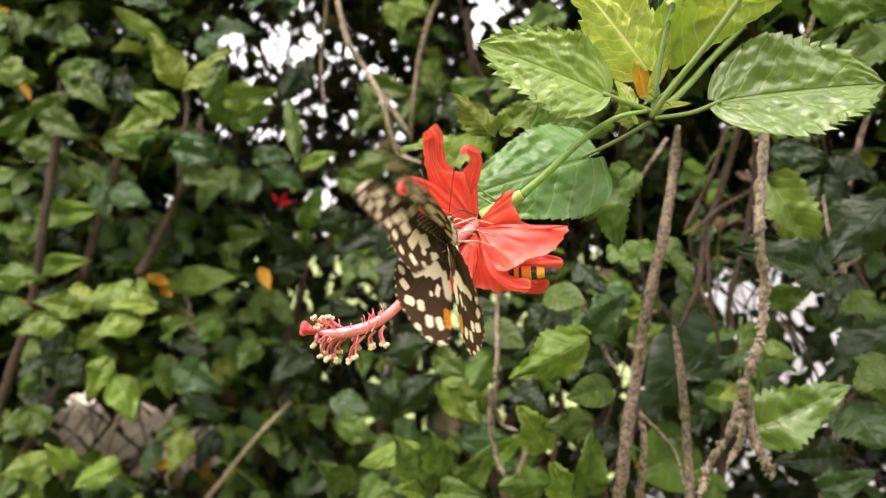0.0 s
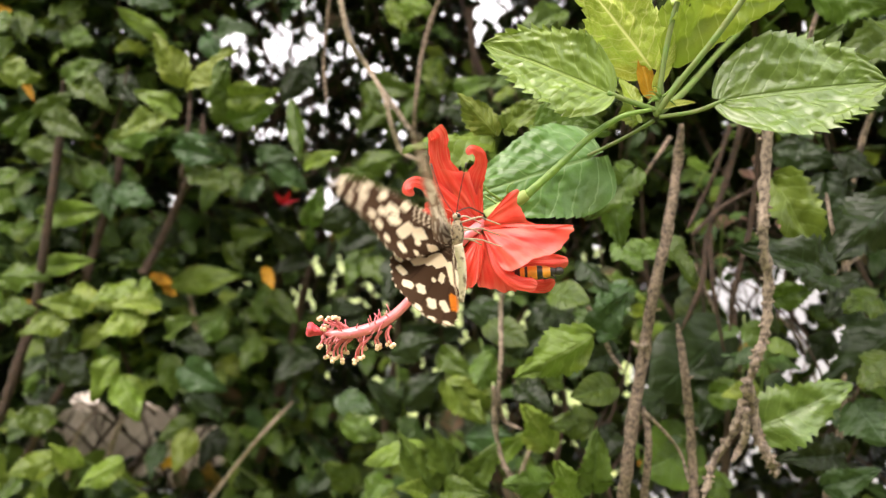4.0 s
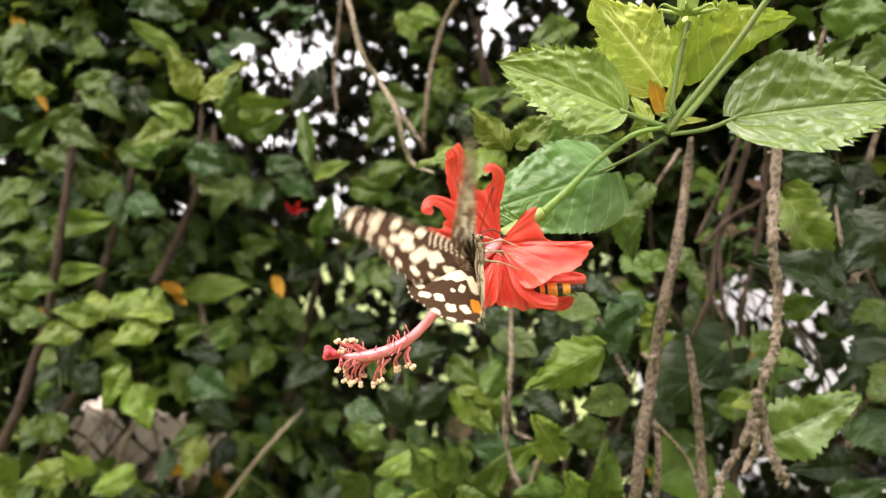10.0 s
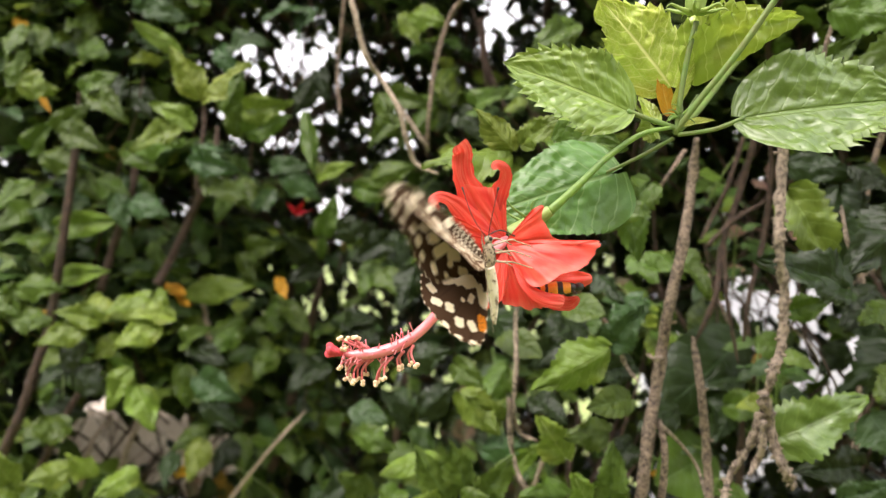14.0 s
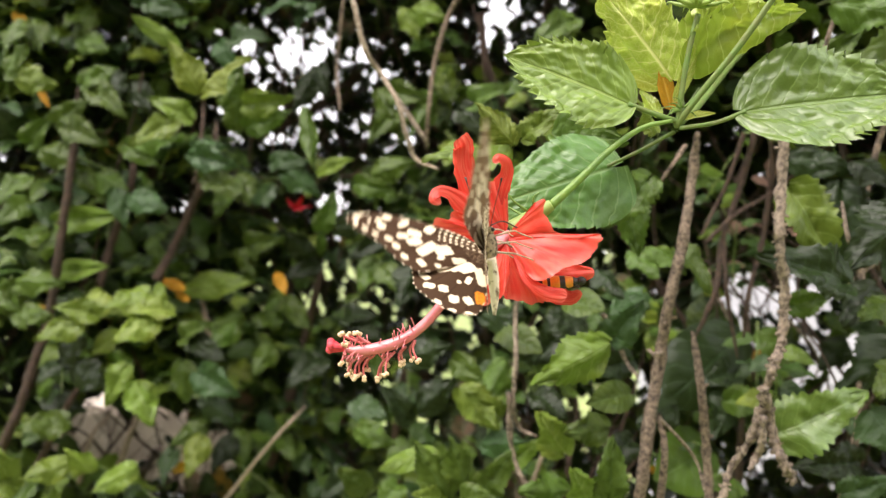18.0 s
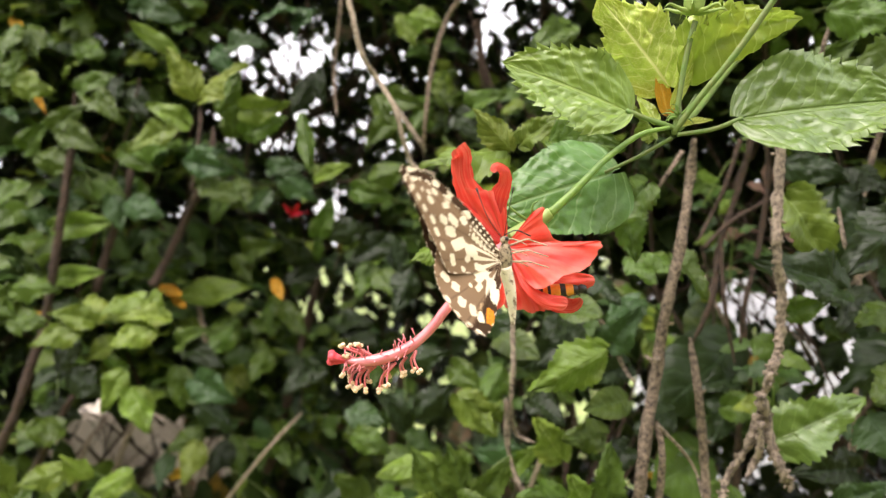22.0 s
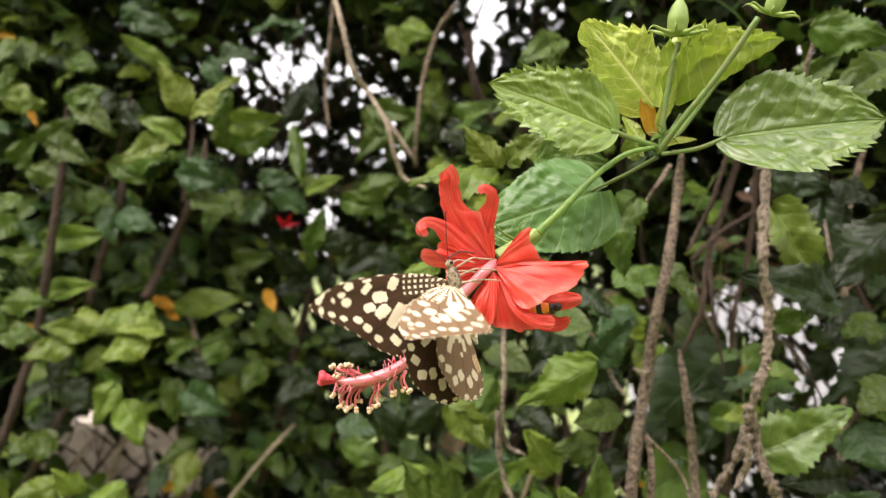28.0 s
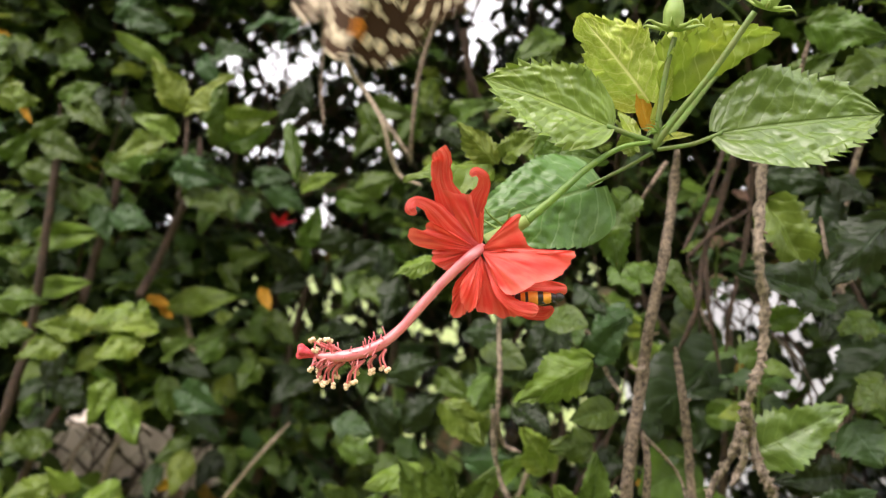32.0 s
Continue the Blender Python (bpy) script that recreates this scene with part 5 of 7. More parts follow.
def branch_blade(half, folds, teeth, tooth, arch, quilt, wave, seed, lobe=0.06, peak=0.6, full=0.72, rows=132, cols=44):
    """A toothed hibiscus blade of length 1 along +y: each half folds about the midrib, and the flesh swells between sunken side veins."""
    verts, uvs, faces = [], [], []
    ph = seed * 1.7
    for i in range(rows + 1):
        v = i / rows
        w = half * max(0.02, math.sin(math.pi * min(1, v) ** peak)) ** full
        if v > 0.9:
            w *= 1 - 0.5 * ((v - 0.9) / 0.1) ** 2
        for j in range(cols + 1):
            a = 2 * j / cols - 1
            side, r = (1 if a > 0 else -1), abs(a)
            edge = r ** 9
            saw = (v * teeth + (0.37 if a > 0 else 0) + 0.7 * noise.noise(Vector((v * 4, side, seed * 2.3)))) % 1.0
            big = 0.5 + 1.1 * abs(noise.noise(Vector((v * 8, side * 3, seed)))) + 0.3 * math.sin(v * 9 + seed)
            calm = min(1, max(0, (v - 0.1) * 8)) * min(1, (1 - v) * 9)
            jag = 1 + tooth * edge * big * (saw ** 1.3 - 0.5) * calm
            jag *= 1 + 0.05 * noise.noise(Vector((v * 3.5, side * 2, seed * 3.3)))
            bend = radians(folds[0] if a < 0 else folds[1]) * min(1, r * 2.2)
            flat = w * r * jag
            x, z = side * flat * math.cos(bend), flat * math.sin(bend)
            s = v * 7.2 - r * 2.3 * (1 - 0.25 * r) + 0.35 * noise.noise(Vector((v * 3, a * 2, seed)))
            room = min(1, r * 5) * math.sin(math.pi * min(1, v * 0.95 + 0.03)) ** 0.5
            pad = abs(math.sin(math.pi * s))
            cross = abs(math.sin(math.pi * (r * 4.5 + 0.8 * noise.noise(Vector((v * 6, a * 3, seed * 1.3))))))
            swell = quilt * (0.7 * (pad ** 0.6 - 0.6) + 0.4 * pad * (cross ** 0.7 - 0.5)) * (0.6 + 0.8 * abs(noise.noise(Vector((v * 5, a * 4, seed * 4.1))))) * room
            swell += quilt * (1.1 * noise.noise(Vector((a * 3.1, v * 6, seed * 1.7))) + 0.8 * noise.noise(Vector((a * 7, v * 13, seed * 0.7)))) * room
            z += swell * math.cos(bend) - 0.007 * math.exp(-(r / 0.05) ** 2)
            x -= swell * side * math.sin(bend)
            z += wave * half * r ** 3 * math.sin(v * 13 + ph + (1.9 if a > 0 else 0)) - arch * (v - 0.25) ** 2
            y = v + edge * tooth * half * big * (saw - 0.5) * calm - lobe * r ** 1.3 * math.exp(-(v / 0.12) ** 2)
            verts.append((x, y, z))
            uvs.append((0.5 + a / 2, v))
    for i in range(rows):
        for j in range(cols):
            p = i * (cols + 1) + j
            faces.append((p, p + 1, p + cols + 2, p + cols + 1))
    return verts, faces, uvs


def branch_leaf(base, tip, half, folds, tone, tilt, seed, label="", teeth=15, tooth=0.17, arch=0.08, quilt=0.023, wave=0.07, lobe=0.06, peak=0.6):
    n = (Vector(tip) - Vector(base)).length
    v, f, uvs = branch_blade(half / n, folds, teeth, tooth, arch, quilt, wave, seed, lobe, peak)
    ob = finish("leaf", v, f, LEAF[tone], branch, label, uvs=uvs)
    ob.matrix_basis = back @ blade_matrix(base, tip, tilt, n)


def flower_bud(base, tip, radius):
    base, tip = Vector(base), Vector(tip)
    a = tip - base
    prof = lambda u: radius * (0.55 + 1.2 * u - 1.75 * u * u + 0.12)
    v, f = tube_mesh([base, base + a * 0.33, base + a * 0.66, tip], prof, 15, 24, 0.05, 1)
    bud = finish("bud", [back @ q for q in v], f, CALYX, branch, "closed pale green flower bud")
    for k in range(7):
        ang = 2 * math.pi * k / 7
        side = a.orthogonal().normalized()
        side = Matrix.Rotation(ang, 3, a) @ side
        pts = [base, base + side * radius * 1.3 + a * 0.03, base + side * radius * 2.3 + a * 0.12, base + side * radius * 2.8 - a * 0.02]
        v, f = tube_mesh(pts, lambda u: radius * 0.24 * (1.04 - u), 6, 10)
        finish("sepal", [back @ q for q in v], f, CALYX, bud)


branch_stem("shoot", ((0.1890, 0.4772, 1.5375), (0.1411, 0.3966, 1.4961), (0.1010, 0.3161, 1.4617), (0.0762, 0.2608, 1.4433), (0.0683, 0.2437, 1.4381)), 0.00156, 0.00127)
branch_stem("shoot", ((0.0683, 0.2437, 1.4373), (0.0698, 0.2417, 1.4530), (0.0717, 0.2397, 1.4662), (0.0738, 0.2387, 1.4749)), 0.00098, 0.00098)
branch_stem("shoot", ((0.0687, 0.2437, 1.4385), (0.0749, 0.2378, 1.4483), (0.0852, 0.2319, 1.4623), (0.0962, 0.2260, 1.4796)), 0.00107, 0.00107)
branch_stem("petiole", ((0.0683, 0.2437, 1.4392), (0.0597, 0.2426, 1.4418), (0.0510, 0.2415, 1.4447)), 0.00098, 0.00088)
branch_stem("petiole", ((0.0691, 0.2437, 1.4369), (0.0810, 0.2419, 1.4386), (0.0905, 0.2400, 1.4422)), 0.00080, 0.00075)
branch_stem("petiole", ((0.0680, 0.2457, 1.4360), (0.0588, 0.2556, 1.4308), (0.0483, 0.2635, 1.4258)), 0.00070, 0.00062)
branch_stem("petiole", ((0.0688, 0.2457, 1.4388), (0.0713, 0.2478, 1.4453), (0.0701, 0.2477, 1.4513)), 0.00088, 0.00078)
branch_stem("petiole", ((0.0696, 0.2457, 1.4388), (0.0750, 0.2508, 1.4469), (0.0791, 0.2538, 1.4526)), 0.00088, 0.00078)
branch_leaf((0.0510, 0.2415, 1.4450), (0.0081, 0.2369, 1.4615), 0.0158, (6, 16), "near", 0, 1, quilt=0.023, tooth=0.2, peak=0.66)
branch_leaf((0.0900, 0.2400, 1.4423), (0.1472, 0.2389, 1.4498), 0.0210, (10, 22), "mature", 2, 2, quilt=0.021, peak=0.70, tooth=0.15)
branch_leaf((0.0678, 0.2477, 1.4546), (0.0416, 0.2353, 1.4820), 0.0172, (-74, 4), "young", 0, 3, "young yellow-green leaf showing its veined underside", teeth=13, tooth=0.16, quilt=0.036, wave=0.14, peak=0.58)
branch_leaf((0.0768, 0.2520, 1.4563), (0.1100, 0.2383, 1.4765), 0.0215, (26, 118), "tender", 0, 4, "young bright green leaf folded along its midrib", teeth=13, tooth=0.14, quilt=0.036, peak=0.58)
branch_leaf((0.0504, 0.2635, 1.4255), (0.0009, 0.2508, 1.4095), 0.0205, (-8, -10), "broad", 4, 5, teeth=18, tooth=0.035, quilt=0.017, wave=0.05, lobe=0.10, peak=0.47)
branch_leaf((0.0666, 0.2462, 1.4447), (0.0631, 0.2466, 1.4596), 0.0047, (30, -20), "yellow", 0, 6, "dry orange-yellow leaf", tooth=0.05, quilt=0.01)
branch_leaf((0.0620, 0.2457, 1.4414), (0.0567, 0.2486, 1.4515), 0.0036, (20, 10), "tender", 10, 7, teeth=8, quilt=0.012)
branch_leaf((0.0716, 0.2458, 1.4404), (0.0811, 0.2419, 1.4420), 0.0022, (30, 30), "young", -20, 8, teeth=6, quilt=0.01)
branch_leaf((0.0676, 0.2440, 1.4475), (0.0774, 0.2450, 1.4664), 0.0040, (40, -30), "young", 20, 9, teeth=8, quilt=0.012)
# narrow stipules and bud scales at the fork
stip_rnd = random.Random(12)
for k in range(9):
    way = Vector((stip_rnd.uniform(-1, 1), stip_rnd.uniform(-0.8, 0.3), stip_rnd.uniform(-0.3, 1))).normalized()
    foot = NODE + Vector((0.0028, 0, 0.0036)) + way * 0.001
    curl = Vector((stip_rnd.uniform(-1, 1), 0, -1)) * 0.0016
    v, f = tube_mesh([foot, foot + way * 0.003, foot + way * 0.0055 + curl], lambda u: 0.00042 * (1.1 - u), 6, 8)
    finish("stipule", [back @ q for q in v], f, GREEN, branch)
flower_bud((0.0727, 0.2371, 1.4776), (0.0734, 0.2359, 1.4897), 0.0042)
flower_bud((0.0996, 0.2240, 1.4804), (0.1026, 0.2209, 1.4907), 0.0035)

# ---------------------------------------------------------------- the flower, on its stalk from the branch's node
flower = tagged(new("hibiscus_flower"), "open scarlet hibiscus flower with long pink stamen column", "flower")
flower.location = NODE


def flower_tube(name, points, r0, r1, mat):
    if name == "staminal_column":
        rad = lambda u: (r0 + (r1 - r0) * min(1, u * 2.2) + 0.0004 * math.exp(-((u - 0.76) / 0.13) ** 2)) * (1 if u < 0.86 else 1 - 0.55 * min(1, (u - 0.86) * 10))
    else:
        rad = lambda u: r0 + (r1 - r0) * u
    v, f = tube_mesh(points, rad, 14, len(points) * 8, 0.05, 2)
    if name == "staminal_column":
        line = spline(points, 80)
        rnd = random.Random(8)
        for k in range(70):
            c = line[rnd.randrange(46, 79)]
            d = Vector((rnd.uniform(-0.6, 0.3), rnd.uniform(-1, 1), rnd.uniform(-1, 1))).normalized()
            hv, hf = tube_mesh([c, c + d * 0.0028, c + d * rnd.uniform(0.004, 0.0052)], lambda u: 0.00022, 5, 4)
            v, f = join((v, f), (hv, hf))
    finish(name, v, f, mat, flower, "pink fleshy column" if mat == COLUMN else "")


def petal(spine, widths, cup, ruffle, seed, torn=0.0):
    """A thin petal along its spine, from the flower's throat to a ruffled, frayed rim."""
    rows, cols = 46, 34
    line = spline(spine, rows)
    ph = seed * 2.1
    verts, uvs, faces = [], [], []
    for i, c in enumerate(line):
        v = i / rows
        k = v * (len(widths) - 1)
        q = min(int(k), len(widths) - 2)
        u = k - q
        u = u * u * (3 - 2 * u)
        w = (widths[q] * (1 - u) + widths[q + 1] * u) / 2
        if v > 0.9:
            w *= max(0.3, math.sqrt(max(0, 1 - ((v - 0.9) / 0.108) ** 2)))
        ahead = (line[min(i + 1, rows)] - line[max(i - 1, 0)]).normalized()
        side = ahead.cross(Vector((0, -1, 0.12)))
        side.normalize()
        nrm = side.cross(ahead)
        if nrm.y > 0:
            nrm = -nrm
        for j in range(cols + 1):
            a = 2 * j / cols - 1
            fray = 1 + abs(a) ** 6 * (0.07 * noise.noise(Vector((v * 16, a * 3, seed))) + 0.05 * noise.noise(Vector((v * 40, a * 3, seed))))
            fray -= torn * abs(a) ** 3 * max(0, noise.noise(Vector((v * 7, a * 2, seed * 5))))
            lift = cup * w * (1 - a * a)
            lift += ruffle * w * v ** 1.5 * abs(a) ** 2 * (math.sin(v * 15 + ph + (2 if a > 0 else 0)) + 0.5 * math.sin(v * 33 + ph * 2 + a))
            lift += w * v * (0.20 * noise.noise(Vector((a * 2.4, v * 2.0, seed * 3.1))) + 0.012 * math.sin(a * 13 + 3 * noise.noise(Vector((a, v * 2, seed)))))
            end = ahead * w * 0.16 * max(0, (v - 0.75) * 4) * noise.noise(Vector((a * 5, 0, seed * 9)))
            verts.append(c + side * a * w * fray + nrm * lift + end)
            uvs.append((0.5 + a / 2, v))
    for i in range(rows):
        for j in range(cols):
            p = i * (cols + 1) + j
            faces.append((p, p + 1, p + cols + 2, p + cols + 1))
    finish("petal", verts, faces, PETAL, flower, uvs=uvs)


def broad_petal(base, rim, cup, ruffle, seed):
    """A broad thin petal that fans out from its base to a ragged rim, pleated along its veins."""
    base = Vector(base)
    cols, rows = 84, 40
    edge = spline(rim, cols)
    reach = (sum(edge, Vector()) / len(edge) - base).length
    nrm = (edge[cols // 4] - base).cross(edge[3 * cols // 4] - base).normalized()
    if nrm.y > 0:
        nrm = -nrm
    verts, uvs, faces = [], [], []
    for i in range(rows + 1):
        v = i / rows
        for j in range(cols + 1):
            u = j / cols
            out = edge[j] - base
            ragged = 1 + v ** 6 * (0.045 * noise.noise(Vector((u * 13, 0, seed))) + 0.03 * noise.noise(Vector((u * 37, 1, seed))))
            lift = cup * reach * math.sin(math.pi * min(1, v * 0.85)) * math.sin(math.pi * u) ** 0.7
            lift += ruffle * reach * v ** 2 * (math.sin(u * 17 + seed) + 0.6 * math.sin(u * 41 + seed * 2))
            lift += reach * v * (0.012 * math.sin(u * 62 + 4 * noise.noise(Vector((u * 6, v * 2, seed)))) + 0.08 * noise.noise(Vector((u * 4, v * 2, seed * 3.1))) + 0.02 * noise.noise(Vector((u * 14, v * 5, seed * 1.3))))
            verts.append(base + out * v * ragged + nrm * lift)
            uvs.append((u, v))
    for i in range(rows):
        for j in range(cols):
            p = i * (cols + 1) + j
            faces.append((p, p + 1, p + cols + 2, p + cols + 1))
    finish("petal", verts, faces, PETAL, flower, uvs=uvs)


ball = join(ball_mesh((0.0005, 0, 0), (0.0008, 0.0007, 0.00085), 8, 10), ball_mesh((-0.0005, 0, 0.0001), (0.00075, 0.0007, 0.0008), 8, 10))
ball = [v * (1 + 0.35 * noise.noise(v * 1400)) for v in ball[0]], ball[1]
ANTHER = None


def stamen(foot, head):
    global ANTHER
    foot, head = Vector(foot), Vector(head)
    mid = (foot + head) / 2 + Vector((-0.0012, 0, 0.0004))
    v, f = tube_mesh([foot, mid, head], lambda u: 0.00046 - 0.00012 * u, 7, 8)
    fil = finish("filament", v, f, FILAMENT, flower)
    if ANTHER is None:
        a = finish("anther", *ball, POLLEN, fil, "pale yellow pollen head")
        ANTHER = a.data
    else:
        a = new("anther", ANTHER)
        a.parent = fil
    a.location = head
    a.rotation_euler = (head.x * 900, head.z * 700, 0)


def stigma_lobe(foot, head):
    foot, head = Vector(foot), Vector(head)
    stalk = tube_mesh([foot, (foot + head) / 2, head], lambda u: 0.0009 + 0.0002 * u, 9, 6, 0.1, 2)
    knob = ball_mesh(head, (0.00135, 0.0012, 0.00135), 8, 12)
    finish("stigma", *join(stalk, knob), STIGMA, flower, "crimson velvety stigma lobe")


flower_tube("pedicel", ((-0.0006, 0.0000, -0.0000), (-0.0111, -0.0010, -0.0022), (-0.0228, -0.0025, -0.0095), (-0.0337, -0.0040, -0.0192), (-0.0441, -0.0045, -0.0280)), 0.0007, 0.0015, GREEN)
flower_tube("calyx", ((-0.0437, -0.0045, -0.0276), (-0.0479, -0.0040, -0.0301), (-0.0525, -0.0038, -0.0327), (-0.0576, -0.0040, -0.0358)), 0.0019, 0.0034, CALYX)
flower_tube("staminal_column", ((-0.0596, -0.0055, -0.0370), (-0.0614, -0.0080, -0.0386), (-0.0648, -0.0105, -0.0412), (-0.0719, -0.0110, -0.0481), (-0.0800, -0.0120, -0.0569), (-0.0880, -0.0128, -0.0656), (-0.0954, -0.0134, -0.0705), (-0.1032, -0.0139, -0.0730), (-0.1113, -0.0143, -0.0735), (-0.1161, -0.0146, -0.0726)), 0.0019, 0.0016, COLUMN)
flower_tube("bract", ((-0.0515, -0.0071, -0.0301), (-0.0544, -0.0086, -0.0282), (-0.0572, -0.0096, -0.0260), (-0.0587, -0.0102, -0.0238)), 0.00059, 0.00023, GREEN)
flower_tube("bract", ((-0.0494, -0.0071, -0.0289), (-0.0504, -0.0086, -0.0267), (-0.0499, -0.0091, -0.0246), (-0.0484, -0.0092, -0.0237)), 0.00059, 0.00023, GREEN)
flower_tube("bract", ((-0.0532, -0.0040, -0.0311), (-0.0564, -0.0026, -0.0291), (-0.0587, -0.0016, -0.0275)), 0.00059, 0.00023, GREEN)
broad_petal((-0.0601, -0.0070, -0.0374), ((-0.0628, -0.0085, -0.0370), (-0.0697, -0.0090, -0.0321), (-0.0727, -0.0095, -0.0257), (-0.0754, -0.0105, -0.0195), (-0.0707, -0.0110, -0.0186), (-0.0659, -0.0100, -0.0192), (-0.0625, -0.0095, -0.0196), (-0.0590, -0.0090, -0.0193), (-0.0589, -0.0075, -0.0269), (-0.0589, -0.0070, -0.0345)), 0.06, 0.02, 1)
petal(((-0.0674, -0.0093, -0.0283), (-0.0703, -0.0102, -0.0219), (-0.0728, -0.0110, -0.0157), (-0.0733, -0.0118, -0.0111), (-0.0732, -0.0128, -0.0075), (-0.0746, -0.0160, -0.0053)), (0.0056, 0.0094, 0.0075, 0.0071, 0.0068, 0.0071), 0.12, 0.18, 1, 0.2)
petal(((-0.0624, -0.0088, -0.0269), (-0.0612, -0.0098, -0.0213), (-0.0592, -0.0112, -0.0171), (-0.0594, -0.0130, -0.0137), (-0.0618, -0.0145, -0.0121), (-0.0636, -0.0150, -0.0137)), (0.0045, 0.0064, 0.0045, 0.0038, 0.0030, 0.0023), 0.12, 0.15, 2)
petal(((-0.0616, -0.0080, -0.0370), (-0.0693, -0.0098, -0.0321), (-0.0746, -0.0120, -0.0262), (-0.0787, -0.0150, -0.0229), (-0.0821, -0.0175, -0.0225), (-0.0832, -0.0195, -0.0249), (-0.0813, -0.0190, -0.0266)), (0.0034, 0.0086, 0.0068, 0.0041, 0.0034, 0.0038, 0.0023), 0.12, 0.12, 3)
broad_petal((-0.0609, -0.0080, -0.0378), ((-0.0628, -0.0095, -0.0363), (-0.0697, -0.0115, -0.0322), (-0.0753, -0.0135, -0.0315), (-0.0766, -0.0150, -0.0286), (-0.0787, -0.0145, -0.0305), (-0.0809, -0.0155, -0.0324), (-0.0832, -0.0170, -0.0306), (-0.0840, -0.0165, -0.0339), (-0.0800, -0.0145, -0.0372), (-0.0716, -0.0115, -0.0382), (-0.0628, -0.0090, -0.0382)), 0.05, 0.02, 4)
broad_petal((-0.0608, -0.0074, -0.0384), ((-0.0639, -0.0075, -0.0374), (-0.0716, -0.0085, -0.0374), (-0.0758, -0.0090, -0.0382), (-0.0763, -0.0090, -0.0417), (-0.0735, -0.0088, -0.0439), (-0.0696, -0.0084, -0.0451), (-0.0639, -0.0078, -0.0416)), 0.05, 0.03, 5)
broad_petal((-0.0601, -0.0072, -0.0380), ((-0.0578, -0.0074, -0.0355), (-0.0534, -0.0080, -0.0313), (-0.0501, -0.0090, -0.0271), (-0.0470, -0.0105, -0.0261), (-0.0469, -0.0100, -0.0306), (-0.0441, -0.0100, -0.0359), (-0.0398, -0.0105, -0.0387), (-0.0366, -0.0110, -0.0416), (-0.0433, -0.0112, -0.0431), (-0.0507, -0.0100, -0.0416)), 0.06, 0.02, 6)
broad_petal((-0.0595, -0.0080, -0.0386), ((-0.0545, -0.0100, -0.0397), (-0.0461, -0.0112, -0.0389), (-0.0392, -0.0120, -0.0408), (-0.0340, -0.0125, -0.0393), (-0.0289, -0.0120, -0.0389), (-0.0301, -0.0135, -0.0423), (-0.0346, -0.0160, -0.0467), (-0.0412, -0.0175, -0.0489), (-0.0468, -0.0180, -0.0522), (-0.0517, -0.0170, -0.0530), (-0.0551, -0.0140, -0.0491), (-0.0579, -0.0100, -0.0427)), 0.12, 0.022, 8)
broad_petal((-0.0605, -0.0080, -0.0393), ((-0.0628, -0.0085, -0.0431), (-0.0687, -0.0085, -0.0493), (-0.0696, -0.0075, -0.0556), (-0.0700, -0.0070, -0.0600), (-0.0661, -0.0070, -0.0604), (-0.0628, -0.0085, -0.0546), (-0.0609, -0.0085, -0.0450)), 0.04, 0.02, 9)
broad_petal((-0.0599, -0.0084, -0.0397), ((-0.0629, -0.0110, -0.0441), (-0.0669, -0.0125, -0.0497), (-0.0667, -0.0130, -0.0553), (-0.0640, -0.0120, -0.0587), (-0.0625, -0.0125, -0.0577), (-0.0610, -0.0120, -0.0553), (-0.0591, -0.0105, -0.0488), (-0.0590, -0.0095, -0.0427)), 0.14, 0.03, 10)
broad_petal((-0.0597, -0.0080, -0.0401), ((-0.0605, -0.0095, -0.0469), (-0.0617, -0.0105, -0.0573), (-0.0564, -0.0105, -0.0597), (-0.0497, -0.0100, -0.0605), (-0.0451, -0.0105, -0.0593), (-0.0500, -0.0125, -0.0534), (-0.0549, -0.0110, -0.0469)), 0.06, 0.02, 11)
petal(((-0.0579, -0.0100, -0.0420), (-0.0541, -0.0150, -0.0520), (-0.0485, -0.0168, -0.0565), (-0.0416, -0.0165, -0.0580)), (0.0015, 0.0030, 0.0045, 0.0049), 0.2, 0.1, 12)
petal(((-0.0493, -0.0050, -0.0480), (-0.0424, -0.0040, -0.0513), (-0.0362, -0.0040, -0.0516), (-0.0302, -0.0050, -0.0512)), (0.0038, 0.0068, 0.0064, 0.0038), 0.1, 0.15, 13)
petal(((-0.0493, -0.0050, -0.0547), (-0.0436, -0.0055, -0.0581), (-0.0388, -0.0060, -0.0594), (-0.0351, -0.0070, -0.0575)), (0.0038, 0.0064, 0.0049, 0.0026), 0.1, 0.15, 14)
stamen((-0.1088, -0.0139, -0.0715), (-0.1156, -0.0155, -0.0679))
stamen((-0.1075, -0.0139, -0.0712), (-0.1135, -0.0136, -0.0684))
stamen((-0.1069, -0.0139, -0.0715), (-0.1109, -0.0147, -0.0677))
stamen((-0.1062, -0.0139, -0.0715), (-0.1098, -0.0133, -0.0688))
stamen((-0.1110, -0.0139, -0.0727), (-0.1139, -0.0131, -0.0711))
stamen((-0.1121, -0.0139, -0.0730), (-0.1143, -0.0165, -0.0712))
stamen((-0.1116, -0.0139, -0.0749), (-0.1157, -0.0168, -0.0773))
stamen((-0.1106, -0.0139, -0.0749), (-0.1141, -0.0119, -0.0784))
stamen((-0.1097, -0.0139, -0.0753), (-0.1139, -0.0153, -0.0812))
stamen((-0.1084, -0.0139, -0.0753), (-0.1115, -0.0155, -0.0823))
stamen((-0.1073, -0.0139, -0.0753), (-0.1127, -0.0109, -0.0823))
stamen((-0.1063, -0.0139, -0.0753), (-0.1087, -0.0141, -0.0828))
stamen((-0.1050, -0.0139, -0.0753), (-0.1077, -0.0119, -0.0804))
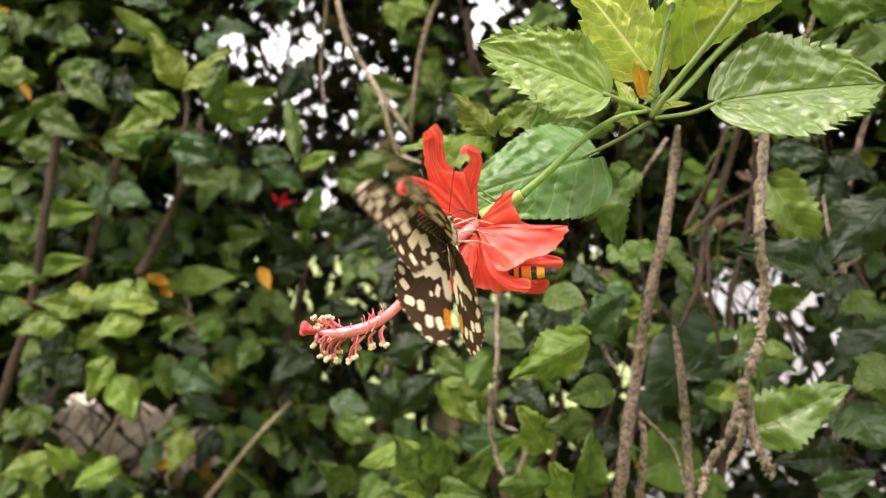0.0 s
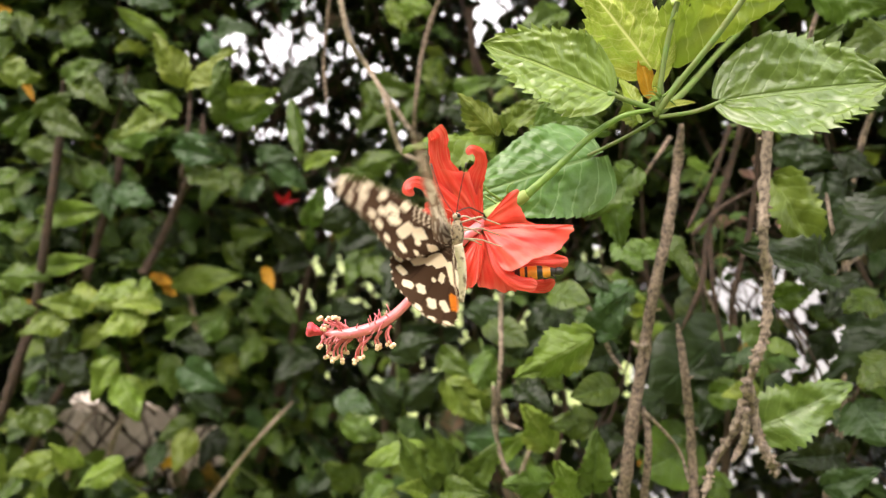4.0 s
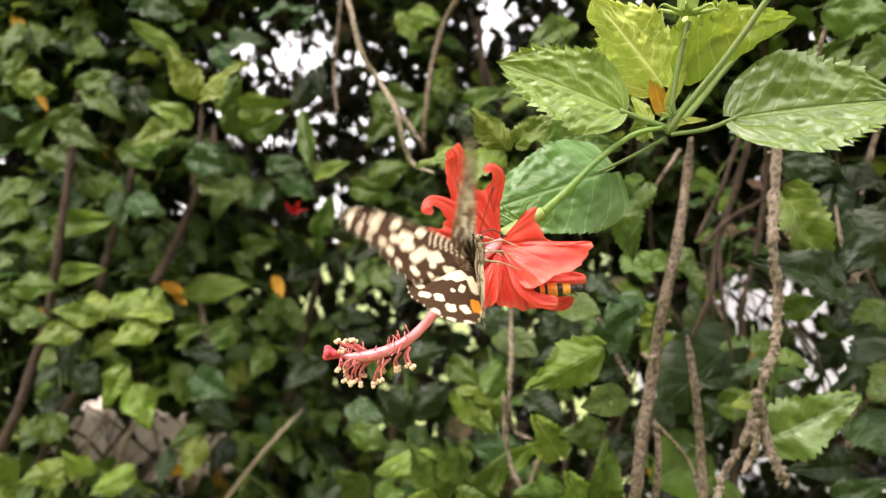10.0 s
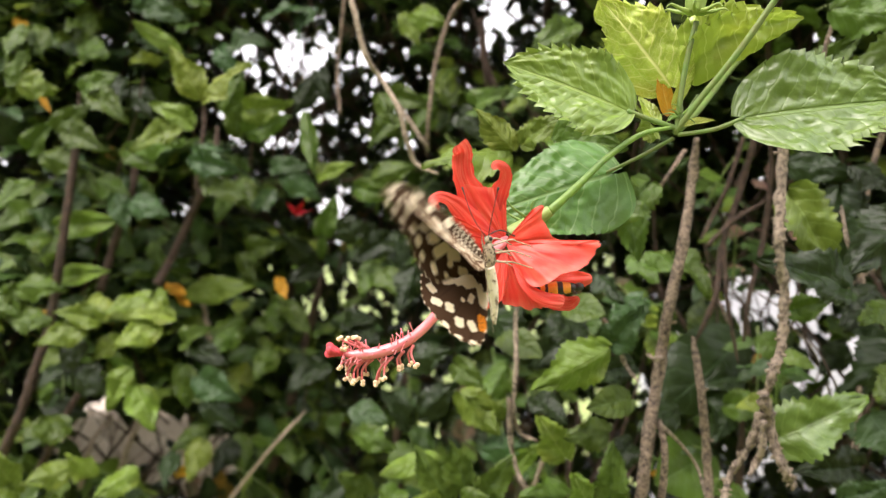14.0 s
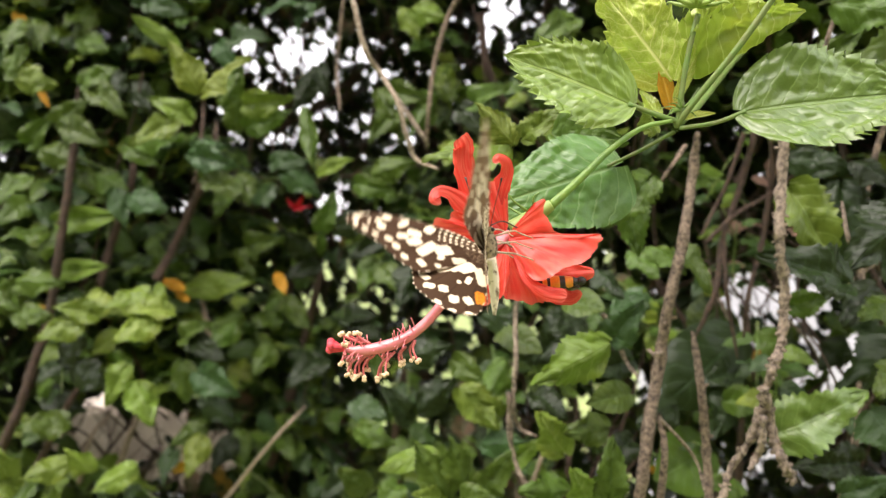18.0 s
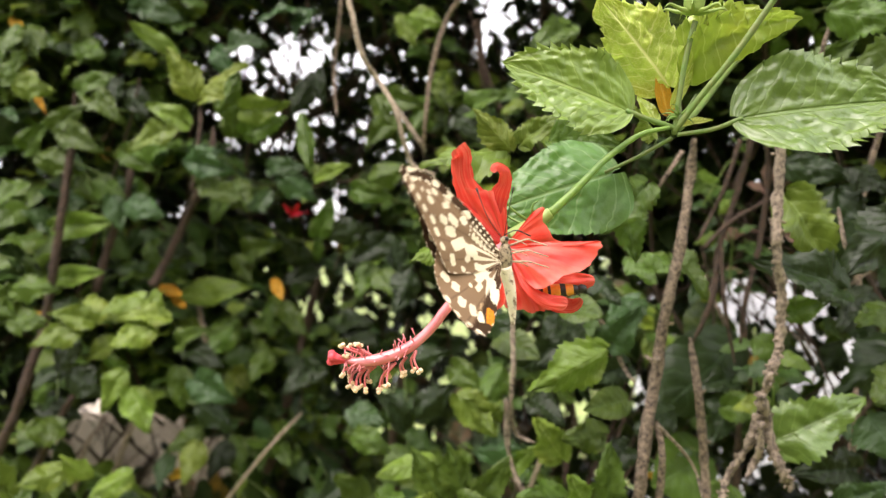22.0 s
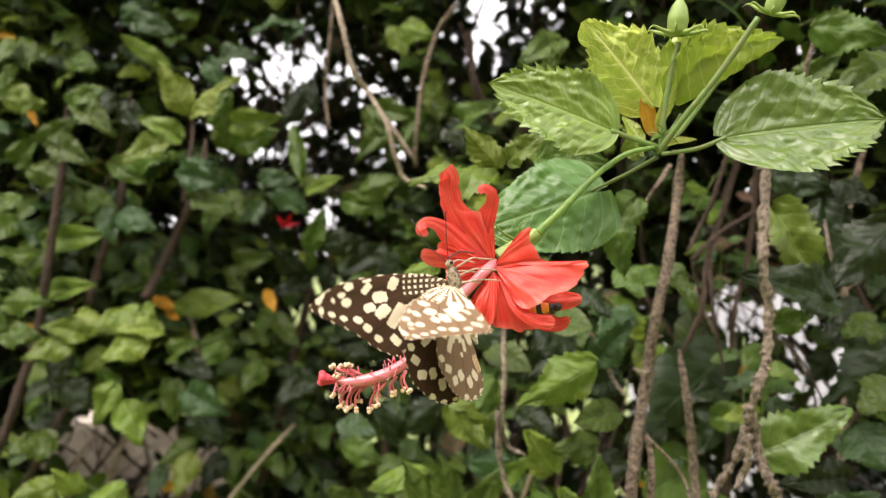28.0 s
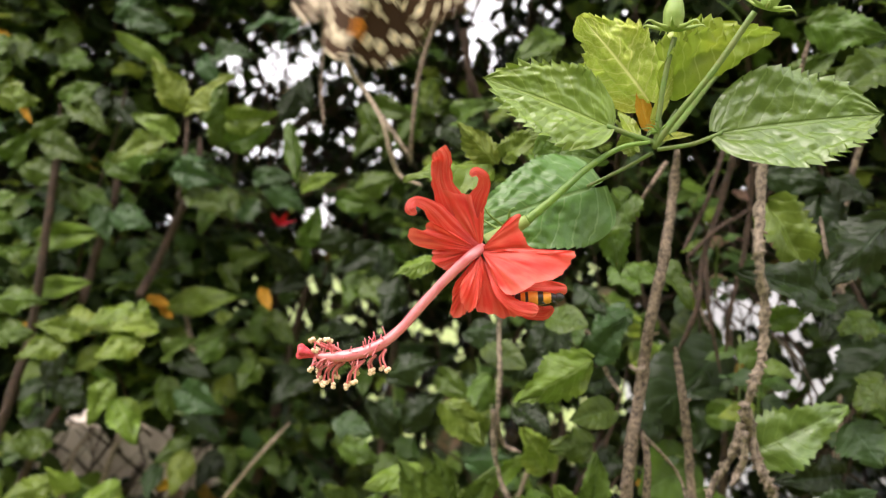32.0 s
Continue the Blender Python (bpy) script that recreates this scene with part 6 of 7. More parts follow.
stamen((-0.0994, -0.0139, -0.0749), (-0.1044, -0.0140, -0.0832))
stamen((-0.0993, -0.0139, -0.0749), (-0.1034, -0.0131, -0.0824))
stamen((-0.0983, -0.0139, -0.0745), (-0.1014, -0.0160, -0.0814))
stamen((-0.1002, -0.0139, -0.0749), (-0.1021, -0.0131, -0.0781))
stamen((-0.0983, -0.0139, -0.0745), (-0.1010, -0.0117, -0.0789))
stamen((-0.0950, -0.0139, -0.0730), (-0.0966, -0.0138, -0.0786))
stamen((-0.0946, -0.0139, -0.0728), (-0.0956, -0.0125, -0.0784))
stamen((-0.0916, -0.0139, -0.0711), (-0.0928, -0.0129, -0.0774))
stamen((-0.0914, -0.0139, -0.0709), (-0.0907, -0.0165, -0.0774))
stamen((-0.1091, -0.0139, -0.0749), (-0.1134, -0.0124, -0.0803))
stamen((-0.1076, -0.0139, -0.0753), (-0.1103, -0.0134, -0.0817))
stigma_lobe((-0.1150, -0.0145, -0.0728), (-0.1191, -0.0146, -0.0704))
stigma_lobe((-0.1150, -0.0145, -0.0728), (-0.1196, -0.0150, -0.0729))
stigma_lobe((-0.1150, -0.0145, -0.0728), (-0.1189, -0.0165, -0.0713))

# ---------------------------------------------------------------- the beetle on the petals
beetle_thing = tagged(new("blister_beetle"), "black beetle with orange bands feeding on the red petals", "beetle")
beetle_thing.location = NODE


def beetle(tail, head):
    a = head - tail
    length = a.length
    radius = lambda u: 0.0023 * (0.25 + math.sin(math.pi * min(1, u * 0.86 + 0.12)) ** 0.6 * 0.78)
    bands = ((0.0, 0.13, BLACK), (0.13, 0.24, ORANGE), (0.24, 0.31, BLACK), (0.31, 0.54, ORANGE), (0.54, 0.67, BLACK), (0.67, 0.86, ORANGE), (0.86, 1.0, BLACK))
    for u0, u1, mat in bands:
        pts = [tail + a * (u0 + (u1 - u0) * k / 3) for k in range(4)]
        v, f = tube_mesh(pts, lambda u: radius(u0 + (u1 - u0) * u), 14, 8, 0.03, 1)
        finish("wing_case_band", v, f, mat, beetle_thing, "orange band" if mat == ORANGE else "black band")
    v, f = ball_mesh(head + a * 0.06, (0.0015, 0.0015, 0.0018), 7, 10, a.normalized())
    finish("head", v, f, BLACK, beetle_thing)
    for k in range(6):
        s = 1 if k % 2 else -1
        p = tail + a * (0.45 + 0.2 * (k // 2))
        q = p + Vector((0.001 * (k // 2 - 1), 0.0030 * s + 0.001, -0.0012))
        v, f = tube_mesh([p, q, q + Vector((0.001, 0.001 * s + 0.001, -0.001))], lambda u: 0.00022, 5, 6)
        finish("leg", v, f, BLACK, beetle_thing)


beetle(Vector((-0.0487, -0.0125, -0.0543)), Vector((-0.0349, -0.0130, -0.0537)))

# ---------------------------------------------------------------- the butterfly
butterfly = tagged(new("butterfly"), "dark brown butterfly with cream spots fluttering at the flower", "butterfly")
MM = 0.001
CREAM, BROWN, RUST = (0.82, 0.70, 0.49), (0.055, 0.029, 0.014), (0.72, 0.24, 0.02)
PALE, UNDER = (0.74, 0.63, 0.44), (0.22, 0.140, 0.078)
FORE_EDGE = ((-0.3, 1.5), (2.9, 3.3), (8.6, 5.7), (16.3, 7.3), (22.1, 8.1), (29.9, 8.5), (37.7, 8.1), (44.1, 6.2), (48.4, 3.8), (49.7, 2.3), (47.2, -0.8), (43.5, -3.8), (38.9, -7.3), (34.9, -11.3), (31.6, -14.9), (28.3, -17.5), (25.3, -19.3), (21.7, -18.0), (13.9, -13.1), (5.6, -6.8), (0.6, -2.7))
HIND_EDGE = ((0.0, -0.8), (6.0, 0.0), (13.8, -3.9), (19.7, -11.1), (23.4, -18.9), (23.0, -23.8), (22.0, -28.7), (19.1, -32.6), (15.2, -36.3), (9.0, -39.4), (2.7, -39.4), (0.0, -34.5), (-1.0, -24.8), (-1.2, -12.1))
# cream marks: place, half length, half width, turn
FORE_SPOTS = (
    (45.6, 4.7, 2.3, 1.0, -54), (46.1, 0.6, 1.4, 1.0, 94), (42.9, -1.3, 1.4, 1.0, 34), (39.4, -3.4, 1.4, 1.0, 34), (35.0, -4.9, 1.8, 1.2, 34), (32.5, -8.2, 1.8, 1.4, 49),
    (29.6, -12.3, 1.6, 1.2, 44), (24.1, -14.1, 2.1, 1.4, 59), (38.4, 4.2, 1.4, 1.0, 4), (41.6, 3.1, 1.0, 0.6, 84), (35.5, 6.5, 1.8, 1.4, -16), (37.4, 1.6, 1.8, 1.6, -6),
    (29.8, 4.7, 2.3, 1.2, -41), (29.0, 7.2, 1.8, 0.6, -1), (25.9, 1.1, 2.7, 2.0, 4), (30.2, -1.7, 2.0, 1.6, -6), (26.1, -3.8, 2.9, 2.0, -26), (21.8, -6.2, 4.9, 2.0, -46),
    (15.8, -5.1, 3.5, 2.5, -21), (17.1, -9.3, 1.8, 1.2, -56), (20.4, 4.6, 2.3, 1.8, -51), (10.6, -9.2, 2.9, 1.6, -16), (18.5, -14.3, 1.2, 1.2, 4),
)
HIND_SPOTS = (
    (6.2, -13.3, 3.7, 3.0, -35), (9.8, -15.2, 2.2, 1.7, -35), (13.3, -16.4, 3.1, 1.5, -35), (1.4, -17.2, 5.6, 1.5, 80), (-0.8, -18.9, 4.4, 0.7, 84), (5.1, -20.5, 2.4, 1.1, -75), (8.2, -22.6, 1.1, 0.9, 90), (19.3, -22.4, 2.0, 1.5, 40),
    (17.4, -27.7, 2.0, 1.7, 10), (12.9, -28.1, 2.0, 1.7, 80), (9.2, -32.6, 2.2, 1.7, 85), (4.7, -32.2, 2.4, 1.5, 65), (14.0, -35.7, 1.5, 1.1, 30), (9.4, -38.4, 1.5, 0.7, 5), (4.1, -38.6, 1.5, 0.7, 0), (20.7, -17.9, 1.7, 1.3, 40),
)
RUST_SPOT = (1.0, -29.6, 3.4, 1.6, 85)


def inside(x, y, spot, grow=1.0):
    """Where the points lie within a mark; the larger marks are squarish, and all have uneven rims."""
    a = math.radians(spot[4])
    dx, dy = x - spot[0], y - spot[1]
    ragged = grow * (1 + 0.10 * np.sin(dx * 3.1 + spot[1]) * np.sin(dy * 2.7 + spot[0]))
    u, v = (dx * math.cos(a) + dy * math.sin(a)) / (spot[2] * ragged), (-dx * math.sin(a) + dy * math.cos(a)) / (spot[3] * ragged)
    return u ** 4 + v ** 4 < 1 if spot[2] > 1.9 else u * u + v * v < 1


def wing(name, edge, spots, rust, sign, parent):
    """A wing plate: dark upper face, paler lower face, hinged at the origin."""
    rim = np.array([p[:2] for p in spline([(x, y, 0) for x, y in edge] + [(edge[0][0], edge[0][1], 0)], 340)[:-1]])
    rings, m = 96, len(rim)
    scallop = 1 + (0.016 if name == "hindwing" else 0.007) * np.sin(np.arange(m) * 0.46) + 0.004 * np.sin(np.arange(m) * 1.7)
    middle = rim.mean(axis=0)
    t = np.repeat(np.arange(rings + 1) / rings, m)
    k = np.tile(np.arange(m), rings + 1)
    x, y = (middle + (rim[k] - middle) * (t * scallop[k])[:, None]).T
    far, way = np.hypot(x, y), np.arctan2(y, x)
    vein = np.sin(np.arctan2(y - 4, x + 3) * 16)
    z = 0.6 * np.sin(x * 0.07) * (1 - x / 90) + 0.25 * vein * np.clip(x / 18, 0, 1)
    verts, cols = [], []
    for face in (0, 1):
        lift = (0.11 if face == 0 else -0.11) * (1 - t ** 8)
        verts.append(np.stack((sign * x, y, z + lift), axis=1) * 0.88 * MM)
        c = np.tile(np.array(BROWN if face == 0 else UNDER), (len(x), 1))
        c[np.abs(vein) < 0.12] *= 0.7
        dust = np.sin(x * 5.3 + 2 * np.sin(y * 3.1)) * np.sin(y * 6.1 + 2 * np.sin(x * 2.7))
        if name == "forewing":
            # rows of fine pale dashes across the wing's root
            root = (far > 2) & (far < 17.5) & (y > 0.11 * x - 2.4) & (y < 0.05 * x + 6)
            dash = root & (np.sin(far * 3.0) > 0.1) & (np.sin((y - 0.12 * x) * 3.2) > 0.05)
            c[dash] = CREAM
            c[root & ~dash & (dust > 0.55)] = (0.16, 0.11, 0.06)
        c[(far < 9) & (dust > 0.35)] = (0.20, 0.14, 0.08)
        if face == 1:
            c[(far < (20 if name == "hindwing" else 16)) & (np.sin(way * 24) > 0.1)] = PALE
        grow = 0.95
        for spot in spots:
            c[inside(x, y, spot, grow)] = CREAM if face == 0 else PALE
        if rust:
            c[inside(x, y, rust)] = RUST if face == 0 else (0.62, 0.42, 0.22)
            c[inside(x, y, rust) & (dust > 0.75)] = BROWN
        c[(t > 0.972) & (np.sin(k * 0.46 + 1.2) > 0.55)] = CREAM
        cols.append(c)
    size = (rings + 1) * m
    faces = []
    for face in (0, 1):
        for i in range(rings):
            for q in range(m):
                a, b = face * size + i * m + q, face * size + i * m + (q + 1) % m
                quad = (a, b, b + m, a + m)
                faces.append(quad if face == 0 else quad[::-1])
    for q in range(m):
        a, b = rings * m + q, rings * m + (q + 1) % m
        faces.append((a, b, b + size, a + size))
    ob = finish(name, np.concatenate(verts), faces, WING, parent)
    cols = np.concatenate(cols)
    layer = ob.data.color_attributes.new("pattern", "FLOAT_COLOR", "POINT")
    layer.data.foreach_set("color", np.concatenate((cols, np.ones((len(cols), 1))), axis=1).astype(np.float32).ravel())
    return ob


wings = {}
for side_name, sign in (("left", -1), ("right", 1)):
    wings[side_name, "fore"] = wing("forewing", FORE_EDGE, FORE_SPOTS, None, sign, butterfly)
    wings[side_name, "hind"] = wing("hindwing", HIND_EDGE, HIND_SPOTS, RUST_SPOT, sign, butterfly)
    tagged(wings[side_name, "hind"], "scalloped hindwing with an orange eyespot")


legs = []


def butterfly_body():
    thorax = ball_mesh((0, 0.001, -0.0022), (0.0019, 0.0024, 0.0048), 9, 14, Vector((0, 1, 0)))
    abdomen = tube_mesh([(0, -0.002, -0.0016), (0, -0.008, -0.0030), (0, -0.015, -0.0036), (0, -0.0205, -0.0034)], lambda u: 0.0020 * (1 - 0.75 * u ** 2.2), 14, 26, 0.05, 4)
    finish("thorax", *thorax, FUR, butterfly)
    finish("abdomen", *abdomen, BODY, butterfly)
    head = ball_mesh((0, 0.0062, -0.0022), (0.0013, 0.0014, 0.0013), 8, 12)
    h = finish("head", *head, FUR, butterfly)
    for s in (-1, 1):
        finish("eye", *ball_mesh((s * 0.0010, 0.0066, -0.0022), (0.0006, 0.0007, 0.0007), 7, 10), BLACK, h)
        v, f = tube_mesh([(s * 0.0005, 0.0072, -0.0016), (s * 0.004, 0.0135, 0.0002), (s * 0.0075, 0.0225, 0.0006)], lambda u: 0.00013 + 0.0003 * max(0, u - 0.86) * 6, 6, 20)
        finish("antenna", v, f, DARK, h)
        for k in range(3):
            y = 0.0045 - 0.0025 * k
            v, f = tube_mesh([(s * 0.0012, y, -0.003), (s * 0.0035, y + 0.0012 - 0.001 * k, -0.0085), (s * 0.003, y - 0.001 * k, -0.0125), (s * 0.0042, y - 0.002 - 0.001 * k, -0.0175)], lambda u: 0.00032 - 0.00012 * u, 6, 16)
            legs.append(finish("leg", v, f, LIMB, butterfly))
    v, f = tube_mesh([(0, 0.0078, -0.0025), (0, 0.0085, -0.008), (0.0005, 0.006, -0.014)], lambda u: 0.00022, 6, 14)
    finish("proboscis", v, f, DARK, h)


butterfly_body()

# ---------------------------------------------------------------- movement
FLOWER_ROWS = [
    (0, 3.58, -1.69, -4.97),
    (0.5, 3.31, -2.62, -5.14),
    (1, 3.63, -2.06, -3.93),
    (1.5, 2.88, -1.01, -1.91),
    (2, 2.61, -0.22, -1.39),
    (2.5, 2.13, -0.87, -3.69),
    (3, 2.42, -1.85, -3.84),
    (3.5, 3.96, -2.05, -4.57),
    (5.5, 2.87, -0.99, -3.95),
    (6, 1.63, -2.57, -4.97),
    (6.5, 3.93, -2.73, -4.79),
    (7, 3.28, -2.32, -3.63),
    (7.5, 3.51, -1.29, -3.16),
    (8, 1.63, -1.00, -2.81),
    (8.5, 1.80, -0.91, -2.04),
    (9, 2.44, -2.01, -4.08),
    (9.5, 2.91, -2.49, -3.79),
    (10, 1.68, -3.04, -1.13),
    (10.5, 0.70, -2.30, 0.99),
    (11, -0.23, -1.83, -0.01),
    (11.5, 1.28, -1.54, -1.85),
    (12, 2.30, -1.87, -1.29),
    (12.5, 3.10, -2.48, -2.73),
    (13, 1.89, -3.18, -0.54),
    (13.5, -0.07, -2.67, 1.23),
    (14, 0.73, -2.19, 0.03),
    (14.5, 1.51, -2.09, -0.53),
    (16.5, -0.18, -2.35, 0.31),
    (17, 0.31, -1.70, 0.54),
    (17.5, -0.42, -1.66, 0.11),
    (18, 0.44, -2.56, 0.45),
    (18.5, 0.51, -3.32, -0.71),
    (19, -0.03, -3.41, -0.33),
    (19.5, 0.25, -2.84, 0.18),
    (20, 0.38, -2.16, -0.86),
    (20.5, 1.25, -2.17, -1.21),
    (21, 1.01, -2.54, -1.14),
    (21.5, 0.58, -3.51, 0.08),
    (22, -0.45, -3.52, -0.08),
    (22.5, -0.60, -3.07, 0.18),
    (23, -0.43, -2.04, 0.38),
    (23.5, -0.58, -2.00, -1.58),
    (24, 0.65, -2.75, -2.59),
    (24.5, 1.29, -3.76, -1.77),
    (25, 1.56, -4.27, -0.57),
    (25.5, 0.70, -4.36, -1.51),
    (27.5, -0.75, -3.50, -0.68),
    (28, -0.36, -3.73, -0.42),
    (28.5, -1.25, -2.80, 0.55),
    (29, -0.18, -1.57, -0.35),
    (29.5, 1.02, -1.29, -1.18),
    (30, -0.56, -1.65, 0.07),
    (30.5, -1.18, -2.75, 1.06),
    (31, -1.18, -2.65, 0.24),
    (31.5, 0.17, -1.43, -0.26),
    (32, -0.10, 0.04, -0.19),
]
FLY_ROWS = [
    (0, -0.0019, 0.2130, 1.3936, 100.0, 0.1, -45.0),
    (1, -0.0007, 0.2134, 1.3933, 102.2, -1.5, -45.0),
    (2, -0.0009, 0.2130, 1.3959, 98.7, 1.6, -45.0),
    (3, -0.0023, 0.2127, 1.3941, 96.2, 4.0, -45.0),
    (6, -0.0008, 0.2082, 1.3955, 98.7, 2.0, -45.0),
    (7, -0.0017, 0.2085, 1.3931, 96.1, 5.4, -45.0),
    (8, -0.0017, 0.2090, 1.3969, 97.5, 3.6, -45.0),
    (9, -0.0022, 0.2089, 1.3949, 95.9, 5.2, -45.0),
    (10, -0.0004, 0.2085, 1.3932, 94.8, 7.3, -45.0),
    (11, -0.0003, 0.2087, 1.3952, 96.5, 5.6, -45.0),
    (12, -0.0009, 0.2094, 1.3923, 99.9, 2.3, -45.0),
    (13, 0.0007, 0.2093, 1.3932, 99.7, 3.1, -45.0),
    (14, 0.0007, 0.2097, 1.3930, 97.8, 3.6, -45.0),
    (17, 0.0013, 0.2097, 1.3949, 96.1, 5.1, -45.0),
    (18, 0.0010, 0.2104, 1.3937, 97.0, 4.5, -45.0),
    (19, 0.0040, 0.2108, 1.3936, 98.1, 3.5, -45.0),
    (20, -0.0008, 0.2110, 1.3968, 98.0, 3.5, -45.0),
    (21, 0.0034, 0.2115, 1.3911, 97.9, 2.6, -44.7),
    (22, 0.0063, 0.2104, 1.3927, 98.6, 1.7, -45.4),
    (23, 0.0010, 0.2111, 1.3968, 97.4, 5.2, -44.4),
    (24, 0.0001, 0.2100, 1.3934, 97.0, 6.5, -45.0),
    (25, 0.0023, 0.2095, 1.3910, 97.4, 4.7, -45.0),
    (27.5, -0.0024, 0.2084, 1.3971, 107.4, -6.1, -45.0),
    (28, -0.0053, 0.2076, 1.3916, 107.2, -6.8, -45.0),
    (28.5, -0.0041, 0.2078, 1.3964, 100.4, 1.3, -45.0),
    (29, -0.0046, 0.2079, 1.4005, 100.8, 0.9, -45.0),
    (29.5, 0.0034, 0.2081, 1.3987, 101.7, -0.1, -45.0),
    (30, 0.0073, 0.2073, 1.4040, 107.6, 0.1, -47.7),
    (30.5, 0.0077, 0.2079, 1.3972, 110.6, -0.7, -45.0),
    (30.75, -0.0018, 0.2108, 1.4120, 101.1, -6.2, -15.0),
    (31, -0.0132, 0.2077, 1.4337, 104.7, -2.3, -20.8),
    (31.1, -0.0113, 0.2045, 1.4303, 88.6, 26.1, -22.0),
    (31.2, -0.0101, 0.2014, 1.4398, 98.9, 19.6, -0.0),
    (31.3, -0.0139, 0.1982, 1.4467, 98.3, 7.2, -0.0),
    (31.4, -0.0159, 0.1951, 1.4520, 98.0, 7.3, -0.0),
    (31.5, -0.0201, 0.1919, 1.4589, 97.6, -3.2, -3.5),
    (31.6, -0.0176, 0.1927, 1.4565, 96.3, 17.1, -10.0),
    (31.7, -0.0207, 0.1935, 1.4580, 99.7, 12.0, -5.0),
    (31.8, -0.0200, 0.1943, 1.4642, 99.1, 15.8, -0.0),
    (31.9, -0.0179, 0.1951, 1.4746, 97.7, 21.4, -0.0),
    (32, -0.0252, 0.1959, 1.4890, 109.1, 20.1, 5.8),
]
# seconds, then the turn of each wing on the body, as Euler angles in degrees
LEFT_FORE = [
    (0, -134.4, 62.4, -112.3),
    (1, -98.7, 76.1, -60.1),
    (2, -94.4, 64.1, -90.2),
    (3, -118.6, 68.9, -67.1),
    (6, -88.3, 56.0, -82.3),
    (7, -82.1, 64.7, -52.9),
    (8, -96.0, 66.1, -62.5),
    (9, -100.6, 62.7, -64.3),
    (10, -86.1, 62.9, -38.6),
    (11, -82.4, 59.8, -31.2),
    (12, -106.4, 57.6, -70.3),
    (13, -94.4, 49.9, -72.2),
    (14, -104.9, 57.6, -85.1),
    (17, -87.4, 52.8, -44.9),
    (18, -80.7, 55.4, -27.0),
    (19, -101.4, 49.7, -40.3),
    (20, -115.3, 61.0, -85.7),
    (21, -97.1, 49.0, -79.9),
    (22, -94.0, 44.4, -73.8),
    (23, -104.5, 47.8, -86.2),
    (24, -81.0, 56.2, -27.8),
    (25, -93.5, 58.0, -47.5),
    (27.5, -68.8, 68.8, -4.6),
    (28, -31.5, 65.4, -19.7),
    (28.5, -13.8, 51.5, -4.9),
    (29, -35.0, 75.8, -49.4),
    (29.5, -75.1, 47.5, -29.7),
    (30, -108.8, 43.0, -109.7),
    (30.5, -99.5, 27.2, -55.6),
    (30.75, -67.9, 69.6, -27.6),
    (31, -71.0, 45.2, -68.1),
    (31.1, -61.1, 54.5, -14.1),
    (31.2, -56.3, 57.3, 41.4),
    (31.3, -68.0, 57.7, 78.4),
    (31.4, -36.3, 49.6, 26.8),
    (31.5, -26.6, 16.5, -20.3),
    (31.6, -78.9, 76.6, -54.9),
    (31.7, -53.1, 72.7, 1.6),
    (31.8, -52.7, 64.3, 87.2),
    (31.9, -60.1, 52.0, 103.0),
    (32, -45.9, 54.6, 74.0),
]
RIGHT_FORE = [
    (0, -11.9, -40.8, 73.2),
    (1, 125.0, -24.6, 45.3),
    (2, -35.6, -46.4, 76.3),
    (3, -50.3, -32.8, 62.4),
    (6, -11.5, -53.2, 60.1),
    (7, -60.2, -18.7, 69.7),
    (8, -44.7, -37.9, 56.4),
    (9, -49.5, -35.6, 73.8),
    (10, -56.9, -26.5, 68.4),
    (11, -60.2, -22.6, 64.1),
    (12, -49.1, -35.8, 74.4),
    (13, -49.1, -36.7, 75.1),
    (14, -18.3, -57.9, 74.2),
    (17, -51.7, -37.9, 82.1),
    (18, -62.0, -18.5, 72.3),
    (19, -67.0, -34.4, 80.4),
    (20, -65.5, -38.0, 76.3),
    (21, -64.9, -53.9, 86.4),
    (22, -70.0, -51.8, 95.1),
    (23, -58.1, -52.0, 80.2),
    (24, -54.7, -28.8, 75.0),
    (25, -58.0, -24.7, 73.1),
    (27.5, 12.0, -74.8, 18.7),
    (28, 68.7, -61.3, -12.2),
    (28.5, -137.9, -40.8, -6.9),
    (29, -134.0, -41.0, -6.1),
    (29.5, -45.3, -39.9, 46.2),
    (30, -49.7, -35.6, 66.8),
    (30.5, 113.4, -13.6, 62.5),
    (30.75, -25.7, -19.7, 19.6),
    (31, -89.9, -41.2, 67.9),
    (31.1, -40.4, -41.2, 50.4),
    (31.2, -49.9, -43.3, 4.9),
    (31.3, -21.7, -37.6, -31.1),
    (31.4, -17.7, -27.2, 6.7),
    (31.5, 34.5, -53.6, 15.6),
    (31.6, -24.7, -65.7, 37.9),
    (31.7, -50.4, -61.5, 14.1),
    (31.8, -35.8, -37.6, -5.4),
    (31.9, -28.8, -33.7, -26.4),
    (32, -3.9, -27.1, -0.5),
]
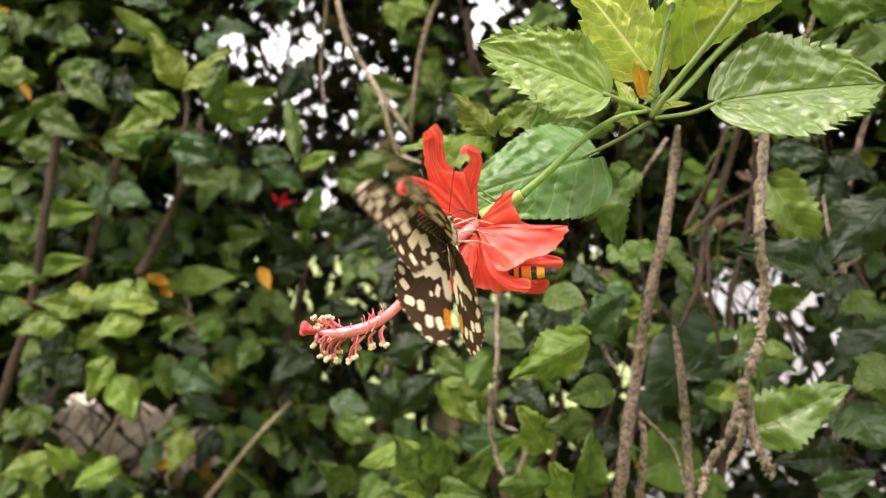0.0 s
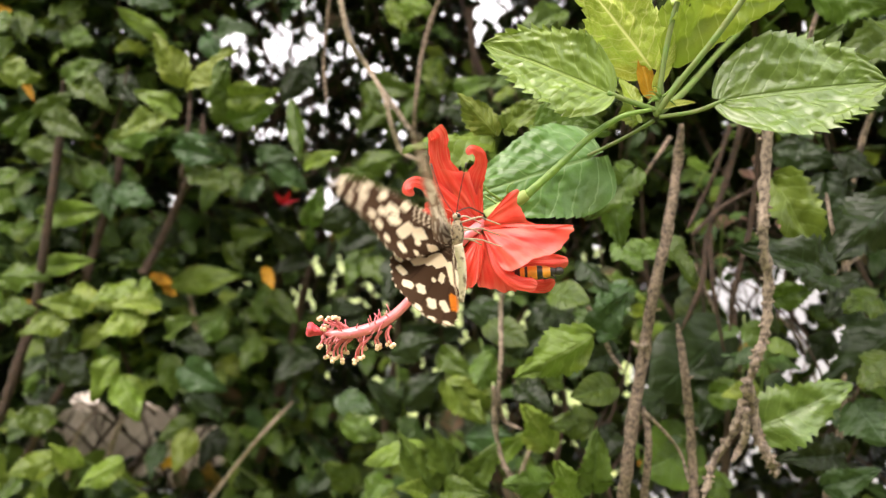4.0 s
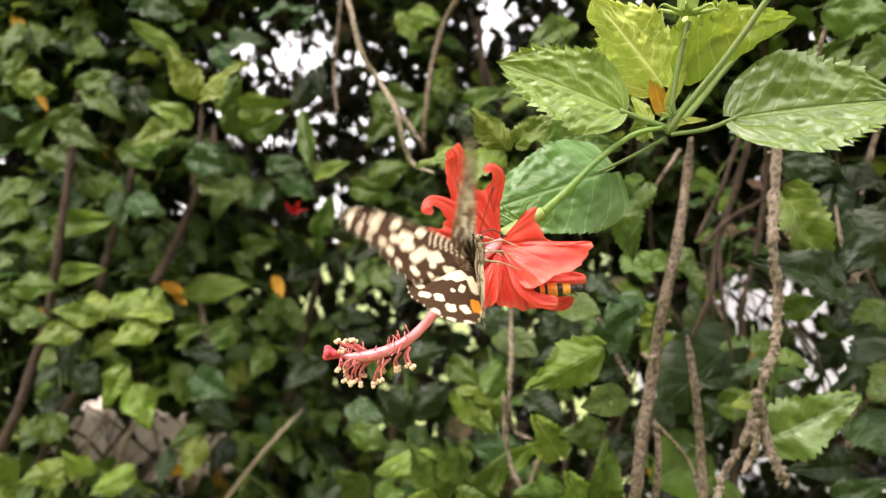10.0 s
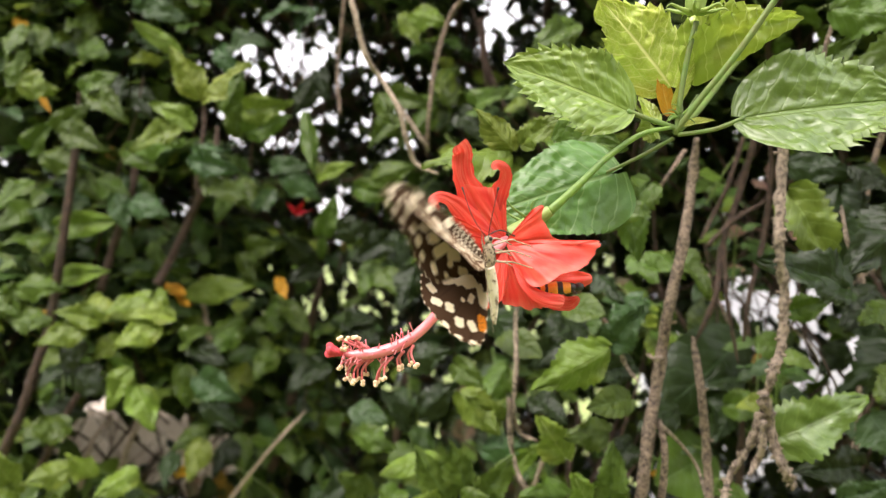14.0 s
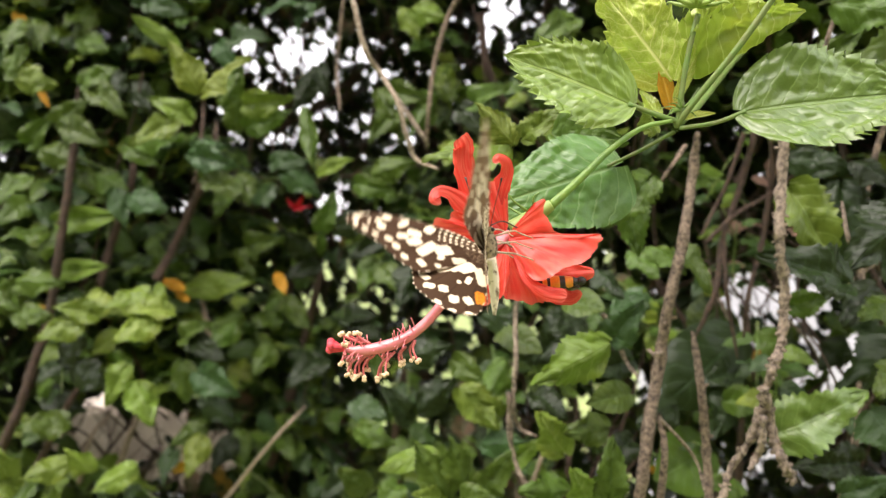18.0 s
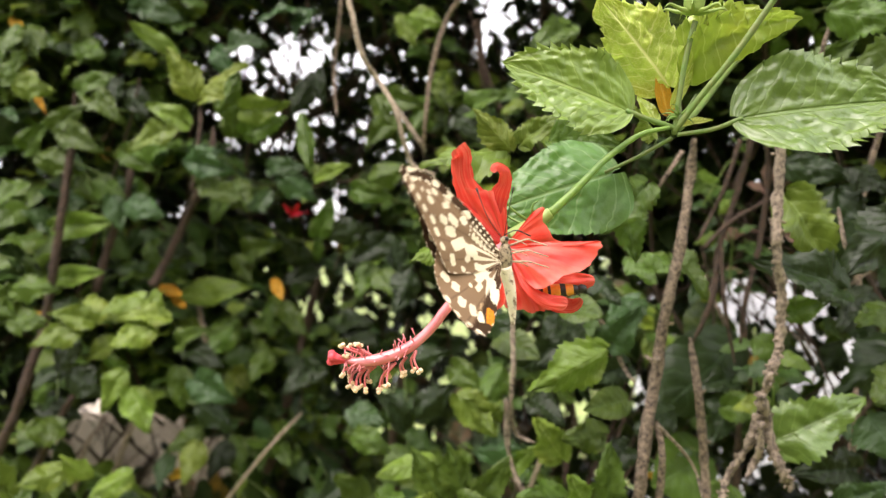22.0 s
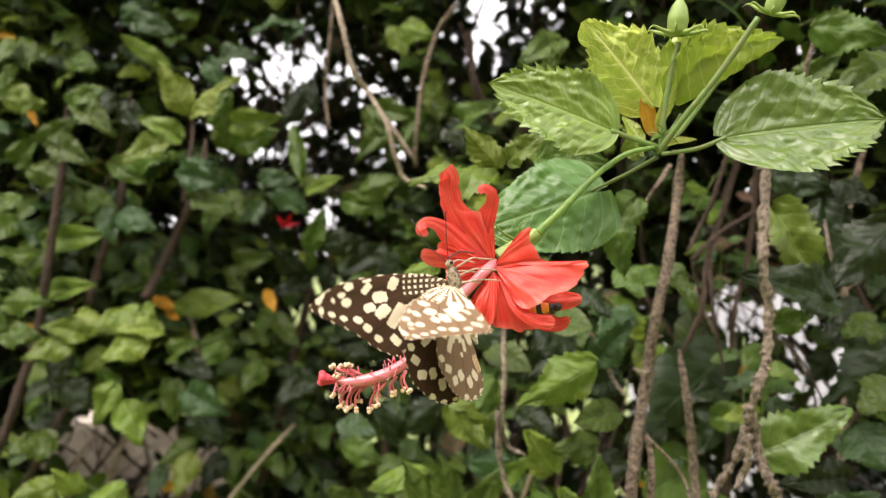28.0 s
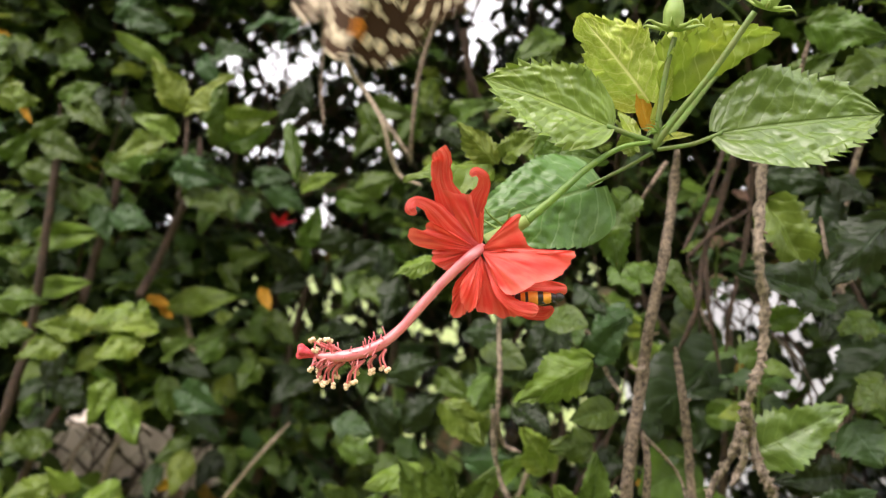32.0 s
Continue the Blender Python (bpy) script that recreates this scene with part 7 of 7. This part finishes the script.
LEFT_HIND = [
    (0, -99.7, 62.4, -76.1),
    (1, -84.5, 67.8, -53.7),
    (2, -68.2, 63.8, -44.4),
    (3, -91.7, 61.8, -48.0),
    (6, -75.6, 49.3, -34.3),
    (7, -76.3, 53.3, -18.1),
    (8, -84.4, 56.1, -42.1),
    (9, -84.7, 54.5, -33.6),
    (10, -77.8, 51.4, -12.2),
    (11, -76.2, 49.0, -12.3),
    (12, -94.6, 49.9, -43.5),
    (13, -88.7, 47.8, -34.1),
    (14, -88.0, 52.2, -43.7),
    (17, -84.7, 45.5, -27.5),
    (18, -78.2, 44.3, -15.1),
    (19, -93.7, 41.5, -49.4),
    (20, -97.5, 49.2, -57.1),
    (21, -98.1, 48.9, -56.8),
    (22, -96.6, 43.0, -55.4),
    (23, -104.4, 48.3, -65.5),
    (24, -76.9, 43.5, -13.2),
    (25, -71.4, 44.8, -24.3),
    (27.5, -22.2, 44.3, 2.7),
    (28, -65.5, 77.0, -67.1),
    (28.5, -16.0, 43.9, -8.6),
    (29, -35.0, 57.4, -15.4),
    (29.5, -50.6, 34.9, -7.6),
    (30, -10.2, 37.1, -29.6),
    (30.5, -102.0, 15.3, -74.5),
    (30.75, -40.1, 22.0, 3.6),
    (31, -42.2, 37.1, -25.3),
    (31.1, -55.8, 48.9, 17.1),
    (31.2, -33.7, -8.3, 24.6),
    (31.3, -71.5, 3.3, 64.1),
    (31.4, -13.2, -1.0, 18.0),
    (31.5, -31.8, -13.5, 0.4),
    (31.6, -41.7, 39.9, -8.8),
    (31.7, -61.5, 32.8, 1.1),
    (31.8, -69.0, 24.4, 64.2),
    (31.9, -65.7, 8.8, 74.8),
    (32, -44.3, -46.5, 43.9),
]
RIGHT_HIND = [
    (0, 4.1, -24.5, -0.9),
    (1, -127.1, -11.5, -49.1),
    (2, -26.9, -31.0, 43.2),
    (3, -31.9, -30.0, 57.0),
    (6, -44.1, -21.4, 68.9),
    (7, -35.0, -23.6, 70.8),
    (8, -39.6, -23.6, 68.0),
    (9, -38.9, -22.2, 70.1),
    (10, -36.2, -22.9, 71.1),
    (11, -37.9, -23.1, 69.5),
    (12, -42.6, -18.6, 73.0),
    (13, -43.6, -19.3, 71.8),
    (14, -40.1, -22.1, 70.1),
    (17, -46.1, -19.0, 71.1),
    (18, -43.8, -17.9, 73.4),
    (19, -52.9, -17.6, 70.4),
    (20, -46.0, -24.4, 67.1),
    (21, -78.7, -44.1, 118.2),
    (22, -79.0, -36.6, 117.3),
    (23, -74.6, -42.8, 111.0),
    (24, -45.0, -17.1, 73.7),
    (25, -39.6, -24.9, 66.1),
    (27.5, 13.5, -69.4, -14.3),
    (28, 16.9, -73.3, -17.6),
    (28.5, -6.8, -27.6, 10.1),
    (29, -2.3, -27.2, 11.7),
    (29.5, 1.8, -48.0, -2.4),
    (30, 179.3, 37.6, 160.1),
    (30.5, -17.4, -36.6, 27.8),
    (30.75, -52.1, -9.2, -13.0),
    (31, -76.8, -67.5, 77.8),
    (31.1, -94.7, -14.5, -15.1),
    (31.2, -45.2, -4.2, 3.5),
    (31.3, -17.2, 5.7, -7.0),
    (31.4, -15.6, 8.5, -15.5),
    (31.5, -31.8, -3.0, 4.8),
    (31.6, -85.4, -18.9, -24.6),
    (31.7, -76.4, -15.0, -2.0),
    (31.8, -37.6, 0.0, 10.6),
    (31.9, -8.0, 10.9, 14.2),
    (32, -24.5, 14.0, 0.9),
]


# how far the wings beat, in degrees, at these seconds
BEAT_TIMES = (0, 1, 2, 3, 6, 7, 8, 9, 10, 11, 12, 13, 14, 17, 18, 19, 20, 21, 22, 24, 25, 28, 28.5, 29, 30, 30.6, 31, 32)
BEAT_FORCE = (15, 6, 14, 7, 15, 11, 10, 12, 10, 10, 13, 17, 13, 14, 5, 14, 10, 7, 3, 3, 1, 2, 1.5, 9, 7, 12, 12, 6)
BEAT_AXIS = Euler((radians(98), radians(4), radians(-45))).to_matrix().transposed() @ Vector((0.25, 0.95, 0.1))


def beating(rows, sign, share):
    """Rows a thirtieth of a second apart, with the wing's beat between the given ones."""
    turns = [Euler([radians(a) for a in r[1:]]).to_quaternion() for r in rows]
    out = []
    for k in range(961):
        t = k / 30
        i = max(n for n in range(len(rows)) if rows[n][0] <= t + 1e-6)
        j = min(i + 1, len(rows) - 1)
        u = 0 if i == j else (t - rows[i][0]) / (rows[j][0] - rows[i][0])
        q = turns[i].slerp(turns[j], u)
        force = float(np.interp(t, BEAT_TIMES, BEAT_FORCE))
        beat = radians(sign * share * force * math.sin(2 * math.pi * 6 * t))
        out.append((t, Matrix.Rotation(beat, 4, BEAT_AXIS) @ q.to_matrix().to_4x4()))
    return out


def motions():
    turn = [(t, pose(*NODE, rx, ry, rz)) for t, rx, ry, rz in FLOWER_ROWS]
    walk(flower, turn)
    # the beetle creeps in under the petals and out again
    creep = ((0, 0), (11, 0), (12, 0.12), (14, 0.2), (24, 0.2), (25, 0.6), (28, 0.6), (28.9, 0.15), (30, 0.2), (31, 0.1), (32, 0))
    rows = []
    for t, m in turn:
        k = float(np.interp(t, [c[0] for c in creep], [c[1] for c in creep]))
        rows.append((t, m @ Matrix.Translation(Vector((-0.0085, 0.0115, 0.0004)) * k)))
    walk(beetle_thing, rows)
    walk(butterfly, [(t, pose(*row)) for t, *row in FLY_ROWS])
    # the legs fold back under the body as it takes off
    hip = Matrix.Translation((0, 0.002, -0.003))
    tucked = hip @ Matrix.Rotation(radians(-78), 4, "X") @ hip.inverted()
    for leg in legs:
        walk(leg, [(0, Matrix()), (30.6, Matrix()), (30.9, tucked), (32, tucked)])
    walk(wings["left", "fore"], beating(LEFT_FORE, 1, 1.0))
    walk(wings["right", "fore"], beating(RIGHT_FORE, -1, 1.0))
    walk(wings["left", "hind"], beating(LEFT_HIND, 1, 0.25))
    walk(wings["right", "hind"], beating(RIGHT_HIND, -1, 0.25))


motions()
